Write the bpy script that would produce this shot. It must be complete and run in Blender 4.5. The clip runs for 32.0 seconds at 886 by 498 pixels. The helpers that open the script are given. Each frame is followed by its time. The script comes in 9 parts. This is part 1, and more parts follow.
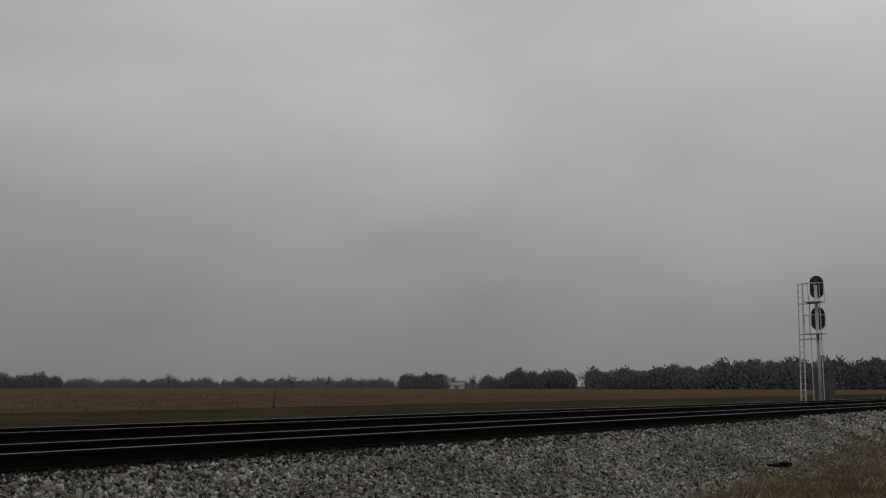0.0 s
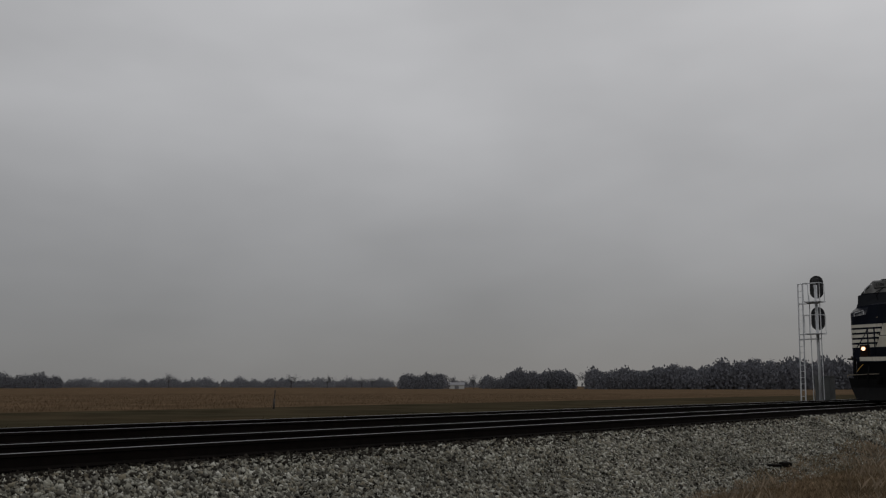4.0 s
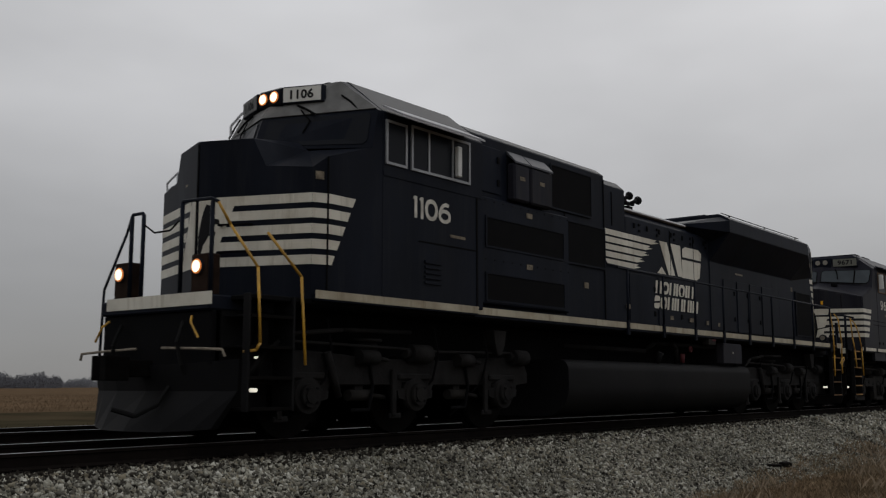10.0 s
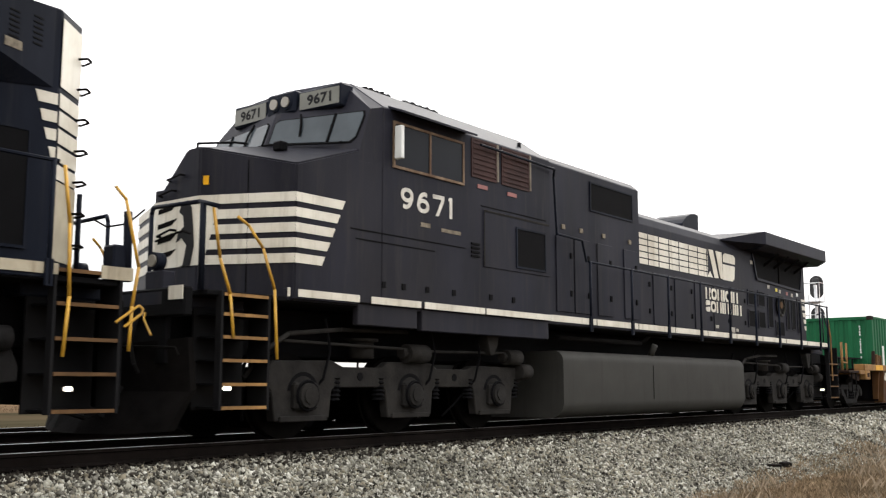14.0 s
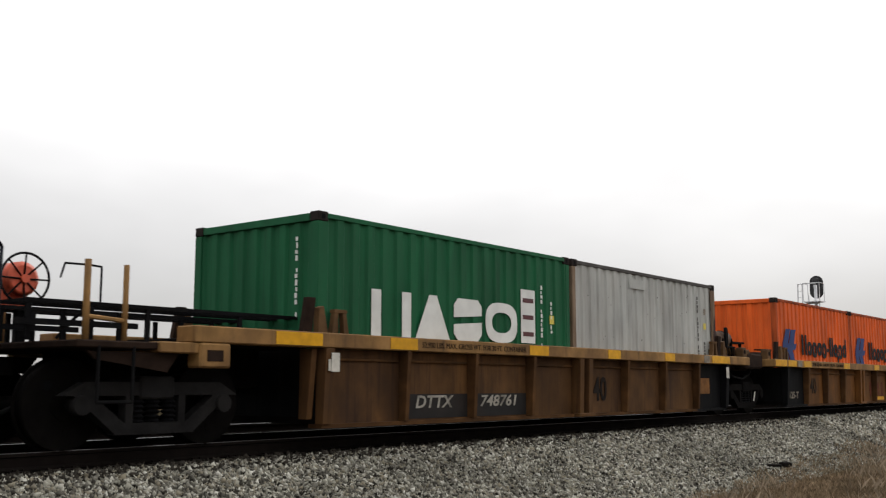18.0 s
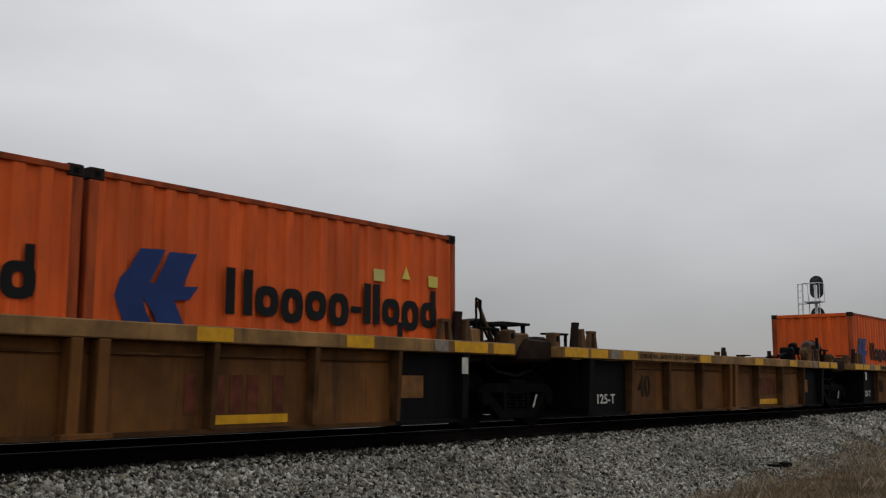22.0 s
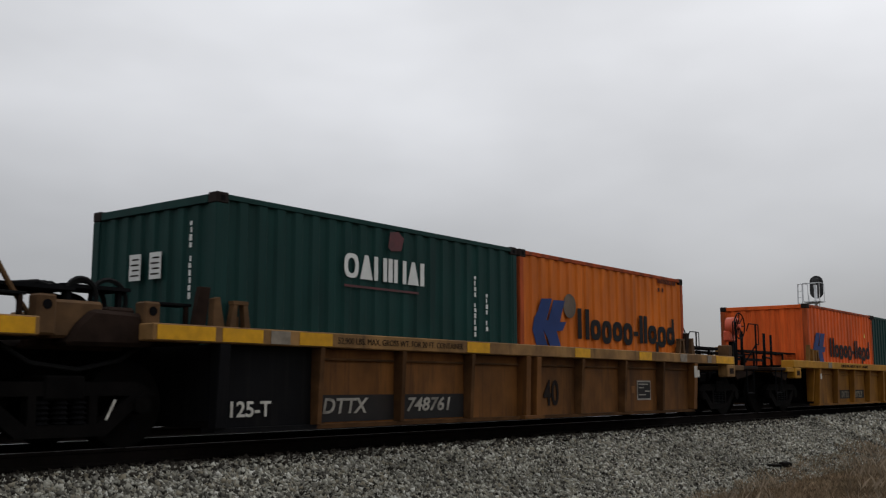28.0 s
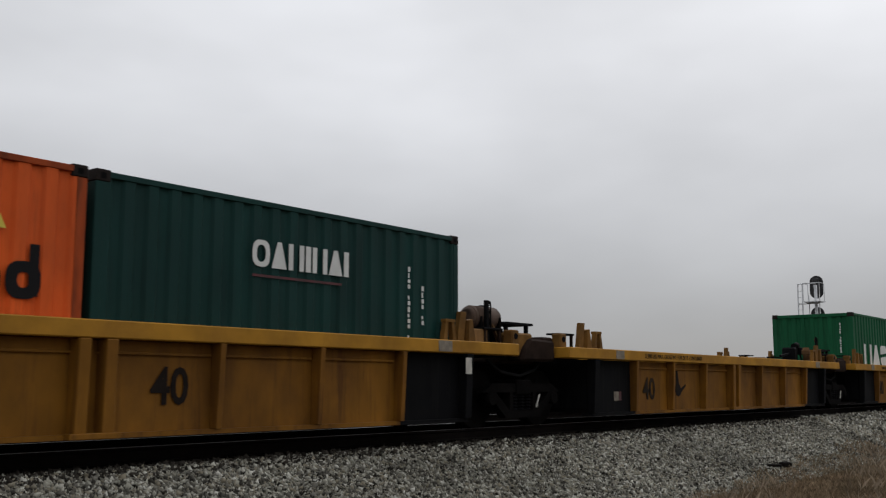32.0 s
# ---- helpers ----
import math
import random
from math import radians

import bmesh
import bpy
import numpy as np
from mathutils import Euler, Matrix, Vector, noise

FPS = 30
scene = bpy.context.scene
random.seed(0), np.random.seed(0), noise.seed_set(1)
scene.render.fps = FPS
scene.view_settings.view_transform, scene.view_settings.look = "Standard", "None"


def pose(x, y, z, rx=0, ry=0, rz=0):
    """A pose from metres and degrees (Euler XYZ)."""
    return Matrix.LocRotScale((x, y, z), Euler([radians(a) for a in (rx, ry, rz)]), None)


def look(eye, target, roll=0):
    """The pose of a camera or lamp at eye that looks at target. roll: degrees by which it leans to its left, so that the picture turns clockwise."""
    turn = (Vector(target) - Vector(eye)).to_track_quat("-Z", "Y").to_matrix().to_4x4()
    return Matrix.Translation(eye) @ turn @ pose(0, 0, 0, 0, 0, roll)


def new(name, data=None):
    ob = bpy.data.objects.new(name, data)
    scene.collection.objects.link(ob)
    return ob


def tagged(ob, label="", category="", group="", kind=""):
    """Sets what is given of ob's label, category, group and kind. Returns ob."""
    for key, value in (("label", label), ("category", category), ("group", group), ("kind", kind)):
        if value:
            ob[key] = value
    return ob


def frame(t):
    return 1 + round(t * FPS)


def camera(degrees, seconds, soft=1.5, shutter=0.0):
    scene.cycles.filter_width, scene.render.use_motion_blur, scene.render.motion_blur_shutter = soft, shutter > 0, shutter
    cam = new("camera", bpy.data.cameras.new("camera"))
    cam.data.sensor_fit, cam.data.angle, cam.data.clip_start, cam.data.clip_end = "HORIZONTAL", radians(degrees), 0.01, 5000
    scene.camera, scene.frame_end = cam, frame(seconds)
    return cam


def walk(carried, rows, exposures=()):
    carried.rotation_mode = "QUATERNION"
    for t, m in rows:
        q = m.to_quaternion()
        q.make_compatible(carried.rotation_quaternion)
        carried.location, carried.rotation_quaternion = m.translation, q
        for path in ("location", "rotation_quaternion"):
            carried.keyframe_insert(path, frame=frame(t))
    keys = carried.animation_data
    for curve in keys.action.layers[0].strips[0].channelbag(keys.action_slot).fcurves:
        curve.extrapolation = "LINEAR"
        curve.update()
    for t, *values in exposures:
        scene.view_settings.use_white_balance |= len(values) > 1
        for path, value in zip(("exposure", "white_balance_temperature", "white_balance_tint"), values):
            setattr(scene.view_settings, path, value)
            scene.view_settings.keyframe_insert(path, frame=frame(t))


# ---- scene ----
# A freight train passes a straight double track; the camera stands still on the grass.
# x runs along the track (the train comes from +x), y away from the camera, z up.
cam = camera(47.375, 32.0, soft=1.2, shutter=0.1)
EYE = (0.0, -10.18, 0.758)
YAW, PITCH = radians(51.98), radians(7.728)
AIM = (EYE[0] + math.sin(YAW) * math.cos(PITCH), EYE[1] + math.cos(YAW) * math.cos(PITCH), EYE[2] + math.sin(PITCH))
walk(cam, [(0.0, look(EYE, AIM)), (32.0, look(EYE, AIM))],
     exposures=[(0.0, -0.88, 6520, 10), (7.5, -0.90, 6520, 10), (8.6, -0.90, 6520, 10), (9.0, -0.93, 6520, 10), (9.6, -0.80, 6520, 10), (10.0, -0.53, 6520, 10),
                (10.5, 0.28, 6520, 10), (11.0, 0.80, 6540, 10), (12.0, 1.36, 6700, 10), (13.0, 1.66, 6700, 10), (14.0, 1.47, 6700, 10), (14.5, 1.45, 6700, 10), (16.5, 1.45, 6700, 10), (17.0, 1.42, 6700, 10),
                (18.0, 0.55, 6700, 10), (19.0, 0.2, 6700, 10), (20.0, -0.05, 6540, 10), (21.0, -0.17, 6450, 10), (22.0, -0.22, 6450, 10), (23.0, -0.22, 6450, 10),
                (24.0, -0.43, 6400, 10), (25.0, -0.54, 6400, 10), (26.5, -0.36, 6400, 10), (28.0, -0.18, 6400, 10), (30.0, -0.15, 6400, 10), (32.0, -0.15, 6400, 10)])

# how far the train has come along the track, second by second
RUN = [(0.0, -99.28), (1.0, -94.47), (2.0, -89.61), (3.0, -84.69), (4.0, -79.69), (5.0, -74.6), (6.0, -69.43), (7.0, -64.21),
       (8.0, -58.77), (8.5, -56.06), (9.0, -53.23), (9.5, -50.41), (10.0, -47.59), (10.5, -44.85), (11.0, -42.11), (12.0, -36.35),
       (13.0, -30.38), (14.0, -24.46), (15.0, -18.38), (16.0, -12.21), (17.0, -6.18), (18.0, 0.0), (19.0, 6.2), (20.0, 12.58),
       (21.0, 18.99), (22.0, 25.41), (23.0, 31.77), (24.0, 38.4), (25.0, 44.96), (26.0, 51.57), (27.0, 58.23), (28.0, 65.03),
       (29.0, 71.65), (30.0, 78.54), (31.0, 85.61), (32.0, 92.74)]
RAIL = 0.11      # height of the rail tops
BED = -0.07      # height of the ballast between the rails
LOW = -0.90      # height of the fields on both sides

# ---------------------------------------------------------------- light
world = bpy.data.worlds.new("overcast_sky")
scene.world = world
world.use_nodes = True
wn, wl = world.node_tree.nodes, world.node_tree.links
wn.clear()
w_out = wn.new("ShaderNodeOutputWorld")
w_mix = wn.new("ShaderNodeMixShader")
w_sky = wn.new("ShaderNodeTexSky")
w_sky.sky_type, w_sky.sun_disc = "NISHITA", False
w_sky.sun_elevation, w_sky.sun_rotation = radians(38), radians(75)
w_b1 = wn.new("ShaderNodeBackground")
w_b1.inputs["Strength"].default_value = 0.06
wl.new(w_sky.outputs["Color"], w_b1.inputs["Color"])
w_co = wn.new("ShaderNodeTexCoord")
w_map = wn.new("ShaderNodeMapping")
w_map.inputs["Scale"].default_value = (1.0, 1.0, 2.4)
w_map.inputs["Location"].default_value = (2.3, 0.7, 0.4)
wl.new(w_co.outputs["Generated"], w_map.inputs["Vector"])
w_no = wn.new("ShaderNodeTexNoise")
w_no.inputs["Scale"].default_value, w_no.inputs["Detail"].default_value, w_no.inputs["Roughness"].default_value = 2.1, 4.0, 0.48
wl.new(w_map.outputs["Vector"], w_no.inputs["Vector"])
w_sep = wn.new("ShaderNodeSeparateXYZ")
wl.new(w_co.outputs["Generated"], w_sep.inputs["Vector"])
w_ramp = wn.new("ShaderNodeValToRGB")
cr = w_ramp.color_ramp
cr.elements[0].position, cr.elements[0].color = 0.0, (0.325, 0.327, 0.33, 1)
cr.elements[1].position, cr.elements[1].color = 1.0, (1.15, 1.16, 1.2, 1)
for height, tone in ((0.06, 0.405), (0.14, 0.57), (0.20, 0.69), (0.26, 0.79), (0.34, 0.88)):
    cr.elements.new(height).color = (tone, 1.005 * tone, 1.028 * tone, 1)
wl.new(w_sep.outputs["Z"], w_ramp.inputs["Fac"])
w_cl = wn.new("ShaderNodeMapRange")
w_cl.inputs["From Min"].default_value, w_cl.inputs["From Max"].default_value = 0.3, 0.7
w_cl.inputs["To Min"].default_value, w_cl.inputs["To Max"].default_value = 0.84, 1.18
wl.new(w_no.outputs["Fac"], w_cl.inputs["Value"])
w_mul = wn.new("ShaderNodeVectorMath")
w_mul.operation = "SCALE"
wl.new(w_ramp.outputs["Color"], w_mul.inputs[0])
# the cloud deck is a little thinner towards the hidden sun
w_dot = wn.new("ShaderNodeVectorMath")
w_dot.operation = "DOT_PRODUCT"
w_dot.inputs[1].default_value = (math.sin(radians(75)), math.cos(radians(75)), 0)
wl.new(w_co.outputs["Generated"], w_dot.inputs[0])
w_side = wn.new("ShaderNodeMath")
w_side.operation = "MULTIPLY_ADD"
w_side.inputs[1].default_value, w_side.inputs[2].default_value = 0.08, 0.94
wl.new(w_dot.outputs["Value"], w_side.inputs[0])
w_both = wn.new("ShaderNodeMath")
w_both.operation = "MULTIPLY"
wl.new(w_cl.outputs["Result"], w_both.inputs[0])
wl.new(w_side.outputs[0], w_both.inputs[1])
wl.new(w_both.outputs[0], w_mul.inputs["Scale"])
w_b2 = wn.new("ShaderNodeBackground")
wl.new(w_mul.outputs["Vector"], w_b2.inputs["Color"])
w_mix.inputs["Fac"].default_value = 0.93
wl.new(w_b1.outputs[0], w_mix.inputs[1])
wl.new(w_b2.outputs[0], w_mix.inputs[2])
wl.new(w_mix.outputs[0], w_out.inputs["Surface"])

sun_data = bpy.data.lights.new("sun", "SUN")
sun_data.energy, sun_data.angle, sun_data.color = 0.5, radians(40), (1.0, 0.97, 0.93)
sun = new("sun", sun_data)
sun.matrix_basis = look((0, 0, 0), (-math.sin(radians(75)) * math.cos(radians(38)), -math.cos(radians(75)) * math.cos(radians(38)), -math.sin(radians(38))))


# ---------------------------------------------------------------- materials
def material(name, col, rough=0.6, metal=0.0, var=0.25, scale=3.0, dirt=None, dirt_amt=0.5, bump=0.1, bscale=40.0, isl=0.0, obj=0.0,
             stretch=(1, 1, 1), emit=0.0, spec=0.5, streak=None, streak_amt=0.5):
    m = bpy.data.materials.new(name)
    m.use_nodes = True
    n, l = m.node_tree.nodes, m.node_tree.links
    b = n["Principled BSDF"]
    b.inputs["Roughness"].default_value, b.inputs["Metallic"].default_value = rough, metal
    b.inputs["Specular IOR Level"].default_value = spec
    co = n.new("ShaderNodeTexCoord")
    mp = n.new("ShaderNodeMapping")
    mp.inputs["Scale"].default_value = stretch
    l.new(co.outputs["Object"], mp.inputs["Vector"])
    no = n.new("ShaderNodeTexNoise")
    no.inputs["Scale"].default_value, no.inputs["Detail"].default_value = scale, 6.0
    l.new(mp.outputs["Vector"], no.inputs["Vector"])
    mr = n.new("ShaderNodeMapRange")
    mr.inputs["From Min"].default_value, mr.inputs["From Max"].default_value = 0.3, 0.7
    mr.inputs["To Min"].default_value, mr.inputs["To Max"].default_value = 1 - var, 1 + var
    l.new(no.outputs["Fac"], mr.inputs["Value"])
    val = mr.outputs["Result"]
    for amt, node, out in ((isl, "ShaderNodeNewGeometry", "Random Per Island"), (obj, "ShaderNodeObjectInfo", "Random")):
        if amt:
            g = n.new(node)
            r = n.new("ShaderNodeMapRange")
            r.inputs["To Min"].default_value, r.inputs["To Max"].default_value = 1 - amt, 1 + amt
            l.new(g.outputs[out], r.inputs["Value"])
            mu = n.new("ShaderNodeMath")
            mu.operation = "MULTIPLY"
            l.new(val, mu.inputs[0]); l.new(r.outputs["Result"], mu.inputs[1])
            val = mu.outputs[0]
    vm = n.new("ShaderNodeVectorMath")
    vm.operation = "SCALE"
    vm.inputs[0].default_value = col
    l.new(val, vm.inputs["Scale"])
    colour = vm.outputs["Vector"]
    if dirt:
        n2 = n.new("ShaderNodeTexNoise")
        n2.inputs["Scale"].default_value, n2.inputs["Detail"].default_value, n2.inputs["Roughness"].default_value = scale * 0.45, 8.0, 0.65
        l.new(mp.outputs["Vector"], n2.inputs["Vector"])
        r2 = n.new("ShaderNodeMapRange")
        r2.inputs["From Min"].default_value, r2.inputs["From Max"].default_value = 0.45, 0.72
        r2.inputs["To Max"].default_value = dirt_amt
        l.new(n2.outputs["Fac"], r2.inputs["Value"])
        mx = n.new("ShaderNodeMix")
        mx.data_type = "RGBA"
        l.new(r2.outputs["Result"], mx.inputs["Factor"])
        l.new(colour, mx.inputs["A"])
        mx.inputs["B"].default_value = (*dirt, 1)
        colour = mx.outputs["Result"]
    if streak:
        m3 = n.new("ShaderNodeMapping")
        m3.inputs["Scale"].default_value = (4.5, 4.5, 0.30)
        l.new(co.outputs["Object"], m3.inputs["Vector"])
        n3 = n.new("ShaderNodeTexNoise")
        n3.inputs["Scale"].default_value, n3.inputs["Detail"].default_value, n3.inputs["Roughness"].default_value = 1.6, 7.0, 0.7
        l.new(m3.outputs["Vector"], n3.inputs["Vector"])
        r3 = n.new("ShaderNodeMapRange")
        r3.inputs["From Min"].default_value, r3.inputs["From Max"].default_value = 0.52, 0.74
        r3.inputs["To Max"].default_value = streak_amt
        l.new(n3.outputs["Fac"], r3.inputs["Value"])
        x3 = n.new("ShaderNodeMix")
        x3.data_type = "RGBA"
        l.new(r3.outputs["Result"], x3.inputs["Factor"])
        l.new(colour, x3.inputs["A"])
        x3.inputs["B"].default_value = (*streak, 1)
        colour = x3.outputs["Result"]
    l.new(colour, b.inputs["Base Color"])
    if emit:
        b.inputs["Emission Color"].default_value = (*col, 1)
        b.inputs["Emission Strength"].default_value = emit
    if bump:
        nb = n.new("ShaderNodeTexNoise")
        nb.inputs["Scale"].default_value, nb.inputs["Detail"].default_value = bscale, 4.0
        l.new(co.outputs["Object"], nb.inputs["Vector"])
        bu = n.new("ShaderNodeBump")
        bu.inputs["Strength"].default_value, bu.inputs["Distance"].default_value = bump, 0.02
        l.new(nb.outputs["Fac"], bu.inputs["Height"])
        l.new(bu.outputs["Normal"], b.inputs["Normal"])
    return m


RUSTY = (0.085, 0.04, 0.022)
M = {}
M["black"] = material("black_loco_paint", (0.0078, 0.0099, 0.0162), 0.42, var=0.35, scale=1.3, dirt=(0.0185, 0.0198, 0.0235), dirt_amt=0.45, bump=0.05, bscale=3, stretch=(1, 1, 0.4), spec=0.035, streak=(0.021, 0.0222, 0.025), streak_amt=0.6)
M["black2"] = material("faded_black_loco_paint", (0.0165, 0.0170, 0.0240), 0.45, var=0.3, scale=1.3, dirt=(0.030, 0.028, 0.028), dirt_amt=0.5, bump=0.05, bscale=3, stretch=(1, 1, 0.4), spec=0.045, streak=(0.038, 0.036, 0.034), streak_amt=0.6)
# black of small fittings and seams, and painted shade for openings and holes
M["dark"] = material("opening_shade_and_fittings_black", (0.003, 0.003, 0.0035), 0.9, var=0.2, spec=0.1)
M["white"] = material("cream_white_stripe_paint", (0.62, 0.59, 0.50), 0.5, var=0.12, scale=2, dirt=(0.33, 0.27, 0.18), dirt_amt=0.6, bump=0.03, streak=(0.22, 0.17, 0.10), streak_amt=0.6)
# far below cast steel's own tone: shade under the cars is put in
M["truck"] = material("grimy_steel_with_shade", (0.0042, 0.0038, 0.0036), 0.95, var=0.35, scale=4, dirt=(0.009, 0.0078, 0.007), dirt_amt=0.6, bump=0.3, bscale=25, spec=0.05)
M["truck_grey"] = material("dusty_grey_cast_steel", (0.017, 0.016, 0.015), 0.9, var=0.4, scale=4, dirt=(0.032, 0.029, 0.025), dirt_amt=0.6, bump=0.3, bscale=25, spec=0.1)
M["tank"] = material("dusty_black_tank_steel", (0.0068, 0.0068, 0.0075), 0.65, var=0.25, scale=1.5, dirt=(0.014, 0.013, 0.012), dirt_amt=0.5, bump=0.05, bscale=8, spec=0.08)
M["tank_tan"] = material("dusty_grey_tank_steel", (0.0302, 0.0295, 0.0259), 0.75, var=0.2, scale=1.5, dirt=(0.026, 0.024, 0.021), dirt_amt=0.6, bump=0.05, bscale=8, spec=0.2, streak=(0.02, 0.019, 0.016), streak_amt=0.8)
M["yellow"] = material("yellow_handrail_paint", (0.50, 0.27, 0.022), 0.5, var=0.2, scale=5, dirt=(0.17, 0.10, 0.035), dirt_amt=0.7, bump=0)
M["glass"] = material("dark_cab_glass", (0.0075, 0.009, 0.0125), 0.30, var=0.05, bump=0, spec=0.08)
# paler than the other cab glass: reflected sky is put into the colour
M["glass_grey"] = material("cab_glass_sky_in_colour", (0.040, 0.050, 0.057), 0.15, var=0.2, scale=2, bump=0, spec=0.18)
M["alu"] = material("bare_aluminium_frame", (0.30, 0.31, 0.32), 0.5, 0.3, var=0.15, bump=0)
M["lamp"] = material("lit_headlamp", (1.0, 0.80, 0.52), 0.3, var=0, bump=0, emit=3.0)
M["lamp_dim"] = material("small_lit_step_lamp", (1.0, 0.95, 0.8), 0.3, var=0, bump=0, emit=1.1)
# emission colour of the rings that imitate the lamps' warm halo
M["lamp_rim"] = material("orange_halo_glow", (1.0, 0.30, 0.07), 0.4, var=0, bump=0, emit=0.55)
M["valve_red"] = material("dull_red_valve_paint", (0.065, 0.016, 0.018), 0.7, var=0.3, scale=8, dirt=(0.02, 0.012, 0.010), dirt_amt=0.6, bump=0, spec=0.1)
M["lens"] = material("unlit_lamp_lens", (0.24, 0.22, 0.18), 0.15, var=0.15, bump=0)
M["board"] = material("number_board_white", (0.62, 0.61, 0.56), 0.4, var=0.1, bump=0)
M["board_dark"] = material("dim_number_board", (0.105, 0.105, 0.085), 0.4, var=0.1, bump=0)
M["ink"] = material("black_lettering", (0.008, 0.008, 0.009), 0.7, var=0.2, bump=0, spec=0.15)
M["brown_louvre"] = material("red_brown_louvre", (0.038, 0.018, 0.016), 0.7, var=0.3, bump=0, spec=0.2)
M["sticker"] = material("small_white_sticker", (0.36, 0.33, 0.275), 0.6, var=0.3, scale=12, dirt=(0.10, 0.085, 0.065), dirt_amt=0.7, bump=0)
M["sticker_red"] = material("small_red_sticker", (0.24, 0.085, 0.075), 0.6, var=0.2, bump=0)
# wheel steel darkened to near black; the shade under the train is in it
M["wheel"] = material("rusty_wheel_steel_with_shade", (0.0045, 0.004, 0.0036), 0.9, 0.0, var=0.3, scale=6, bump=0.1, spec=0.05)
M["bracket"] = material("dusty_dull_brown_bracket_paint", (0.105, 0.058, 0.026), 0.8, var=0.3, scale=4, dirt=(0.05, 0.03, 0.018), dirt_amt=0.7, bump=0.08, spec=0.12)
M["truck_loco"] = material("greasy_grey_loco_truck_steel", (0.0115, 0.011, 0.011), 0.85, var=0.4, scale=4, dirt=(0.020, 0.0185, 0.017), dirt_amt=0.6, bump=0.3, bscale=25, spec=0.1)
M["bracket_yellow"] = material("worn_yellow_brown_bracket_paint", (0.17, 0.085, 0.02), 0.75, var=0.3, scale=4, dirt=(0.06, 0.034, 0.016), dirt_amt=0.7, bump=0.08, spec=0.12)
# sooty draft steel; the same brown imitates lamp glare and a recess's shade
M["draft"] = material("sooty_and_lamp_glare_brown", (0.018, 0.011, 0.008), 0.9, var=0.4, scale=5, dirt=(0.035, 0.02, 0.013), dirt_amt=0.5, bump=0.15, spec=0.08)
M["label_orange"] = material("dull_orange_label_plate", (0.21, 0.096, 0.032), 0.75, var=0.35, scale=5, dirt=(0.07, 0.036, 0.018), dirt_amt=0.65, bump=0, spec=0.1)
M["tape_grey"] = material("grimy_grey_tape", (0.22, 0.19, 0.15), 0.7, var=0.35, scale=8, dirt=(0.09, 0.07, 0.05), dirt_amt=0.6, bump=0, spec=0.15)
# panel brown darkened for grime and for the ribs' shaded sides
M["rib_brown"] = material("grimy_shade_toned_rib_paint", (0.078, 0.037, 0.0140), 0.8, var=0.4, scale=3, dirt=(0.026, 0.015, 0.008), dirt_amt=0.8, bump=0.08, obj=0.2, spec=0.08)
M["tread"] = material("polished_wheel_tread", (0.4, 0.39, 0.38), 0.3, 0.9, var=0.1, bump=0)
M["car_brown"] = material("weathered_brown_yellow_car_paint", (0.1382, 0.0560, 0.0135), 0.75, var=0.38, scale=1.9, dirt=(0.040, 0.021, 0.010), dirt_amt=0.8, bump=0.08, bscale=12, stretch=(1, 1, 0.6), obj=0.14, spec=0.15, streak=(0.026, 0.014, 0.008), streak_amt=0.8)
M["car_rust"] = material("rust_brown_car_paint", (0.088, 0.042, 0.0145), 0.8, var=0.4, scale=1.9, dirt=(0.028, 0.015, 0.010), dirt_amt=0.85, bump=0.08, bscale=12, stretch=(1, 1, 0.6), obj=0.16, spec=0.15, streak=(0.020, 0.011, 0.008), streak_amt=0.85)
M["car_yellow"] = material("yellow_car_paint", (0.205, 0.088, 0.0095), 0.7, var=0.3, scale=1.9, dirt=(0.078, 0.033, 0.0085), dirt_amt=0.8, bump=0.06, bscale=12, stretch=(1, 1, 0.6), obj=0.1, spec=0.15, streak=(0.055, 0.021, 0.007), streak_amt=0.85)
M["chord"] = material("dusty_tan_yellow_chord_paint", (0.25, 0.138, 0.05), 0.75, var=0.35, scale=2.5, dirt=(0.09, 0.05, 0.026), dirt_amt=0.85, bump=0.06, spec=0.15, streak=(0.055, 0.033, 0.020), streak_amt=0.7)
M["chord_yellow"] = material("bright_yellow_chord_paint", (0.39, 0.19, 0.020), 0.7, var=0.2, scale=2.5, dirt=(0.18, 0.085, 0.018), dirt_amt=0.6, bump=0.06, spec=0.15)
M["lid_grey"] = material("slate_grey_lid_paint", (0.060, 0.062, 0.072), 0.5, var=0.25, scale=3, bump=0, spec=0.2)
# sky light falling on the visor is put into this pale colour
M["chord_dim"] = material("sky_lit_visor_grey", (0.30, 0.30, 0.31), 0.6, var=0.2, scale=3, bump=0, spec=0.2)
M["reflect"] = material("yellow_reflective_tape", (0.62, 0.31, 0.008), 0.5, var=0.15, scale=8, dirt=(0.3, 0.15, 0.02), dirt_amt=0.4, bump=0, spec=0.2)
M["tape_white"] = material("dirty_white_tape", (0.5, 0.48, 0.42), 0.5, var=0.2, scale=8, bump=0)
M["panel_black"] = material("black_end_panel_paint", (0.0042, 0.0044, 0.0052), 0.8, var=0.35, scale=2, dirt=(0.009, 0.0085, 0.008), dirt_amt=0.5, bump=0.05, spec=0.08, streak=(0.014, 0.013, 0.012), streak_amt=0.6)
M["patch"] = material("black_lettering_patch", (0.014, 0.013, 0.0125), 0.75, var=0.25, scale=3, dirt=(0.03, 0.02, 0.015), dirt_amt=0.5, bump=0, spec=0.2)
M["letter"] = material("white_stencil_lettering", (0.56, 0.54, 0.48), 0.6, var=0.25, scale=9, dirt=(0.2, 0.16, 0.12), dirt_amt=0.5, bump=0)
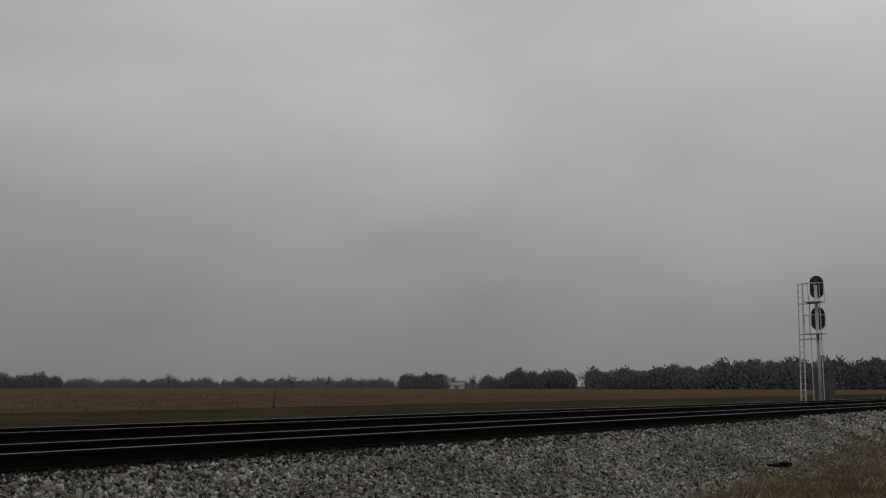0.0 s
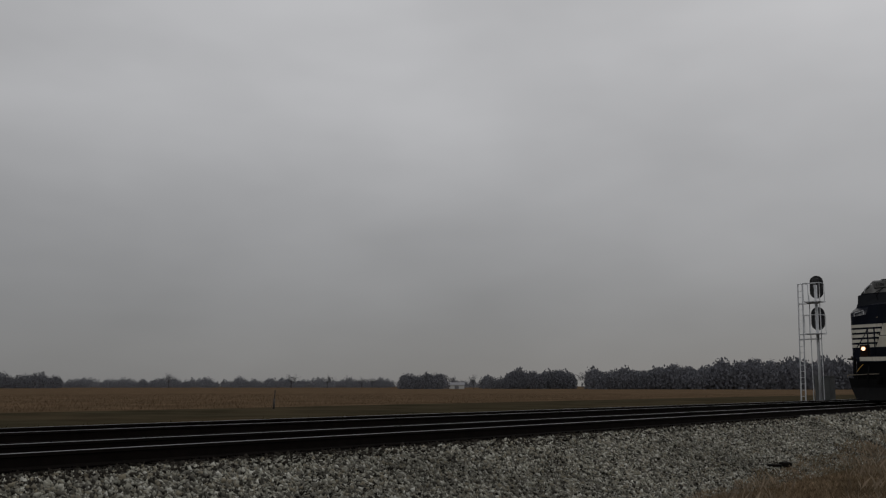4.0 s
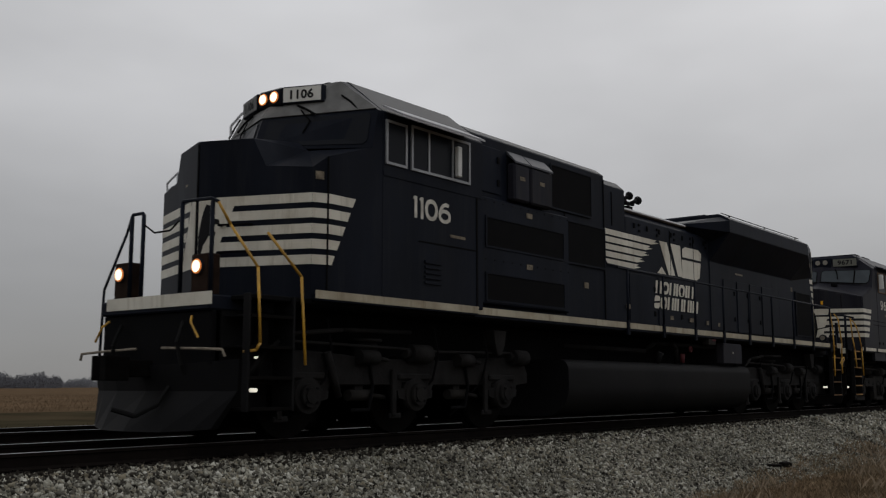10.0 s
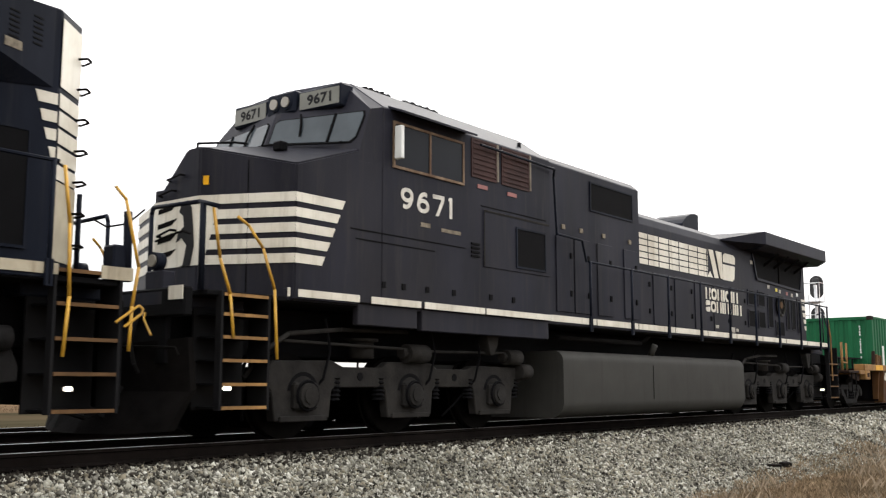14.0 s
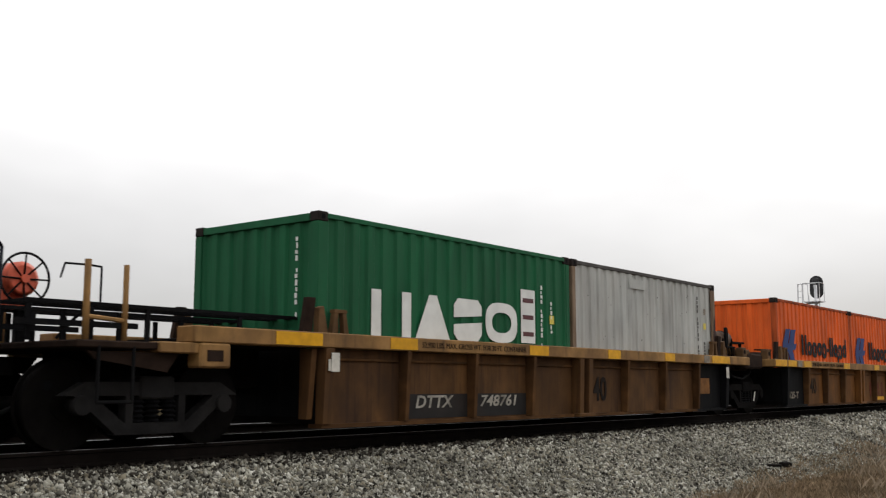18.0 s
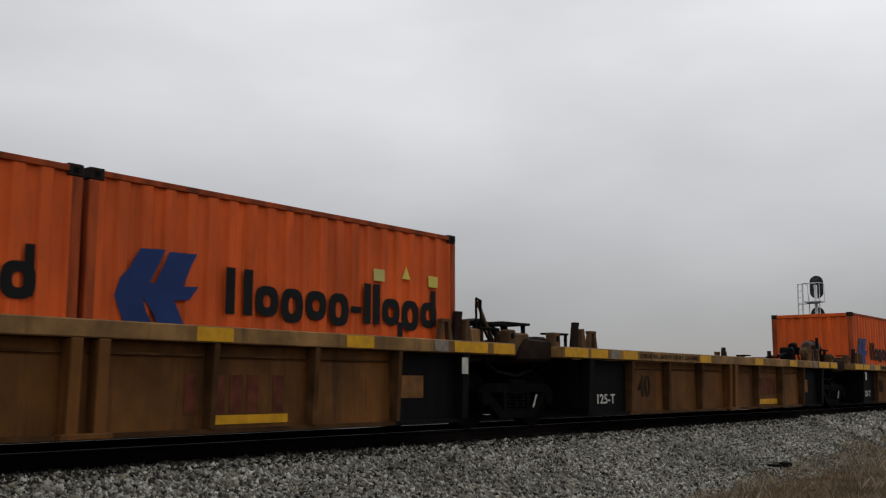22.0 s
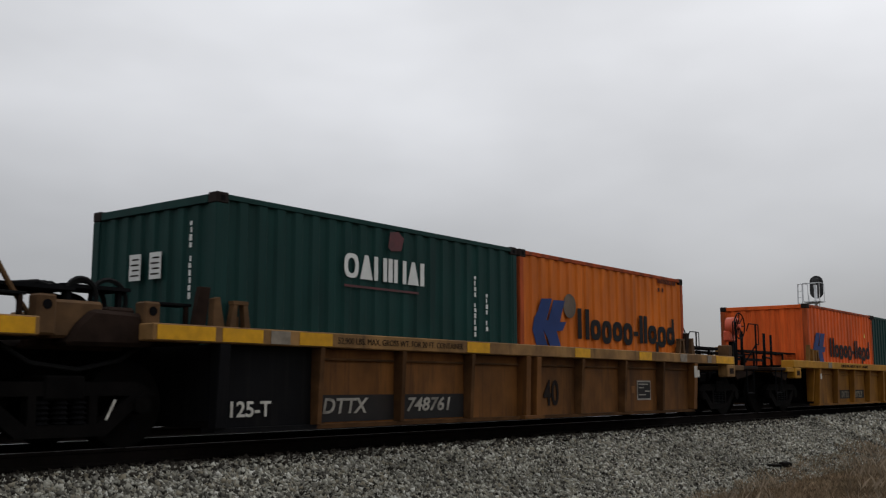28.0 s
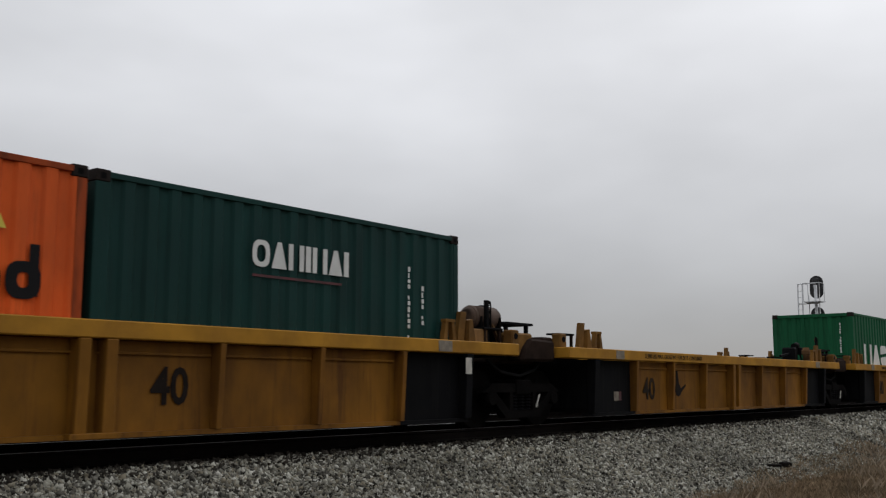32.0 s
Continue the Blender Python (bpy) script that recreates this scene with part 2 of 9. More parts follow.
M["letter_dim"] = material("worn_white_stencil_lettering", (0.30, 0.28, 0.24), 0.7, var=0.35, scale=7, dirt=(0.05, 0.04, 0.03), dirt_amt=0.9, bump=0, spec=0.15)
M["brow"] = material("dull_grey_brow_paint", (0.15, 0.15, 0.145), 0.6, var=0.25, scale=4, dirt=(0.08, 0.078, 0.072), dirt_amt=0.6, bump=0, spec=0.15)
M["stencil"] = material("faded_black_stencil", (0.014, 0.010, 0.008), 0.8, var=0.3, scale=6, bump=0, spec=0.1)
M["redfade"] = material("faded_red_lettering", (0.115, 0.034, 0.020), 0.8, var=0.4, scale=5, dirt=(0.060, 0.026, 0.013), dirt_amt=0.8, bump=0, spec=0.1)
M["red"] = material("red_orange_brake_wheel_paint", (0.55, 0.085, 0.035), 0.55, var=0.2, scale=6, bump=0)
M["tan_res"] = material("dusty_brown_reservoir", (0.075, 0.048, 0.034), 0.75, var=0.35, scale=4, dirt=(0.03, 0.022, 0.018), dirt_amt=0.7, bump=0.1, spec=0.2)
M["hose"] = material("black_rubber_hose", (0.006, 0.006, 0.006), 0.85, var=0.2, bump=0, spec=0.15)


def box_paint(name, col, dirt, amt=0.5):
    return material(name, col, 0.62, var=0.2, scale=1.6, dirt=dirt, dirt_amt=amt, bump=0.06, bscale=5, stretch=(1.5, 1.5, 0.5), spec=0.15, streak=tuple(0.5 * c for c in dirt), streak_amt=0.5)


M["b_green"] = box_paint("green_container_paint", (0.008, 0.095, 0.038), (0.014, 0.06, 0.03))
M["b_grey"] = box_paint("pale_grey_container_paint", (0.40, 0.41, 0.39), (0.27, 0.25, 0.22))
M["b_orange"] = box_paint("faded_orange_container_paint", (0.6996, 0.1109, 0.0179), (0.27, 0.060, 0.022), 0.6)
M["b_amber"] = box_paint("amber_orange_container_paint", (0.58, 0.145, 0.014), (0.36, 0.09, 0.02), 0.7)
M["b_maroon"] = box_paint("maroon_container_paint", (0.085, 0.0125, 0.009), (0.055, 0.016, 0.012))
M["b_teal"] = box_paint("dark_teal_green_container_paint", (0.006, 0.037, 0.032), (0.010, 0.028, 0.026))
M["casting"] = material("grimy_container_casting", (0.018, 0.013, 0.011), 0.8, var=0.35, scale=10, bump=0.1, spec=0.15)
M["rustpost"] = material("rust_streaked_orange_post", (0.3150, 0.0585, 0.0154), 0.75, var=0.35, scale=4, dirt=(0.05, 0.025, 0.015), dirt_amt=0.9, bump=0.1, stretch=(2, 2, 0.35), spec=0.15)
M["greypost"] = material("rust_streaked_grey_post", (0.17, 0.12, 0.08), 0.75, var=0.35, scale=4, dirt=(0.07, 0.035, 0.02), dirt_amt=0.9, bump=0.1, stretch=(2, 2, 0.35), spec=0.15)
M["logo_blue"] = material("blue_logo_paint", (0.012, 0.034, 0.135), 0.6, var=0.15, bump=0, spec=0.2)
M["logo_white"] = material("white_logo_paint", (0.66, 0.67, 0.64), 0.55, var=0.1, dirt=(0.4, 0.4, 0.37), dirt_amt=0.4, bump=0)
M["logo_grey"] = material("dirty_grey_disc", (0.095, 0.066, 0.043), 0.7, var=0.35, scale=6, dirt=(0.05, 0.035, 0.024), dirt_amt=0.6, bump=0)
M["logo_red"] = material("dull_red_mark", (0.085, 0.012, 0.015), 0.6, var=0.3, scale=5, dirt=(0.02, 0.02, 0.018), dirt_amt=0.7, bump=0)
M["warn"] = material("yellow_warning_label", (0.62, 0.5, 0.06), 0.5, var=0.15, bump=0)

M["rail_side"] = material("rusty_rail_side", (0.008, 0.006, 0.005), 0.95, var=0.3, scale=5, bump=0.15, spec=0.08)
M["rail_top"] = material("polished_rail_head", (0.24, 0.24, 0.25), 0.34, 1.0, var=0.15, scale=3, bump=0)
M["tie"] = material("creosoted_timber_tie", (0.007, 0.006, 0.005), 0.95, var=0.35, scale=5, dirt=(0.016, 0.014, 0.012), dirt_amt=0.4, bump=0.3, bscale=18, stretch=(0.4, 3, 3), obj=0.25, spec=0.06)
M["sill_cream"] = material("grimy_cream_sill_paint", (0.40, 0.36, 0.27), 0.55, var=0.2, scale=2, dirt=(0.20, 0.15, 0.085), dirt_amt=0.75, bump=0.03, streak=(0.12, 0.085, 0.045), streak_amt=0.7, spec=0.2)
M["letter_faint"] = material("worn_off_lettering_paint", (0.17, 0.15, 0.11), 0.7, var=0.4, scale=6, dirt=(0.07, 0.05, 0.03), dirt_amt=0.8, bump=0, spec=0.1)
M["ink_grey"] = material("faded_dark_code_paint", (0.07, 0.066, 0.062), 0.7, var=0.3, bump=0, spec=0.1)
M["tape_yellow"] = material("pale_yellow_label", (0.50, 0.43, 0.12), 0.6, var=0.15, bump=0)
M["stencil_worn"] = material("worn_brown_black_stencil", (0.022, 0.015, 0.010), 0.8, var=0.4, scale=7, dirt=(0.070, 0.040, 0.020), dirt_amt=0.6, bump=0, spec=0.1)
M["dim_sticker"] = material("grimy_small_sticker", (0.20, 0.17, 0.125), 0.65, var=0.4, scale=14, dirt=(0.045, 0.035, 0.027), dirt_amt=0.85, bump=0, spec=0.1)
M["stalk"] = material("pale_dead_weed_stalks", (0.26, 0.205, 0.145), 0.9, var=0.3, scale=2, bump=0, isl=0.4, spec=0.0)
M["stone"] = material("crushed_limestone_ballast", (0.16, 0.16, 0.145), 0.95, var=0.3, scale=0.8, bump=0.0, spec=0.03)


def mixed_stone(m):
    """Each stone takes its own tone between dark grey, greenish grey, tan and near white."""
    n, l = m.node_tree.nodes, m.node_tree.links
    g = n.new("ShaderNodeNewGeometry")
    r = n.new("ShaderNodeValToRGB")
    tones = ((0.0, (0.017, 0.0155, 0.013)), (0.22, (0.066, 0.062, 0.051)), (0.45, (0.157, 0.150, 0.126)), (0.60, (0.190, 0.168, 0.122)), (0.72, (0.208, 0.204, 0.170)), (0.88, (0.320, 0.310, 0.255)), (1.0, (0.45, 0.44, 0.39)))
    r.color_ramp.elements[0].color = (*tones[0][1], 1)
    r.color_ramp.elements[1].color = (*tones[-1][1], 1)
    for p, c in tones[1:-1]:
        r.color_ramp.elements.new(p).color = (*c, 1)
    l.new(g.outputs["Random Per Island"], r.inputs["Fac"])
    scale = next(q for q in n if q.bl_idname == "ShaderNodeVectorMath")
    mul = n.new("ShaderNodeMath")
    mul.operation = "MULTIPLY"
    mul.inputs[1].default_value = 1.04
    l.new(scale.inputs["Scale"].links[0].from_socket, mul.inputs[0])
    l.new(r.outputs["Color"], scale.inputs[0])
    l.new(mul.outputs[0], scale.inputs["Scale"])


mixed_stone(M["stone"])
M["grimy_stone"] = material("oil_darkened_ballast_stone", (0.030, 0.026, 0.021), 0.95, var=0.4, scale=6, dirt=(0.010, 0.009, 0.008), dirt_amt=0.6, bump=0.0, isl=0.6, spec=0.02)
# near-black bed: the shade in the gaps between stones is put into its colour
M["bed"] = material("ballast_bed_with_gap_shade", (0.012, 0.0115, 0.010), 0.95, var=0.45, scale=22, dirt=(0.006, 0.0055, 0.005), dirt_amt=0.7, bump=1.0, bscale=30, spec=0.0)
M["grass"] = material("dry_winter_grass", (0.232, 0.170, 0.108), 0.9, var=0.4, scale=1.2, dirt=(0.112, 0.095, 0.060), dirt_amt=0.8, bump=0, isl=0.5, spec=0.0)
M["ditch"] = material("dull_green_brown_ditch_grass", (0.056, 0.047, 0.030), 0.95, var=0.35, scale=0.3, dirt=(0.11, 0.085, 0.055), dirt_amt=0.6, bump=0, isl=0.4, spec=0.0)
M["stubble"] = material("brown_field_stubble", (0.138, 0.094, 0.058), 0.95, var=0.3, scale=0.12, bump=0, isl=0.35, spec=0.0)
# aerial haze is mixed into both twig colours, more into the far one
M["twig"] = material("winter_twigs_haze_in_colour", (0.135, 0.137, 0.150), 0.95, var=0.15, scale=0.05, bump=0, isl=0.08, spec=0.0)
M["twig_far"] = material("far_twigs_haze_in_colour", (0.175, 0.180, 0.197), 0.95, var=0.12, scale=0.02, bump=0, isl=0.06, spec=0.0)
M["trunk"] = material("grey_brown_bark", (0.065, 0.055, 0.05), 0.9, var=0.3, scale=2, bump=0.3, spec=0.0)
M["galv"] = material("galvanised_signal_steel", (0.60, 0.61, 0.62), 0.6, 0.0, var=0.15, bump=0)
M["sigblack"] = material("black_signal_target", (0.012, 0.012, 0.013), 0.6, var=0.2, bump=0)
M["cabinet"] = material("dull_silver_cabinet", (0.10, 0.105, 0.10), 0.6, 0.2, var=0.15, bump=0.03)
M["wood"] = material("weathered_fence_post", (0.06, 0.05, 0.042), 0.9, var=0.3, scale=8, bump=0.2)
M["farm"] = material("white_farm_wall", (0.6, 0.6, 0.58), 0.7, var=0.1, bump=0)
M["farmroof"] = material("grey_farm_roof", (0.20, 0.20, 0.21), 0.7, var=0.1, bump=0)


def ground_material():
    m = material("winter_field_ground", (0.108, 0.073, 0.045), 0.95, var=0.3, scale=0.2, dirt=(0.070, 0.052, 0.032), dirt_amt=0.7, bump=0.6, bscale=4, spec=0.0)
    return m


M["ground"] = ground_material()
M["strip"] = material("dark_green_brown_field_strip", (0.040, 0.034, 0.021), 0.95, var=0.35, scale=0.25, dirt=(0.075, 0.054, 0.033), dirt_amt=0.7, bump=0.6, bscale=5, spec=0.0)


# ---------------------------------------------------------------- building helpers
OFF = [0.0]       # train position of the origin of the thing that is being built


def part(name, bm, mat, parent=None, label="", at=None):
    me = bpy.data.meshes.new(name)
    if at is None:
        bmesh.ops.translate(bm, verts=bm.verts, vec=(-OFF[0], 0, 0))
    bm.normal_update()
    bm.to_mesh(me)
    bm.free()
    me.materials.append(M[mat])
    ob = new(name, me)
    if at is not None:
        ob.location = at
    if parent is not None:
        ob.parent = parent
    return tagged(ob, label)


def box(bm, x0, x1, y0, y1, z0, z1, bev=0.0):
    r = bmesh.ops.create_cube(bm, size=1.0, matrix=Matrix.LocRotScale(((x0 + x1) / 2, (y0 + y1) / 2, (z0 + z1) / 2), None, (abs(x1 - x0), abs(y1 - y0), abs(z1 - z0))))
    if bev:
        es = list({e for v in r["verts"] for e in v.link_edges})
        bmesh.ops.bevel(bm, geom=es, offset=bev, segments=1, affect="EDGES")
    return bm


def B(x0, x1, y0, y1, z0, z1, bev=0.0):
    return box(bmesh.new(), x0, x1, y0, y1, z0, z1, bev)


def prism(bm, pts, axis, a, b, bev=0.0):
    """Extrude a closed outline: pts are (x, z) for axis y, (y, z) for axis x, (x, y) for axis z."""
    def at(p, c):
        return {"y": (p[0], c, p[1]), "x": (c, p[0], p[1]), "z": (p[0], p[1], c)}[axis]
    va = [bm.verts.new(at(p, a)) for p in pts]
    vb = [bm.verts.new(at(p, b)) for p in pts]
    n = len(pts)
    fs = [bm.faces.new(va), bm.faces.new(vb[::-1])]
    for i in range(n):
        fs.append(bm.faces.new((va[i], vb[i], vb[(i + 1) % n], va[(i + 1) % n])))
    bmesh.ops.recalc_face_normals(bm, faces=fs)
    if bev:
        bmesh.ops.bevel(bm, geom=list({e for f in fs for e in f.edges}), offset=bev, segments=1, affect="EDGES")
    return bm


def rod(bm, p, q, r, n=8, r2=None):
    p, q = Vector(p), Vector(q)
    d = q - p
    m = Matrix.Translation((p + q) / 2) @ d.to_track_quat("Z", "Y").to_matrix().to_4x4()
    res = bmesh.ops.create_cone(bm, cap_ends=True, segments=n, radius1=r, radius2=r if r2 is None else r2, depth=d.length, matrix=m)
    if n > 6:
        for f in {f for v in res["verts"] for f in v.link_faces}:
            f.smooth = len(f.verts) == 4
    return bm


def pipe(bm, pts, r, n=6):
    for p, q in zip(pts, pts[1:]):
        rod(bm, p, q, r, n)
    return bm


def ring(bm, c, rad, r, axis="x", n=20, k=5):
    c = Vector(c)
    vs = []
    for i in range(n):
        a = 2 * math.pi * i / n
        row = []
        for j in range(k):
            b = 2 * math.pi * j / k
            u, w = (rad + r * math.cos(b)) * math.cos(a), (rad + r * math.cos(b)) * math.sin(a)
            h = r * math.sin(b)
            row.append(bm.verts.new(c + Vector({"x": (h, u, w), "y": (u, h, w), "z": (u, w, h)}[axis])))
        vs.append(row)
    for i in range(n):
        for j in range(k):
            bm.faces.new((vs[i][j], vs[(i + 1) % n][j], vs[(i + 1) % n][(j + 1) % k], vs[i][(j + 1) % k]))
    bmesh.ops.recalc_face_normals(bm, faces=bm.faces[:])
    return bm


def spring(x, y, z0, z1, r, turns):
    """A coil spring as one wavy turned surface."""
    bm = bmesh.new()
    n, k = 10, turns * 4
    rows = []
    for i in range(k + 1):
        rr = r + 0.016 * math.cos(2 * math.pi * i / 4)
        rows.append([bm.verts.new((x + rr * math.cos(2 * math.pi * j / n), y + rr * math.sin(2 * math.pi * j / n), lerp(z0, z1, i / k))) for j in range(n)])
    for a, b in zip(rows, rows[1:]):
        for j in range(n):
            bm.faces.new((a[j], a[(j + 1) % n], b[(j + 1) % n], b[j]))
    return bm


def lerp(a, b, f):
    return a + (b - a) * f


def plate(bm, pts, y, t=0.004):
    """A thin painted shape on a side that faces -y: pts are (x, z)."""
    return prism(bm, pts, "y", y - t, y)


def hoop(bm, outer, inner, y, t=0.004):
    """A painted closed band between two outlines of equally many (x, z) points, on a side facing -y."""
    rows = [[bm.verts.new((x, yy, z)) for x, z in line] for line, yy in ((outer, y - t), (inner, y - t), (inner, y), (outer, y))]
    n = len(outer)
    fs = [bm.faces.new((rows[a][i], rows[a][(i + 1) % n], rows[b][(i + 1) % n], rows[b][i])) for a, b in ((0, 1), (1, 2), (2, 3), (3, 0)) for i in range(n)]
    bmesh.ops.recalc_face_normals(bm, faces=fs)
    return bm


def oval(cx, cz, rx, rz, n=28, lean=0.0, p=2.5):
    """A rounded outline; lean shifts it along x with height."""
    pts = []
    for k in range(n):
        c, q = math.cos(2 * math.pi * k / n), math.sin(2 * math.pi * k / n)
        dz = rz * math.copysign(abs(q) ** (2 / p), q)
        pts.append((cx + rx * math.copysign(abs(c) ** (2 / p), c) + lean * dz, cz + dz))
    return pts


def band(bm, pts, w, y, t=0.004):
    """A painted stroke of width w along the (x, z) points, on a side facing -y."""
    left, right = [], []
    for i, p in enumerate(pts):
        a, b = Vector(pts[max(i - 1, 0)]), Vector(pts[min(i + 1, len(pts) - 1)])
        d = (b - a).normalized()
        n = Vector((-d.y, d.x)) * w / 2
        left.append((p[0] + n.x, p[1] + n.y))
        right.append((p[0] - n.x, p[1] - n.y))
    for i in range(len(pts) - 1):
        plate(bm, [left[i], left[i + 1], right[i + 1], right[i]], y, t)
    return bm


def road_digits(text, x, z, h, width, y, parent, mat="letter", stroke=0.165, gap=0.14):
    """Large painted road numbers, digit by digit; a one is narrow."""
    wide = [0.42 if c == "1" else 1.0 for c in text]
    unit = width / (sum(wide) + gap * (len(text) - 1))
    w = stroke * h
    for c, k in zip(text, wide):
        u = unit * k
        at = lambda a, b: (x + w / 2 + a * (u - w), z + w / 2 + b * (h - w))
        bm = bmesh.new()
        cx = x + u / 2
        if c == "1":
            plate(bm, [(cx - w * 0.3, z), (cx + w * 0.7, z), (cx + w * 0.7, z + h), (cx - w * 0.3, z + h), (cx - w * 0.75, z + h * 0.93), (cx - w * 0.75, z + h * 0.84), (cx - w * 0.3, z + h * 0.84)], y)
        elif c == "0":
            hoop(bm, oval(cx, z + h / 2, u / 2, h / 2, p=2.2), oval(cx, z + h / 2, u / 2 - w, h / 2 - w, p=2.0), y)
        elif c in "69":
            s = 1 if c == "6" else -1
            zc = z + h * (0.33 if s > 0 else 0.67)
            hoop(bm, oval(cx, zc, u / 2, h * 0.33, p=2.2), oval(cx, zc, u / 2 - w, h * 0.33 - w * 0.9, p=2.0), y)
            tail = [(0.0, 0.33), (0.04, 0.52), (0.16, 0.74), (0.36, 0.91), (0.62, 0.99), (0.90, 0.93)]
            band(bm, [at(a, b) if s > 0 else at(1 - a, 1 - b) for a, b in tail], w * 0.95, y - 0.0008)
        elif c == "7":
            plate(bm, [(x, z + h - w), (x + u, z + h - w), (x + u, z + h), (x, z + h)], y)
            plate(bm, [(x + u * 0.25, z), (x + u * 0.25 + w * 1.05, z), (x + u, z + h - w), (x + u - w * 1.1, z + h - w)], y - 0.0008)
        part("road_digit", bm, mat, parent, "white painted digit")
        x += u + gap * unit


def writing(name, text, x, z, h, y, mat, parent, width=None, slant=0.0, label="", bold=0.0):
    """Readable words painted on a side facing -y, their lower left corner at (x, z), letters h high."""
    cu = bpy.data.curves.new(name, "FONT")
    cu.body, cu.size, cu.extrude, cu.resolution_u, cu.shear, cu.offset = text, 1.0, 0.002, 3, slant, bold
    tmp = new(name + "_curve", cu)
    bpy.context.view_layer.update()
    me = bpy.data.meshes.new_from_object(tmp.evaluated_get(bpy.context.evaluated_depsgraph_get()))
    bpy.data.objects.remove(tmp)
    co = np.empty(len(me.vertices) * 3)
    me.vertices.foreach_get("co", co)
    co = co.reshape(-1, 3)
    lo, hi = co.min(0), co.max(0)
    sz = h / (hi[1] - lo[1])
    sx = width / (hi[0] - lo[0]) if width else sz
    out = np.stack([(co[:, 0] - lo[0]) * sx + x - OFF[0], np.full(len(co), y) - co[:, 2] - 0.002, (co[:, 1] - lo[1]) * sz + z], 1)
    me.vertices.foreach_set("co", out.ravel())
    me.name = name
    me.materials.clear()
    me.materials.append(M[mat])
    ob = new(name, me)
    ob.parent = parent
    return tagged(ob, label)


def thing(name, x0, label, category, group=""):
    OFF[0] = x0
    ob = tagged(new(name), label, category, group)
    ob.location = (x0, 0, 0)
    return ob


MOVERS, WHEELS = [], []


# ---------------------------------------------------------------- rolling gear
WHEEL_MESH = {}


def wheelset(parent, x, r, gauge=0.76):
    """An axle with two wheels, turning about its own middle; alike ones share a mesh."""
    if r not in WHEEL_MESH:
        bm = bmesh.new()
        rod(bm, (0, -gauge, 0), (0, gauge, 0), 0.085, 10)
        for s in (-1, 1):
            rod(bm, (0, s * gauge - 0.07, 0), (0, s * gauge + 0.07, 0), r, 28)
            rod(bm, (0, s * (gauge - 0.085), 0), (0, s * (gauge - 0.06), 0), r + 0.028, 28)
            rod(bm, (0, s * (gauge + 0.06), 0), (0, s * (gauge + 0.10), 0), 0.16, 12)
        count = len(bm.faces)
        for s in (-1, 1):
            for k in range(5):
                a = 2 * math.pi * k / 5
                u, w = 0.27 * math.cos(a), 0.27 * math.sin(a)
                rod(bm, (u, s * (gauge + 0.068), w), (u, s * (gauge + 0.075), w), 0.05, 8)
        bm.faces.ensure_lookup_table()
        for f in bm.faces[count:]:
            f.material_index = 1
        me = bpy.data.meshes.new("wheelset")
        bm.to_mesh(me)
        bm.free()
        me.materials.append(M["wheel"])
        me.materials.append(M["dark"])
        WHEEL_MESH[r] = me
    ob = new("wheelset", WHEEL_MESH[r])
    ob.location, ob.parent = (x - OFF[0], 0, RAIL + r), parent
    WHEELS.append((ob, r))
    return ob


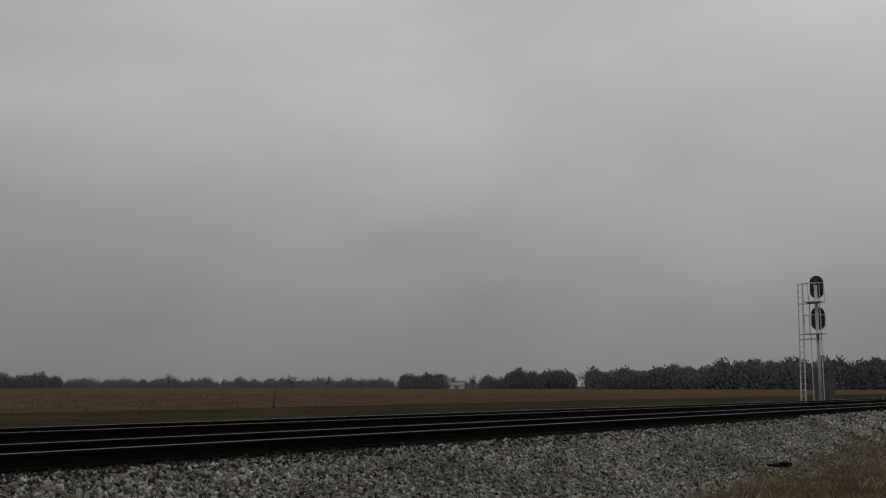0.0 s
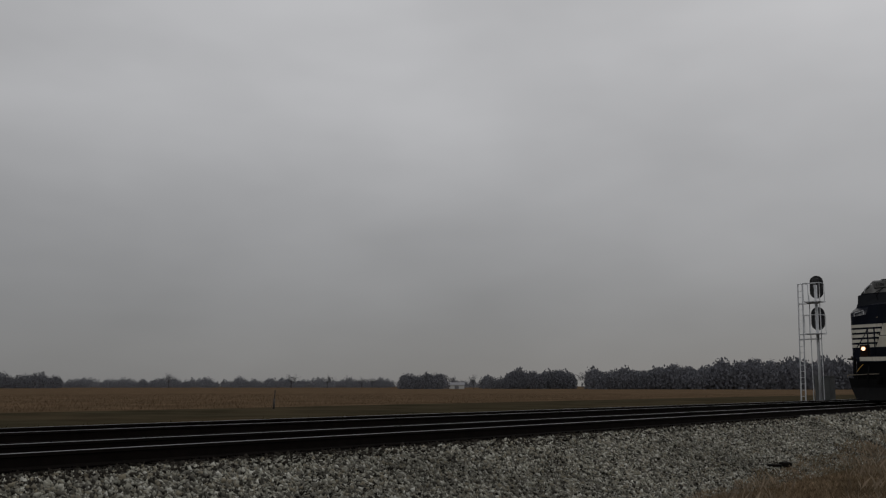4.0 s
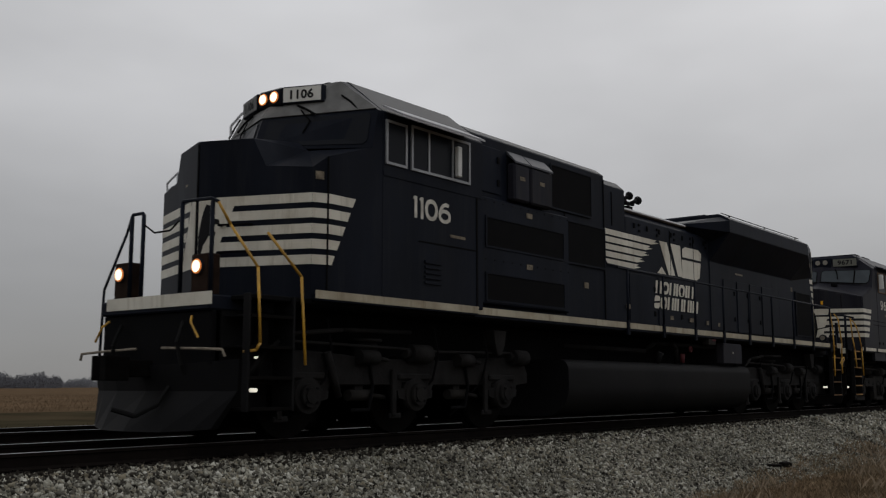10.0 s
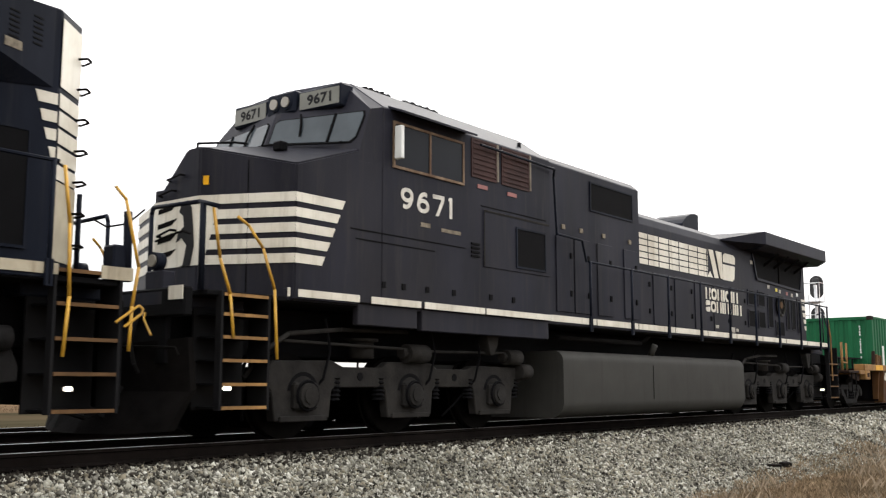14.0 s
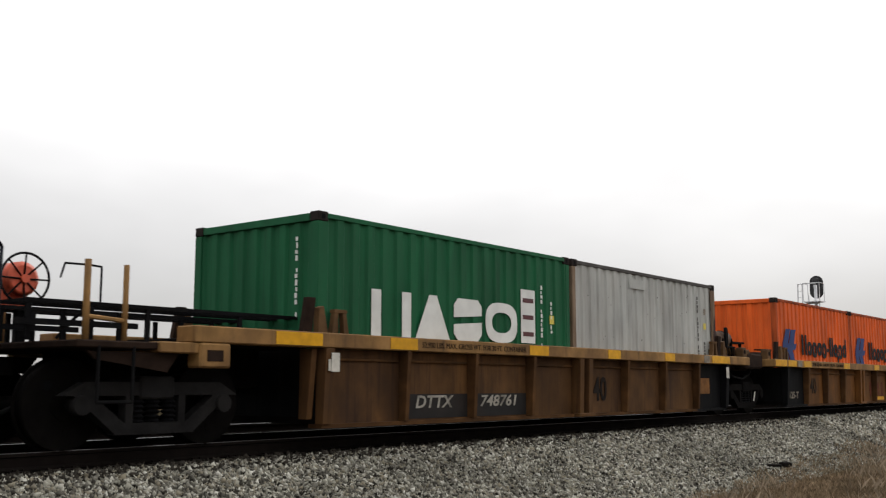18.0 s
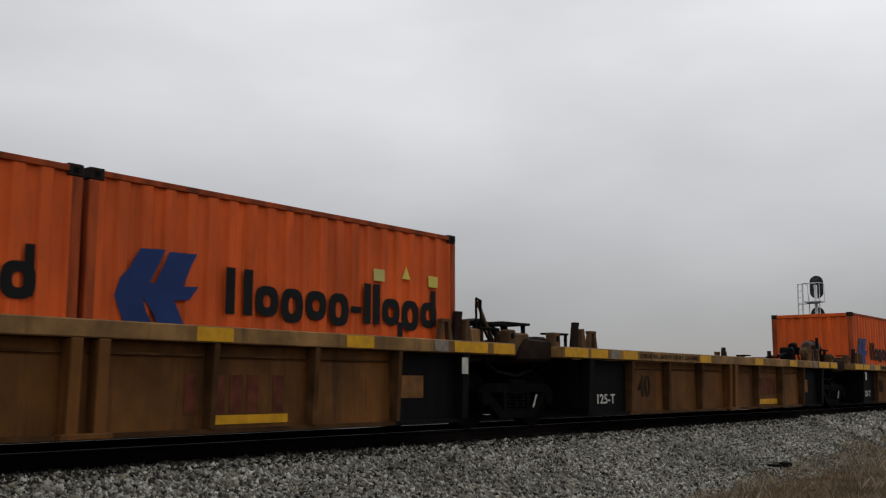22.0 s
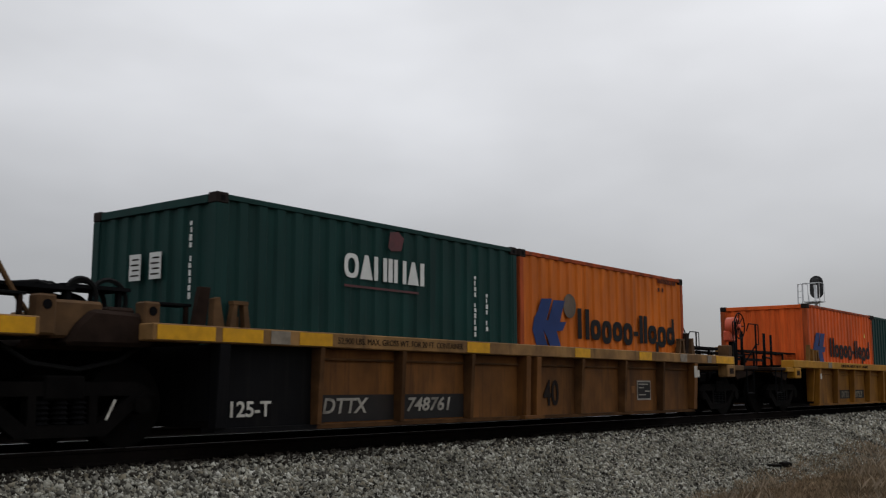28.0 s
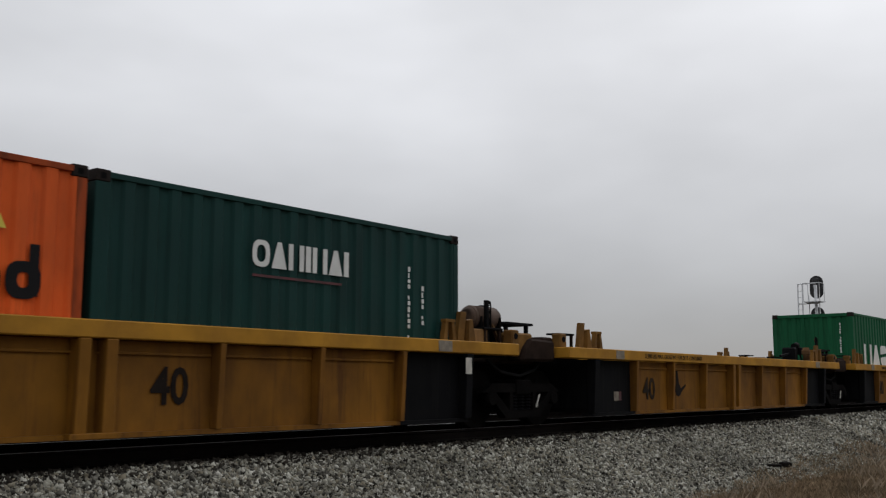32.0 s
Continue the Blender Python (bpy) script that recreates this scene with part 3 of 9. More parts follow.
def loco_truck(parent, axles, mat, boxy):
    """A three-axle truck: side frames with hanging pedestals, journal boxes, springs, brake cylinders."""
    r = 0.533
    t = part("truck", B(axles[0] - 0.2, axles[2] + 0.2, -0.62, 0.62, 0.75, 1.0, 0.02), mat, parent)
    for a in axles:
        wheelset(t, a, r)
        part("traction_motor", B(a + 0.12, a + 0.95, -0.5, 0.5, 0.22, 0.78, 0.08), "dark", t)
    # plain sheet added to keep the space between the wheels dark
    part("brake_rigging", B(axles[0] - 0.6, axles[2] + 0.7, 0.52, 0.6, 0.26, 0.7), "dark", t)
    x0, x1 = axles[0] - 0.75, axles[2] + 0.75
    for s in (-1, 1):
        y0, y1 = s * 1.02, s * 1.16
        pts = [(x0, 0.95), (x0 + 0.1, 1.16), (x0 + 0.75, 1.2), (axles[1] - 0.75, 1.12), (axles[1] + 0.75, 1.12), (x1 - 0.75, 1.2), (x1 - 0.1, 1.16), (x1, 0.95), (x1, 0.80)]
        if boxy:
            pts = [(x0 + 0.1, 0.92), (x0 + 0.25, 1.06), (axles[0] + 0.5, 1.08), (axles[0] + 0.7, 1.0), (axles[1] - 0.6, 1.0), (axles[1] - 0.45, 1.08), (axles[1] + 0.45, 1.08), (axles[1] + 0.6, 1.0), (axles[2] - 0.7, 1.0), (axles[2] - 0.5, 1.06), (x1 + 0.05, 1.04), (x1 + 0.05, 0.86)]
        for a in axles[::-1]:
            if boxy:
                pts += [(a + 0.56, 0.74), (a + 0.50, 0.70), (a + 0.46, 0.36), (a - 0.46, 0.34), (a - 0.52, 0.70), (a - 0.58, 0.74)]
            else:
                pts += [(a + 0.44, 0.77), (a + 0.38, 0.60), (a + 0.26, 0.60), (a + 0.24, 0.80), (a - 0.24, 0.80), (a - 0.26, 0.60), (a - 0.38, 0.60), (a - 0.44, 0.77)]
        pts += [(x0, 0.80)]
        part("side_frame", prism(bmesh.new(), pts, "y", y0, y1, 0.012), mat, t)
        for a in axles:
            jb = bmesh.new()
            if boxy:
                box(jb, a - 0.2, a + 0.2, s * 1.0, s * 1.24, 0.47, 0.80, 0.03)
            else:
                rod(jb, (a, s * 1.0, RAIL + r), (a, s * 1.23, RAIL + r), 0.225, 18)
                for d in (-1, 1):
                    prism(jb, [(a + d * 0.18, 0.56), (a + d * 0.36, 0.60), (a + d * 0.38, 0.70), (a + d * 0.18, 0.74)], "y", s * 1.03, s * 1.2)
            rod(jb, (a, s * 1.2, RAIL + r), (a, s * 1.29, RAIL + r), 0.15, 14)
            rod(jb, (a, s * 1.28, RAIL + r), (a, s * 1.31, RAIL + r), 0.10, 12)
            jbo = part("journal_box", jb, mat, t)
            for k in range(0 if boxy else 4):
                q = math.pi / 4 + k * math.pi / 2
                part("cap_bolt", rod(bmesh.new(), (a + 0.12 * math.cos(q), s * 1.285, RAIL + r + 0.12 * math.sin(q)), (a + 0.12 * math.cos(q), s * 1.30, RAIL + r + 0.12 * math.sin(q)), 0.018, 6), "dark", jbo)
            if boxy:
                part("pedestal_slot", prism(bmesh.new(), [(a + 0.27 * math.cos(q), RAIL + r + 0.02 + 0.27 * math.sin(q)) for q in [math.pi * (0.05 + 0.9 * k / 9) for k in range(10)]] + [(a + 0.22 * math.cos(q), RAIL + r + 0.02 + 0.22 * math.sin(q)) for q in [math.pi * (0.95 - 0.9 * k / 9) for k in range(10)]], "y", s * 1.1605, s * 1.164), "dark", t)
                part("pedestal_foot", B(a - 0.40, a + 0.40, min(s * 1.10, s * 1.19), max(s * 1.10, s * 1.19), 0.33, 0.40, 0.01), mat, t)
                part("journal_ring", ring(bmesh.new(), (a, s * 1.245, RAIL + r), 0.175, 0.022, "y", 16), "dark", t)
            for d in (-0.3, 0.3):
                part("coil_spring", spring(a + d * (2.0 if boxy else 1.0), s * 1.1, 0.58, 0.86, 0.075 if boxy else 0.05, 5), "dark", t)
        if not boxy:
            for a in axles:
                part("shock_strut", B(a - 0.50, a - 0.41, min(s * 1.165, s * 1.215), max(s * 1.165, s * 1.215), 0.36, 0.98, 0.01), mat, t)
                part("strut_foot", B(a - 0.54, a - 0.30, min(s * 1.165, s * 1.20), max(s * 1.165, s * 1.20), 0.33, 0.40, 0.01), mat, t)
                part("spring_seat", B(a - 0.34, a + 0.34, min(s * 0.98, s * 1.2), max(s * 0.98, s * 1.2), 0.84, 0.93, 0.02), mat, t)
            for xm in ((axles[0] + axles[1]) / 2 + 0.1, (axles[1] + axles[2]) / 2 + 0.1):
                cy = bmesh.new()
                rod(cy, (xm - 0.30, s * 1.08, 0.64), (xm + 0.12, s * 1.08, 0.64), 0.075, 12)
                rod(cy, (xm + 0.12, s * 1.08, 0.64), (xm + 0.42, s * 1.08, 0.61), 0.03, 8)
                part("brake_unit", cy, "truck_grey", t)
                part("unit_bracket", B(xm - 0.2, xm - 0.05, min(s * 1.03, s * 1.12), max(s * 1.03, s * 1.12), 0.66, 0.80), mat, t)
        if boxy:
            part("end_cylinder", rod(bmesh.new(), (x1 - 0.15, s * 1.2, 0.98), (x1 + 0.14, s * 1.2, 0.98), 0.12, 14), mat, t)
            for xm in ((axles[0] + axles[1]) / 2, (axles[1] + axles[2]) / 2):
                part("frame_hole", rod(bmesh.new(), (xm, s * 1.155, 0.88), (xm, s * 1.168, 0.88), 0.055, 10), "dark", t)
        for xm in () if boxy else ((axles[0] + axles[1]) / 2, (axles[1] + axles[2]) / 2):
            cy = bmesh.new()
            rod(cy, (xm - 0.15, s * 1.22, 1.13), (xm + 0.2, s * 1.22, 1.13), 0.095, 14)
            rod(cy, (xm + 0.2, s * 1.22, 1.13), (xm + 0.42, s * 1.22, 1.10), 0.03, 8)
            part("brake_cylinder", cy, mat, t)
            part("brake_hanger", pipe(bmesh.new(), [(xm + 0.1, s * 1.18, 1.1), (xm + 0.18, s * 1.18, 0.75), (xm + 0.1, s * 1.18, 0.45), (xm - 0.25, s * 1.18, 0.45)], 0.022, 6), "dark", t)
        part("sand_pipe", pipe(bmesh.new(), [(x0 + 0.05, s * 1.1, 1.5), (x0 - 0.05, s * 0.95, 0.9), (x0 + 0.1, s * 0.8, 0.35)], 0.022, 6), "dark", t)
    return t


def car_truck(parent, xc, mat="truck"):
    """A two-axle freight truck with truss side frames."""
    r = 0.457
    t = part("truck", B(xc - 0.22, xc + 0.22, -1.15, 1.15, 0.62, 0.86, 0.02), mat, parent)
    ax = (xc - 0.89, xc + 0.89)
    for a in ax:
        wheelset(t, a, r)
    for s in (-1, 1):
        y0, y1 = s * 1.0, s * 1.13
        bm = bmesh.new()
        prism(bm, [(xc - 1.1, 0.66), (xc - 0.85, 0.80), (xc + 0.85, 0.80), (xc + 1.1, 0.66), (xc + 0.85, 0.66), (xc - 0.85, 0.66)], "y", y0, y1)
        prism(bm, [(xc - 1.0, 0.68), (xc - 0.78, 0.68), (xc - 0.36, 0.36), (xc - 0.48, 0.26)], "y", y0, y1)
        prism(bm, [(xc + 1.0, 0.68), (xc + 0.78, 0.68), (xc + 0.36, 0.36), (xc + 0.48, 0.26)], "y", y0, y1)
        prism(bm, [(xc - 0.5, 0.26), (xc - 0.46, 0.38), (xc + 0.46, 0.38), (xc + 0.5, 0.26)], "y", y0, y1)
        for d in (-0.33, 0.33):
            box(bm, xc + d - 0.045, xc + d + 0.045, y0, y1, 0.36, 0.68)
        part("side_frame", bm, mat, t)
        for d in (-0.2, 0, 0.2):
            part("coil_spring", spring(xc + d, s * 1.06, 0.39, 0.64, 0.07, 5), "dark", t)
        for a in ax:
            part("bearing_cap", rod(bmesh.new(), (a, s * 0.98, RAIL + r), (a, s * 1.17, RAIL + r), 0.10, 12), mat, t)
        part("brake_beam", pipe(bmesh.new(), [(xc - 0.4, s * 0.95, 0.4), (xc + 0.4, s * 0.95, 0.4)], 0.03), "dark", t)
    return t


def coupler(parent, x, d):
    bm = bmesh.new()
    box(bm, x, x + d * 0.42, -0.09, 0.09, 0.86, 1.06, 0.01)
    prism(bm, [(x + d * 0.38, -0.17), (x + d * 0.72, -0.2), (x + d * 0.70, -0.06), (x + d * 0.56, 0.0), (x + d * 0.70, 0.1), (x + d * 0.62, 0.2), (x + d * 0.38, 0.15)], "z", 0.82, 1.1, 0.01)
    part("coupler", bm, "truck", parent)
    part("air_hose", pipe(bmesh.new(), [(x, -0.4, 0.75), (x + d * 0.15, -0.4, 0.55), (x + d * 0.4, -0.33, 0.42), (x + d * 0.62, -0.2, 0.5)], 0.028), "hose", parent)


# ---------------------------------------------------------------- locomotive parts shared by both
def handrail(parent, x0, x1, y, posts, z=2.88, mat="black"):
    y += math.copysign(0.045, y)
    part("handrail", pipe(bmesh.new(), [(x0, y, z), (x1, y, z)], 0.02), mat, parent)
    for x in posts:
        post = rod(bmesh.new(), (x, y, 1.70), (x, y, z + 0.02), 0.024, 8)
        box(post, x - 0.04, x + 0.04, y - 0.02, y + 0.02, 1.68, 1.94, 0.004)
        part("handrail_post", post, mat, parent)


def steps(parent, x0, x1, s, body, edge="yellow", treads=(0.44, 0.74, 1.04, 1.34), reach=1.5, lamps=1):
    """Corner steps: an open stairwell with narrow side posts, a back plate, treads and two step lamps."""
    y0, y1 = s * 1.02, s * reach
    bm = bmesh.new()
    box(bm, x0, x0 + 0.035, s * (reach - 0.10), y1, treads[0] - 0.02, 1.80, 0.004)
    box(bm, x1 - 0.035, x1, s * (reach - 0.34), y1, treads[0] - 0.02, 1.80, 0.004)
    box(bm, x0, x1, y0 - s * 0.02, y0 + s * 0.01, treads[0] - 0.02, 1.80)
    st = part("stairwell", bm, "tank", parent)
    for z in treads:
        part("tread", B(x0 + 0.037, x1 - 0.037, min(s * 1.05, s * (reach - 0.02)), max(s * 1.05, s * (reach - 0.02)), z, z + 0.025, 0.004), "dark", st)
        part("tread_edge", B(x0 + 0.04, x1 - 0.04, min(s * (reach - 0.018), s * (reach + 0.002)), max(s * (reach - 0.018), s * (reach + 0.002)), z - 0.008, z + 0.028), edge, st)
    xm = (x0 + x1) / 2
    part("step_lamp", rod(bmesh.new(), (xm + 0.04, s * 1.10, treads[0] + 0.22), (xm + 0.04, s * 1.2, treads[0] + 0.22), 0.024, 10), "lamp_dim", st, "small lit step lamp")
    if lamps > 1:
        part("step_lamp", rod(bmesh.new(), (xm + 0.10, s * 1.10, treads[2] - 0.10), (xm + 0.10, s * 1.18, treads[2] - 0.10), 0.014, 10), "lamp_dim", st, "small lit step lamp")


def step_rails(parent, pts_list, mat="yellow"):
    for pts in pts_list:
        part("step_handrail", pipe(bmesh.new(), pts, 0.018, 7), mat, parent, "yellow bent tubular handrail" if mat == "yellow" else "")


def loco_frame(loco, x0, x1, body, sill_segments, tank, tank_mat, axles1, axles2, boxy, truck_mat):
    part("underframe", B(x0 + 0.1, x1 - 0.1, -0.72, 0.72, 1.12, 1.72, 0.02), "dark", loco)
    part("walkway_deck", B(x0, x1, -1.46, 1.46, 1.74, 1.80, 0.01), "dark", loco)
    for s in (-1, 1):
        for a, b in sill_segments:
            part("sill_stripe", B(a, b, s * 1.484, s * 1.498, 1.80, 1.905), "white" if boxy else "sill_cream", loco, "cream white sill stripe")
        part("sill_plate", B(sill_segments[0][0], sill_segments[-1][1], s * 1.40, s * 1.482, 1.76, 1.90, 0.008), body, loco)
    a, b, z0, z1 = tank
    half = [(1.30 + 0.18 * math.sin(q), z1 - 0.18 + 0.18 * math.cos(q)) for q in [math.pi / 2 * k / 6 for k in range(7)]]
    rb = 0.26 if boxy else 0.48
    half += [(1.48 - rb + rb * math.cos(q), z0 + rb - rb * math.sin(q)) for q in [math.pi / 2 * k / 8 for k in range(9)]]
    tank_bm = prism(bmesh.new(), half + [(-y, z) for y, z in half[::-1]], "x", a, b)
    for f in tank_bm.faces:
        f.smooth = len(f.verts) == 4
    for e in tank_bm.edges:
        e.smooth = all(len(f.verts) == 4 for f in e.link_faces)
    tk = part("fuel_tank", tank_bm, tank_mat, loco, "dusty dark steel fuel tank with rounded sides")
    for s in (-1, 1):
        part("filler_neck", rod(bmesh.new(), (lerp(a, b, 0.45), s * 1.3, z1 - 0.03), (lerp(a, b, 0.45), s * 1.42, z1 + 0.2), 0.06, 10), tank_mat, tk)
        if boxy:
            part("weld_seam", B(lerp(a, b, 0.42), lerp(a, b, 0.42) + 0.02, s * 1.478, s * 1.486, z0 + 0.28, z1 - 0.2), "truck", tk)
        part("air_pipe", pipe(bmesh.new(), [(a + 0.2, s * 1.25, z1 + 0.22), (a + 3.2, s * 1.25, z1 + 0.22), (a + 3.6, s * 1.25, z1 + 0.38), (b - 0.3, s * 1.25, z1 + 0.38)], 0.045, 7), "truck", tk)
    for s in (-1, 1):
        for ax in (axles1, axles2):
            c = ax[1]
            part("cable_loop", pipe(bmesh.new(), [(ax[0] - 1.0, s * 1.22, 0.85), (ax[0] - 0.75, s * 1.25, 1.15), (ax[0] - 0.35, s * 1.25, 1.38), (ax[0] + 0.6, s * 1.2, 1.47), (c, s * 1.1, 1.5)], 0.03, 7), truck_mat, loco)
            part("air_line", pipe(bmesh.new(), [(ax[0] - 0.4, s * 1.2, 1.30), (c - 0.3, s * 1.22, 1.26), (c + 0.5, s * 1.22, 1.24), (ax[2] + 0.5, s * 1.2, 1.27)], 0.02, 6), truck_mat, loco)
            for x, r, w in ((c - 0.15, 0.13, 0.42), (ax[2] + 0.25, 0.12, 0.36)):
                can = rod(bmesh.new(), (x, s * 1.2, 1.20), (x + w, s * 1.2, 1.20), r, 14)
                rod(can, (x - 0.10, s * 1.2, 1.20), (x, s * 1.2, 1.20), r * 0.55, 12)
                part("brake_chamber", can, truck_mat, loco)
            turret = rod(bmesh.new(), (c - 0.85, s * 1.02, 1.12), (c - 0.85, s * 1.02, 1.34), 0.17, 14)
            rod(turret, (c - 0.85, s * 1.02, 1.34), (c - 0.85, s * 1.02, 1.38), 0.23, 14)
            part("bolster_spring_cup", turret, truck_mat, loco)
            part("sand_trap", prism(bmesh.new(), [(ax[2] - 0.40, 1.60), (ax[2] - 0.06, 1.60), (ax[2] - 0.10, 1.38), (ax[2] - 0.20, 1.22), (ax[2] - 0.30, 1.22), (ax[2] - 0.36, 1.38)], "y", s * 1.14, s * 1.32, 0.01), truck_mat, loco)
            for q in (ax[0] + 0.35, c + 0.42, ax[2] - 0.5):
                part("sand_hose", pipe(bmesh.new(), [(q, s * 1.18, 1.6), (q + 0.03, s * 1.24, 1.2), (q - 0.04, s * 1.2, 0.85), (q - 0.22, s * 0.95, 0.5), (q - 0.36, s * 0.82, 0.32)], 0.018, 6), "dark", loco)
            if not boxy:
                part("damper", rod(bmesh.new(), (ax[0] + 0.55, s * 1.2, 0.62), (ax[0] + 0.32, s * 1.22, 1.18), 0.05, 10), truck_mat, loco)
    loco_truck(loco, axles1, truck_mat, boxy)
    loco_truck(loco, axles2, truck_mat, boxy)


def hood_door(parent, x0, x1, z0, z1, y, mat, latch=True):
    d = part("hood_door", B(x0, x1, y - 0.018, y, z0, z1, 0.006), mat, parent)
    if latch:
        for z in (lerp(z0, z1, 0.25), lerp(z0, z1, 0.75)):
            part("latch", B(x1 - 0.12, x1 - 0.06, y - 0.035, y - 0.019, z - 0.05, z + 0.05), "dark", d)
    return d


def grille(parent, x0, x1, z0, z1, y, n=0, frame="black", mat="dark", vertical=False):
    """A framed plate with slats; its near-black colour is the opening's painted shade."""
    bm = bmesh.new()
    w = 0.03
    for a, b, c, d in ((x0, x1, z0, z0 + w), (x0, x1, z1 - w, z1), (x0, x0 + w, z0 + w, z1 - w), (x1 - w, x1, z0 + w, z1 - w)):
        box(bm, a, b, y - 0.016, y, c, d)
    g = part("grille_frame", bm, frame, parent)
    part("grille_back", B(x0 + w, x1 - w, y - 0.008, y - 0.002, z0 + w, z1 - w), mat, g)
    for k in range(n):
        if vertical:
            x = lerp(x0 + w, x1 - w, (k + 0.5) / n)
            part("slat", B(x - 0.02, x + 0.02, y - 0.022, y - 0.009, z0 + w, z1 - w), mat, g)
        else:
            z = lerp(z0 + w, z1 - w, (k + 0.5) / n)
            part("slat", B(x0 + w, x1 - w, y - 0.022, y - 0.009, z - 0.012, z + 0.012), frame, g)
    return g


def side_window(parent, x0, x1, z0, z1, y, glass="glass", mullions=(), frame="alu"):
    bm = bmesh.new()
    w = 0.035
    for a, b, c, d in ((x0, x1, z0, z0 + w), (x0, x1, z1 - w, z1), (x0, x0 + w, z0 + w, z1 - w), (x1 - w, x1, z0 + w, z1 - w)):
        box(bm, a, b, y - 0.025, y, c, d)
    for x in mullions:
        box(bm, x - w / 2, x + w / 2, y - 0.025, y, z0 + w, z1 - w)
    f = part("window_frame", bm, frame, parent, "bare aluminium cab window frame")
    part("pane", B(x0 + w, x1 - w, y - 0.012, y - 0.002, z0 + w, z1 - w), glass, f)
    return f


def lamp(parent, x, y, z, r, mat, name="headlight", d=-1):
    h = part(name, rod(bmesh.new(), (x + 0.12, y, z), (x, y, z), r + 0.03, 16), "black", parent)
    if mat == "lamp":
        # emissive ring added as the orange halo around a lit lamp
        part("lamp_rim", ring(bmesh.new(), (x - 0.012, y, z), r + 0.006, 0.012, "x", 18), "lamp_rim", h, "orange emissive ring for the lamp's halo")
    part("lamp_lens", rod(bmesh.new(), (x + 0.001, y, z), (x - 0.02, y, z), r, 16), mat, h, "glowing warm lamp lens" if mat == "lamp" else "unlit clear lamp lens")


def cut_nose():
    """The short nose: narrow flat front with one cut top corner, angled cheeks, top rising to the windscreen."""
    bm = bmesh.new()
    near = [(-16.78, -0.41, 3.66), (-16.24, -1.54, 3.40), (-15.12, -1.54, 3.775)]
    far = [(-16.78, 0.43, 3.08), (-16.24, 1.54, 3.02), (-15.12, 1.54, 3.64)]
    top = [bm.verts.new(p) for p in ((-16.78, -0.14, 3.655), (-15.36, 0.0, 3.99))]
    n = [bm.verts.new(p) for p in near]
    f = [bm.verts.new(p) for p in far]
    nb = [bm.verts.new((x, y, 1.78)) for x, y, z in near]
    fb = [bm.verts.new((x, y, 1.78)) for x, y, z in far]
    faces = [(nb[0], n[0], top[0], f[0], fb[0]), (nb[0], nb[1], n[1], n[0]), (nb[1], nb[2], n[2], n[1]), (fb[0], f[0], f[1], fb[1]), (fb[1], f[1], f[2], fb[2]),
             (n[0], n[1], top[1]), (n[1], n[2], top[1]), (n[0], top[1], top[0]), (top[0], top[1], f[0]), (f[0], top[1], f[1]), (f[1], top[1], f[2]),
             (nb[2], fb[2], f[2], top[1], n[2])]
    for q in faces:
        bm.faces.new(q)
    bmesh.ops.recalc_face_normals(bm, faces=bm.faces[:])
    bmesh.ops.bevel(bm, geom=bm.edges[:], offset=0.022, segments=2, affect="EDGES")
    return bm


def quad_stripe(p, q, z0, z1, n):
    """A stripe plate lying on an upright face through plan points p and q, pushed out along n."""
    bm = bmesh.new()
    o = Vector((n[0], n[1], 0)).normalized() * 0.005
    vs = []
    for k in (0.2, 1.0):
        for (x, y), z in ((p, z0), (q, z0), (q, z1), (p, z1)):
            vs.append(bm.verts.new(Vector((x, y, z)) + o * k))
    for f in ((0, 1, 2, 3), (4, 5, 6, 7), (0, 1, 5, 4), (1, 2, 6, 5), (2, 3, 7, 6), (3, 0, 4, 7)):
        bm.faces.new([vs[i] for i in f])
    bmesh.ops.recalc_face_normals(bm, faces=bm.faces[:])
    return bm


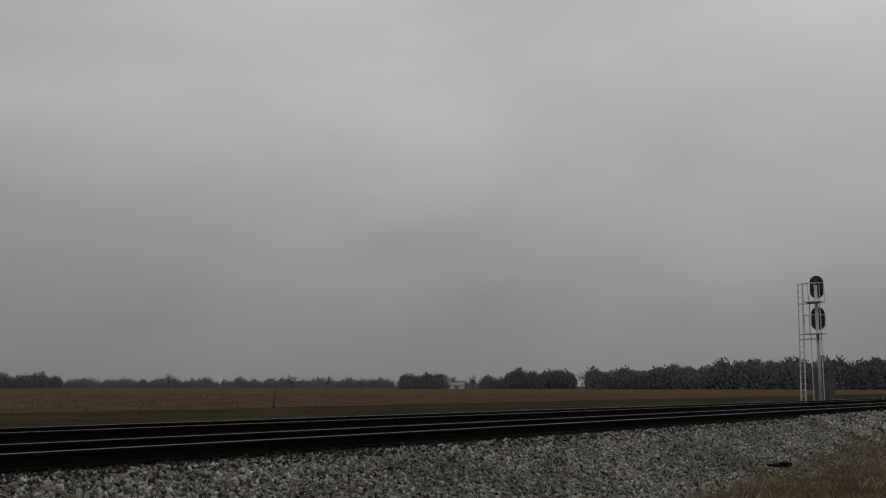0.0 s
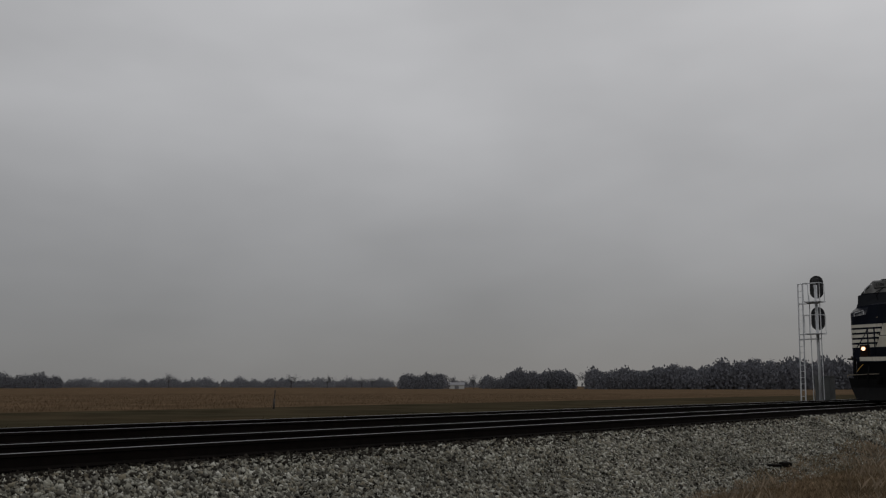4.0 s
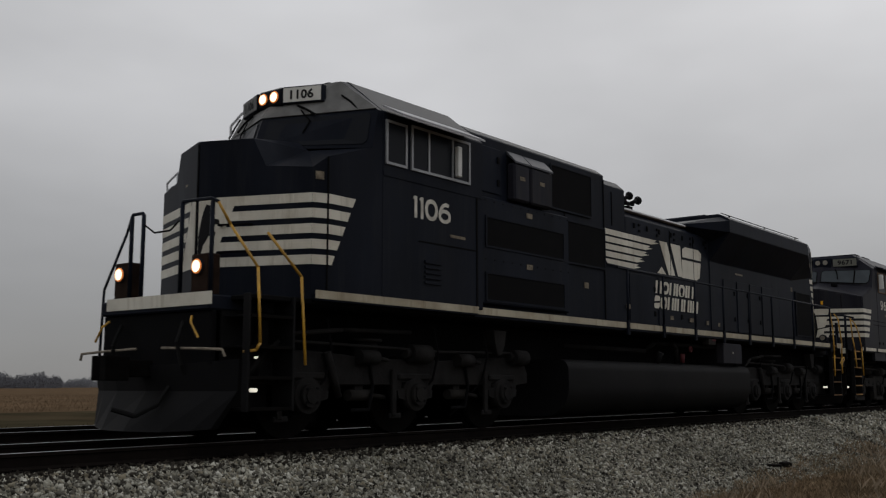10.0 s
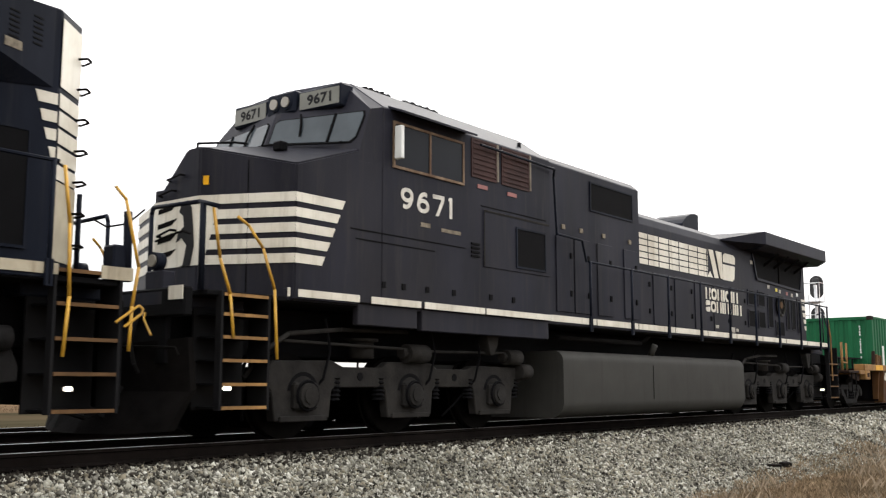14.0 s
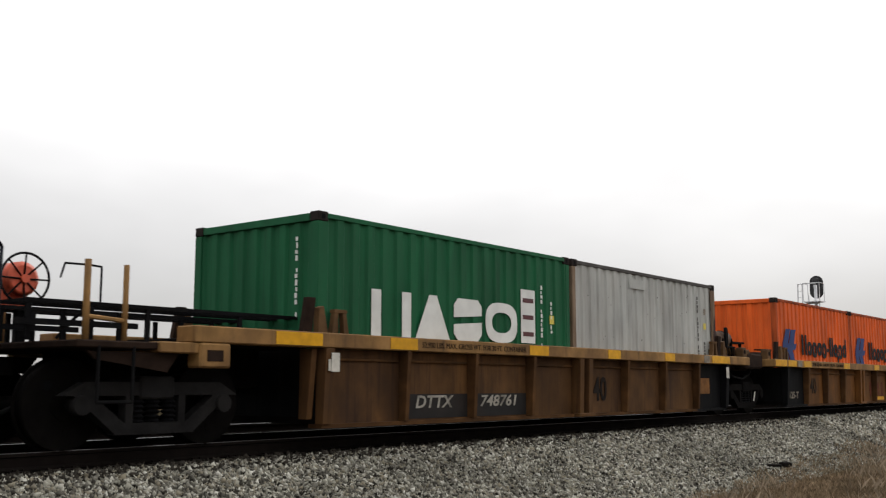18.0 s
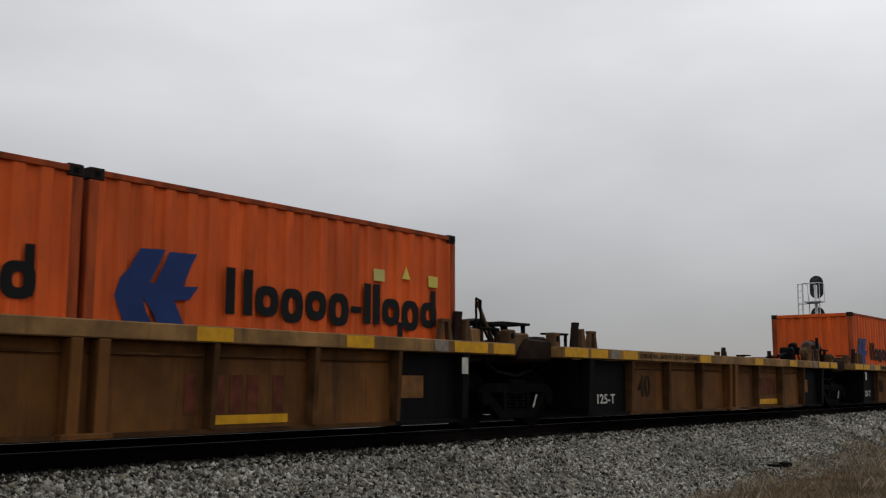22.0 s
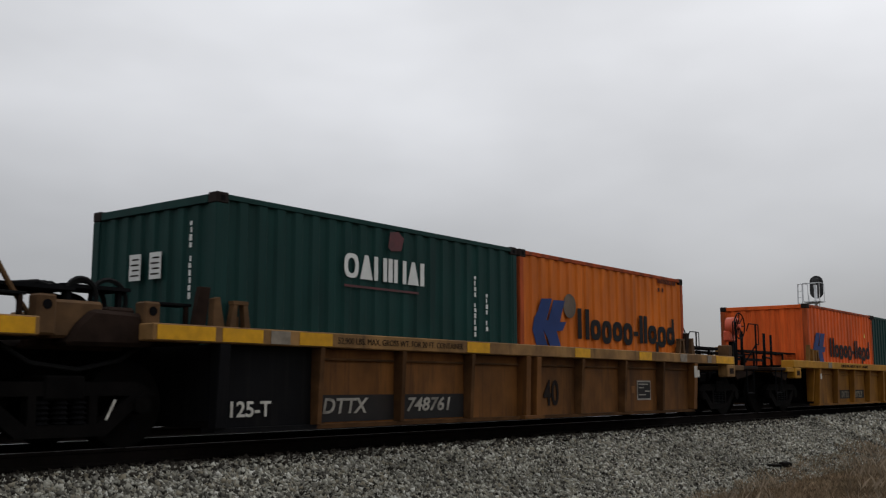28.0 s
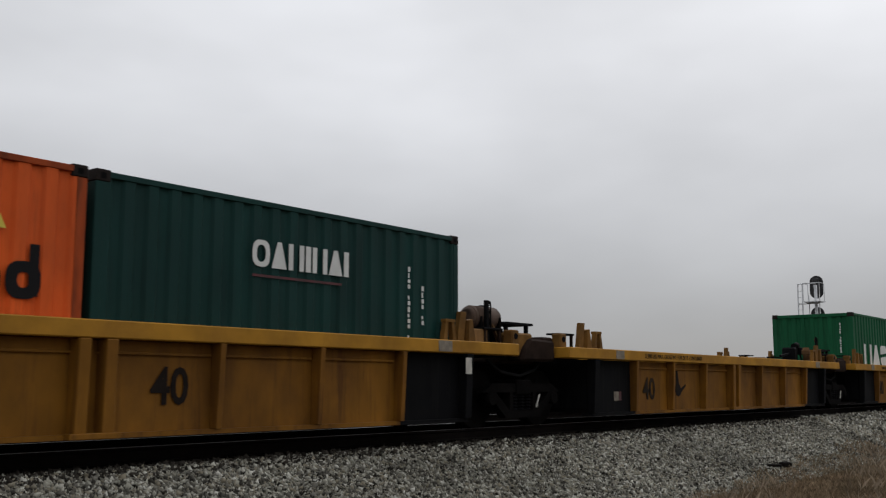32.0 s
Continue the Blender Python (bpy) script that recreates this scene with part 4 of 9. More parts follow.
def nose_markings(loco, z0, z1, end_top, end_bot):
    """Five cream stripes round cheeks and cab side; the front carries a streaked cream panel with a dark shape."""
    n = 5
    hgt = (z1 - z0) / (n + (n - 1) * 0.62)
    xf, hf, xs, hs = -16.785, 0.415, -16.245, 1.546
    for s in (-1, 1):
        nrm = (-abs(hs - hf), s * (xs - xf))
        corner = lambda u: (lerp(xf, xs, u), s * lerp(hf, hs, u))
        part("emblem_panel", cheek_wedge(corner(0.0), corner(0.06), corner(0.24), z0, z1, nrm), "white", loco, "cream nose panel")
        for k in range(n):
            zb = z0 + k * hgt * 1.62
            part("stripe", quad_stripe(corner(0.06 + 0.18 * (zb - z0) / (z1 - z0)), (xs, s * hs), zb, zb + hgt, nrm), "white", loco)
            e = lerp(end_bot, end_top, (zb + hgt / 2 - z0) / (z1 - z0))
            dx = (end_top - end_bot) * hgt / (z1 - z0) / 2
            y = s * (hs + 0.002)
            part("stripe", prism(bmesh.new(), [(xs + 0.003, zb), (e - dx, zb), (e + dx, zb + hgt), (xs + 0.003, zb + hgt)], "y", y, y - s * 0.003), "white", loco)
    pn = part("emblem_panel", B(xf - 0.004, xf - 0.001, -hf, hf, z0, z1), "white", loco, "cream front panel with a dark rearing shape")
    for k in range(4):
        zb = z0 + 0.12 + 0.19 * k
        part("panel_streak", prism(bmesh.new(), [(0.36, zb), (0.36, zb + 0.06), (-0.02, zb + 0.11), (0.10, zb + 0.03)], "x", xf - 0.008, xf - 0.0045), "truck", pn)
    h = z1 - z0
    shape = ((-0.10, 0.0), (-0.16, 0.02), (-0.22, 0.30), (-0.12, 0.42), (-0.02, 0.36), (-0.06, 0.50), (-0.16, 0.58), (-0.14, 0.74), (-0.06, 0.80), (-0.10, 0.90), (-0.22, 0.96), (-0.30, 0.84), (-0.34, 0.56), (-0.36, 0.28), (-0.30, 0.0))
    part("emblem", prism(bmesh.new(), [(p[0], z0 + p[1] * h) for p in shape], "x", xf - 0.012, xf - 0.0085), "ink", pn, "plain dark emblem shape")
    part("nose_seam", quad_stripe((-16.512, -0.985), (-16.506, -1.0), 1.85, 3.46, (-1.13, -0.54)), "dark", loco)
    for z, w in ((3.16, 0.30), (3.34, 0.14)):
        part("grab_iron", pipe(bmesh.new(), [(xf, w, z - 0.05), (xf - 0.06, w, z - 0.04), (xf - 0.06, w - 0.26, z + 0.0), (xf, w - 0.27, z + 0.0)], 0.014), "dark", loco)
    part("grab_iron", pipe(bmesh.new(), [(xf, 0.30, 2.60), (xf - 0.08, 0.28, 2.60), (xf - 0.08, 0.02, 2.66), (xf, 0.0, 2.66)], 0.016), "dark", loco)


def cheek_wedge(a, b, c, z0, z1, n):
    """A plate on an upright face from plan point a to b at the foot and to c at the top, pushed out along n."""
    bm = bmesh.new()
    o = Vector((n[0], n[1], 0)).normalized() * 0.004
    vs = [bm.verts.new(Vector((p[0], p[1], z)) + o * k) for k in (0.2, 1.0) for p, z in ((a, z0), (b, z0), (c, z1), (a, z1))]
    for f in ((0, 1, 2, 3), (4, 5, 6, 7), (0, 1, 5, 4), (1, 2, 6, 5), (2, 3, 7, 6), (3, 0, 4, 7)):
        bm.faces.new([vs[i] for i in f])
    bmesh.ops.recalc_face_normals(bm, faces=bm.faces[:])
    return bm


NOSE = ((-39.60, 0.03, 3.84), (-39.335, 0.72, 3.83), (-39.265, 0.88, 3.47), (-39.03, 1.47, 3.42), (-38.852, 1.55, 3.57))


def shouldered_nose():
    """A blunt vee nose: a high centre and lower shoulders that rise back to the windscreen."""
    bm = bmesh.new()
    v = {}
    for s in (-1, 1):
        for k, (x, y, z) in enumerate(NOSE):
            v["t", k, s] = bm.verts.new((x, s * y, z))
            v["b", k, s] = bm.verts.new((x, s * y, 1.80))
        for k, p in (("S", (-38.06, 1.55, 3.825)), ("R", (-38.40, 0.74, 3.84)), ("Q", (-38.46, 0.60, 3.96))):
            v[k, 0, s] = bm.verts.new((p[0], s * p[1], p[2]))
        w = lambda *ks: bm.faces.new([v[k[0], int(k[1:] or 0), s] for k in ks])
        w("b0", "b3", "t3", "t2", "t1", "t0")
        w("b3", "b4", "t4", "t3")
        w("t2", "t3", "t4", "S", "R")
        w("t1", "t2", "R", "Q")
        w("t0", "t1", "Q")
    for a, b in ((("b", 0), ("t", 0)), (("t", 0), ("Q", 0))):
        bm.faces.new((v[(*a, -1)], v[(*a, 1)], v[(*b, 1)], v[(*b, -1)]))
    bmesh.ops.triangulate(bm, faces=[f for f in bm.faces if len(f.verts) > 4])
    bmesh.ops.recalc_face_normals(bm, faces=bm.faces[:])
    return bm


def cheek_plate(pts, s, lift):
    """A thin plate on one cheek of the vee nose; pts are (y, z)."""
    (xa, ya, _), (xc, yc, _) = NOSE[0], NOSE[3]
    n = Vector((-(yc - ya), s * (xc - xa), 0)).normalized()
    bm = bmesh.new()
    loops = [[bm.verts.new(Vector((xa + (s * y - ya) * (xc - xa) / (yc - ya), y, z)) + n * k) for y, z in pts] for k in (lift - 0.003, lift)]
    bm.faces.new(loops[0]); bm.faces.new(loops[1])
    for k in range(len(pts)):
        m = (k + 1) % len(pts)
        bm.faces.new((loops[0][k], loops[0][m], loops[1][m], loops[1][k]))
    bmesh.ops.recalc_face_normals(bm, faces=bm.faces[:])
    return bm


def shouldered_nose_markings(loco, z0, z1, end_top, end_bot):
    """Five cream stripes round the cheeks that meet in a slanted cream panel with a dark shape."""
    n = 5
    hgt = (z1 - z0) / (n + (n - 1) * 0.62)
    (xa, ya, _), (xc, yc, _), (xs, ys, _) = NOSE[0], NOSE[3], NOSE[4]
    for s in (-1, 1):
        for k in range(n):
            zb = z0 + k * hgt * 1.62
            # the panel's slanted edge on this cheek
            e0 = (0.20 + (zb - z0) * 0.38) if s < 0 else (0.52 - (zb - z0) * 0.38)
            part("stripe", cheek_plate([(s * e0, zb), (s * yc, zb), (s * yc, zb + hgt), (s * e0, zb + hgt)], s, 0.005), "white", loco)
            part("stripe", quad_stripe((xc, s * yc), (xs, s * ys), zb, zb + hgt, (-(ys - yc), s * (xs - xc))), "white", loco)
            e = lerp(end_bot, end_top, (zb + hgt / 2 - z0) / (z1 - z0))
            dx = (end_top - end_bot) * hgt / (z1 - z0) / 2
            bm = bmesh.new()
            y = s * 1.564
            prism(bm, [(xs + 0.003, zb), (e - dx, zb), (e + dx, zb + hgt), (xs + 0.003, zb + hgt)], "y", y, y - s * 0.003)
            part("stripe", bm, "white", loco)
    h = z1 - z0
    part("emblem_panel", cheek_plate([(ya, z0), (0.52, z0), (0.52 - h * 0.38, z1), (ya, z1)], 1, 0.006), "white", loco, "cream nose panel")
    pn = part("emblem_panel", cheek_plate([(-ya, z0), (-0.20, z0), (-0.20 - h * 0.38, z1), (-ya, z1)], -1, 0.006), "white", loco, "cream panel with a dark rearing shape")
    shape = ((-0.035, 2.30), (-0.05, 2.28), (-0.10, 2.50), (-0.17, 2.62), (-0.245, 2.61), (-0.26, 2.66), (-0.20, 2.69), (-0.21, 2.76), (-0.31, 2.76), (-0.30, 2.82), (-0.22, 2.84), (-0.19, 2.90), (-0.23, 2.95), (-0.20, 3.0), (-0.13, 3.02), (-0.09, 2.92), (-0.06, 2.78), (-0.035, 2.62))
    part("emblem", cheek_plate(list(shape), -1, 0.010), "ink", pn, "plain dark emblem shape")
    part("nose_door_seam", B(xa - 0.012, xa - 0.001, -0.012, 0.012, 1.85, 3.80), "dark", loco)
    part("sticker", cheek_plate([(0.39, 3.33), (0.47, 3.33), (0.47, 3.36), (0.39, 3.36)], 1, 0.005), "dim_sticker", loco)


def number_board(loco, x, y0, y1, z0, z1, text, mat, sweep=0.0):
    """A lit number board facing -x; with a sweep its outer end is set back."""
    b = part("number_board", B(x, x + 0.08, y0, y1, z0, z1, 0.012), "black", loco)
    part("board_face", B(x - 0.006, x - 0.001, y0 + 0.02, y1 - 0.02, z0 + 0.02, z1 - 0.02), mat, b)
    # digits face the front (-x), read from -x
    cu = bpy.data.curves.new("board_number", "FONT")
    cu.body, cu.extrude, cu.resolution_u, cu.offset = text, 0.002, 2, 0.03
    tmp = new("board_curve", cu)
    bpy.context.view_layer.update()
    me = bpy.data.meshes.new_from_object(tmp.evaluated_get(bpy.context.evaluated_depsgraph_get()))
    bpy.data.objects.remove(tmp)
    co = np.empty(len(me.vertices) * 3)
    me.vertices.foreach_get("co", co)
    co = co.reshape(-1, 3)
    lo, hi = co.min(0), co.max(0)
    w, h = (y1 - y0) * 0.58, (z1 - z0) * 0.56
    yy = (y0 + y1) / 2 + w / 2 - (co[:, 0] - lo[0]) / (hi[0] - lo[0]) * w
    zz = (z0 + z1) / 2 - h / 2 + (co[:, 1] - lo[1]) / (hi[1] - lo[1]) * h
    me.vertices.foreach_set("co", np.stack([x - 0.008 - co[:, 2] * 0.5 - OFF[0], yy, zz], 1).ravel())
    me.materials.clear()
    me.materials.append(M["ink"])
    me.name = "board_number"
    ob = new("board_number", me)
    ob.parent = b
    if sweep:
        inner = min(abs(y0), abs(y1))
        for o in (b, *b.children):
            for v in o.data.vertices:
                v.co.x += sweep * (abs(v.co.y) - inner)


def front_end(loco, xf, body, lit, dx, edge, posts=((0.52, 2.92), (-0.52, 2.92))):
    """Front or rear platform, pilot plow, coupler, steps, rails and ditch lights; xf is the end beam, facing -x."""
    part("end_platform", B(xf, xf + 1.15, -1.05, 1.05, 1.62, 1.80, 0.02), body, loco)
    for ya, yb in ((-1.10, 0.92),) if lit else ((-1.40, -1.16), (1.16, 1.40)):
        part("end_stripe", B(xf - 0.012, xf - 0.001, ya, yb, 1.68, 1.83), "white", loco, "pale end beam stripe")
    if not lit:
        part("end_beam", B(xf, xf + 0.12, -1.42, 1.42, 1.50, 1.82, 0.02), "dark", loco)
    part("end_sheet", B(xf + 0.05, xf + 0.12, -1.05, 1.05, 1.0, 1.62, 0.01), "dark", loco)
    bm = bmesh.new()
    rows = []
    for f in (-1, -0.82, -0.5, 0.0, 0.5, 0.82, 1):
        bow = 0.24 * (1 - f * f)
        yt, ym, yb = (f * 1.40, f * 1.34, f * 1.12) if lit else (f * 1.30, f * 1.32, f * 1.18)
        zt = (1.00 if lit else 1.22) + 0.06 * f * f
        zb = 0.24 + 0.10 * max(abs(f) - 0.6, 0)
        rows.append([bm.verts.new((xf + 0.16 - bow, yt, zt)), bm.verts.new((xf + 0.20 - bow, ym, 0.70)), bm.verts.new((xf + 0.02 - bow * 1.5, yb, zb)),
                     bm.verts.new((xf + 0.12 - bow, yb, zb)), bm.verts.new((xf + 0.28 - bow, ym, 0.72)), bm.verts.new((xf + 0.22 - bow, yt, zt))])
    for a, b in zip(rows, rows[1:]):
        for i in range(6):
            bm.faces.new((a[i], b[i], b[(i + 1) % 6], a[(i + 1) % 6]))
    bm.faces.new(rows[0]); bm.faces.new(rows[-1][::-1])
    bmesh.ops.recalc_face_normals(bm, faces=bm.faces[:])
    part("snow_plow", bm, "tank" if lit else "truck", loco, "scuffed dark steel pilot plow")
    coupler(loco, xf - 0.02, -1)
    for s in (-1, 1):
        steps(loco, xf + 0.10 + dx, xf + 0.82 + dx, s, body, edge, (0.49, 0.84, 1.19, 1.54) if lit else (0.51, 0.765, 1.025, 1.28, 1.53, 1.75), 1.5 if s < 0 else 1.22, 2 if lit else 1)
        part("grab_bar", pipe(bmesh.new(), [(xf - 0.04, s * 0.80, 1.55), (xf - 0.10, s * 0.86, 1.48), (xf - 0.10, s * 1.0, 1.30)], 0.014), "yellow", loco)
        d = xf + dx
        if lit and s > 0:
            step_rails(loco, [[(xf + 0.1, 0.62, 2.87), (xf + 0.1, 0.73, 2.64), (xf + 0.1, 1.16, 1.97), (xf + 0.1, 1.20, 1.08)]], "black")
        else:
            step_rails(loco, [[(d + 0.01, s * 1.03, 2.88), (d + 0.16, s * 1.08, 2.62), (d + 0.24, s * 1.48, 2.10), (d + 0.26, s * 1.52, 1.24), (d + 0.22, s * 1.5, 1.16), (d + 0.1, s * 1.42, 1.14)] if lit else
                              [(-17.43, s * 1.50, 2.70), (-17.32, s * 1.50, 2.15), (-17.17, s * 1.51, 1.76), (-17.12, s * 1.52, 1.28)],
                              [(d + 0.55, s * 1.28, 2.56), (d + 0.92, s * 1.48, 2.05), (d + 0.97, s * 1.52, 1.0)] if lit else
                              [(-17.02, s * 1.42, 2.66), (-16.88, s * 1.46, 2.56), (-16.70, s * 1.50, 2.32), (-16.53, s * 1.52, 1.86), (-16.47, s * 1.52, 1.06)]])
        lamp(loco, xf + 0.06, s * 0.76 + (0.02 if lit else 0), 2.14, 0.070, "lamp" if lit else "lens", "ditch_light")
        # brown on the lit locomotive's bracket is the lamp's glare put into colour
        part("lamp_bracket", B(xf + 0.08, xf + 0.26, s * 0.60, s * 0.92, 1.80, 2.29 if lit else 2.03, 0.015), "draft" if lit else body, loco)
        part("cut_lever", pipe(bmesh.new(), [(xf - 0.03, s * 0.25, 1.2), (xf - 0.05, s * 0.9, 1.18), (xf - 0.05, s * 1.36, 1.16), (xf - 0.04, s * 1.40, 1.08)], 0.016), "tape_grey" if lit else "truck", loco)
        part("mu_hose", pipe(bmesh.new(), [(xf, s * 0.6, 1.5), (xf - 0.1, s * 0.62, 1.25), (xf - 0.06, s * 0.66, 1.0), (xf, s * 0.66, 0.9)], 0.025), "hose", loco)
    for y, z in posts:
        part("end_post", rod(bmesh.new(), (xf + 0.1, y, 1.8), (xf + 0.1, y, z), 0.027, 8), body, loco)
    ya, yb = (0.38, -0.38) if lit else (0.52, -0.52)
    part("end_chain", pipe(bmesh.new(), [(xf + 0.1, yb, 2.75), (xf + 0.1, yb * 0.4, 2.62), (xf + 0.1, ya * 0.4, 2.62), (xf + 0.1, ya, 2.75)], 0.012), "truck", loco)


def rear_end(loco, xr, body, dark_rails):
    part("end_platform", B(xr - 1.0, xr, -1.05, 1.05, 1.62, 1.80, 0.02), body, loco)
    part("end_sheet", B(xr - 0.08, xr - 0.02, -1.3, 1.3, 0.55, 1.62, 0.01), "dark", loco)
    coupler(loco, xr + 0.02, 1)
    for s in (-1, 1):
        steps(loco, xr - 0.93, xr - 0.18, s, body, "bracket", (0.44, 0.74, 1.04, 1.34) if dark_rails else (0.51, 0.86, 1.19, 1.52, 1.84))
        if not dark_rails:
            part("sill_stripe", B(-18.78, -18.42, min(s * 1.49, s * 1.505), max(s * 1.49, s * 1.505), 1.80, 1.93), "sill_cream", loco, "cream white sill stripe")
            part("end_box", B(-18.60, -18.40, min(s * 1.22, s * 1.42), max(s * 1.22, s * 1.42), 1.81, 2.17, 0.02), body, loco)
            part("end_post", rod(bmesh.new(), (-18.42, s * 1.40, 1.8), (-18.44, s * 1.40, 2.52), 0.045, 8), body, loco)
            part("grab_bar", pipe(bmesh.new(), [(-18.60, s * 1.50, 1.38), (-18.36, s * 1.53, 1.56), (-18.31, s * 1.53, 1.53), (-18.32, s * 1.53, 1.48), (-18.50, s * 1.50, 1.34)], 0.014), "yellow", loco)
        step_rails(loco, [[(xr - 0.86, s * 1.47, 2.86), (xr - 0.81, s * 1.52, 2.3), (xr - 0.78, s * 1.52, 1.6), (xr - 0.82, s * 1.52, 1.03)],
                          [(-18.60, s * 1.40, 2.76), (-18.52, s * 1.48, 2.62), (-18.36, s * 1.50, 1.95), (-18.42, s * 1.50, 1.55), (-18.44, s * 1.50, 1.10)]] if not dark_rails else
                   [[(xr - 0.82, s * 1.2, 2.69), (xr - 0.37, s * 1.2, 2.81), (xr - 0.32, s * 1.2, 2.78), (xr + 0.31, s * 1.2, 2.05), (xr + 0.31, s * 1.2, 1.41)], [(xr - 0.36, s * 1.2, 2.80), (xr - 0.36, s * 1.2, 1.8)]], "black" if dark_rails else "yellow")
        if dark_rails:
            part("step_handrail", pipe(bmesh.new(), [(xr - 0.93, s * 1.5, 2.7), (xr - 0.71, s * 1.5, 2.1), (xr - 0.70, s * 1.5, 0.9)], 0.018), "chord", loco, "worn tan bent handrail")
        part("end_post", rod(bmesh.new(), (xr - 0.1, s * 0.52, 1.8), (xr - 0.1, s * 0.52, 2.8), 0.03, 8), body, loco)
        part("mu_hose", pipe(bmesh.new(), [(xr, s * 0.6, 1.5), (xr + 0.1, s * 0.62, 1.25), (xr + 0.06, s * 0.66, 1.0), (xr, s * 0.66, 0.9)], 0.025), "hose", loco)


def brand_shapes(parent, x0, x1, z0, z1, y, signs, mat, stroke=0.26, slant=0.0, low=0.3, name="logo_shape"):
    """A brand's lettering shown as plain shapes of its size and weight: o a ring, q a low ring, i a bar, n a bar pair, v a wedge, s a block, - a dash."""
    size = {"o": 1.0, "q": 1.0, "O": 1.15, "i": 0.45, "n": 1.1, "v": 1.05, "s": 0.95, "-": 0.6}
    unit = (x1 - x0) / sum(size[c] for c in signs)
    h = z1 - z0
    small = 0.68 if "o" in signs else 1.0
    x = x0
    for c in signs:
        u = size[c] * unit
        a, b = x + unit * 0.06, x + u - unit * 0.06
        t = min(stroke * h, (b - a) * 0.40)
        sl = lambda px, pz: (px + slant * (pz - z0), pz)
        put = lambda outline: part(name, plate(bmesh.new(), [sl(*p) for p in outline], y), mat, parent)
        if c in "oqO":
            top = z0 + h * (1.0 if c == "O" else small)
            bot = z0 - (low * h * 0.35 if c == "q" else 0)
            cx, cz = (a + b) / 2, (top + bot) / 2
            lx = cx + slant * (cz - z0)
            part(name, hoop(bmesh.new(), oval(lx, cz, (b - a) / 2, (top - bot) / 2, lean=slant, p=2.8), oval(lx, cz, (b - a) / 2 - t, (top - bot) / 2 - t * 0.9, lean=slant, p=2.4), y), mat, parent)
        elif c == "s":
            r = 0.16 * h
            put([(a, z0 + h * 0.54), (a, z1 - r), (a + r, z1), (b - r, z1), (b, z1 - r), (b, z0 + h * 0.62)])
            put([(a, z0 + h * 0.38), (a, z0 + r), (a + r, z0), (b - r, z0), (b, z0 + r), (b, z0 + h * 0.46)])
        elif c == "v":
            m = (a + b) / 2
            put([(a, z0), (b, z0), (m + t * 0.5, z1), (m - t * 0.5, z1)])
        else:
            t *= 1.15
            for p, q, e, f in {"i": ((a, b, 0, 1),), "n": ((a, a + t, 0, 1), (b - t, b, 0, 1)), "-": ((a, b, 0.24, 0.40),)}[c]:
                put([(p, z0 + e * h), (q, z0 + e * h), (q, z0 + f * h), (p, z0 + f * h)])
        x += u


def hood_mark(parent, x0, x1, z0, z1, y):
    """The railway's mark as plain leaning slabs and a blunt block."""
    def at(u, w):
        return lerp(x0, x1, u), lerp(z0, z1, w)
    for pts in (((-0.02, 1.0), (0.15, 1.0), (0.33, 0.02), (0.18, 0.0)), ((0.24, 1.0), (0.47, 1.0), (0.50, 0.02), (0.40, 0.02)), ((-0.08, 0.0), (0.12, 0.0), (0.02, 0.22)),
                ((0.52, 0.92), (0.60, 1.0), (0.92, 1.0), (1.0, 0.90), (0.98, 0.66), (0.52, 0.66)), ((0.50, 0.58), (0.98, 0.58), (0.94, 0.10), (0.86, 0.0), (0.50, 0.0))):
        part("mark_slab", plate(bmesh.new(), [at(*p) for p in pts], y), "white", parent)


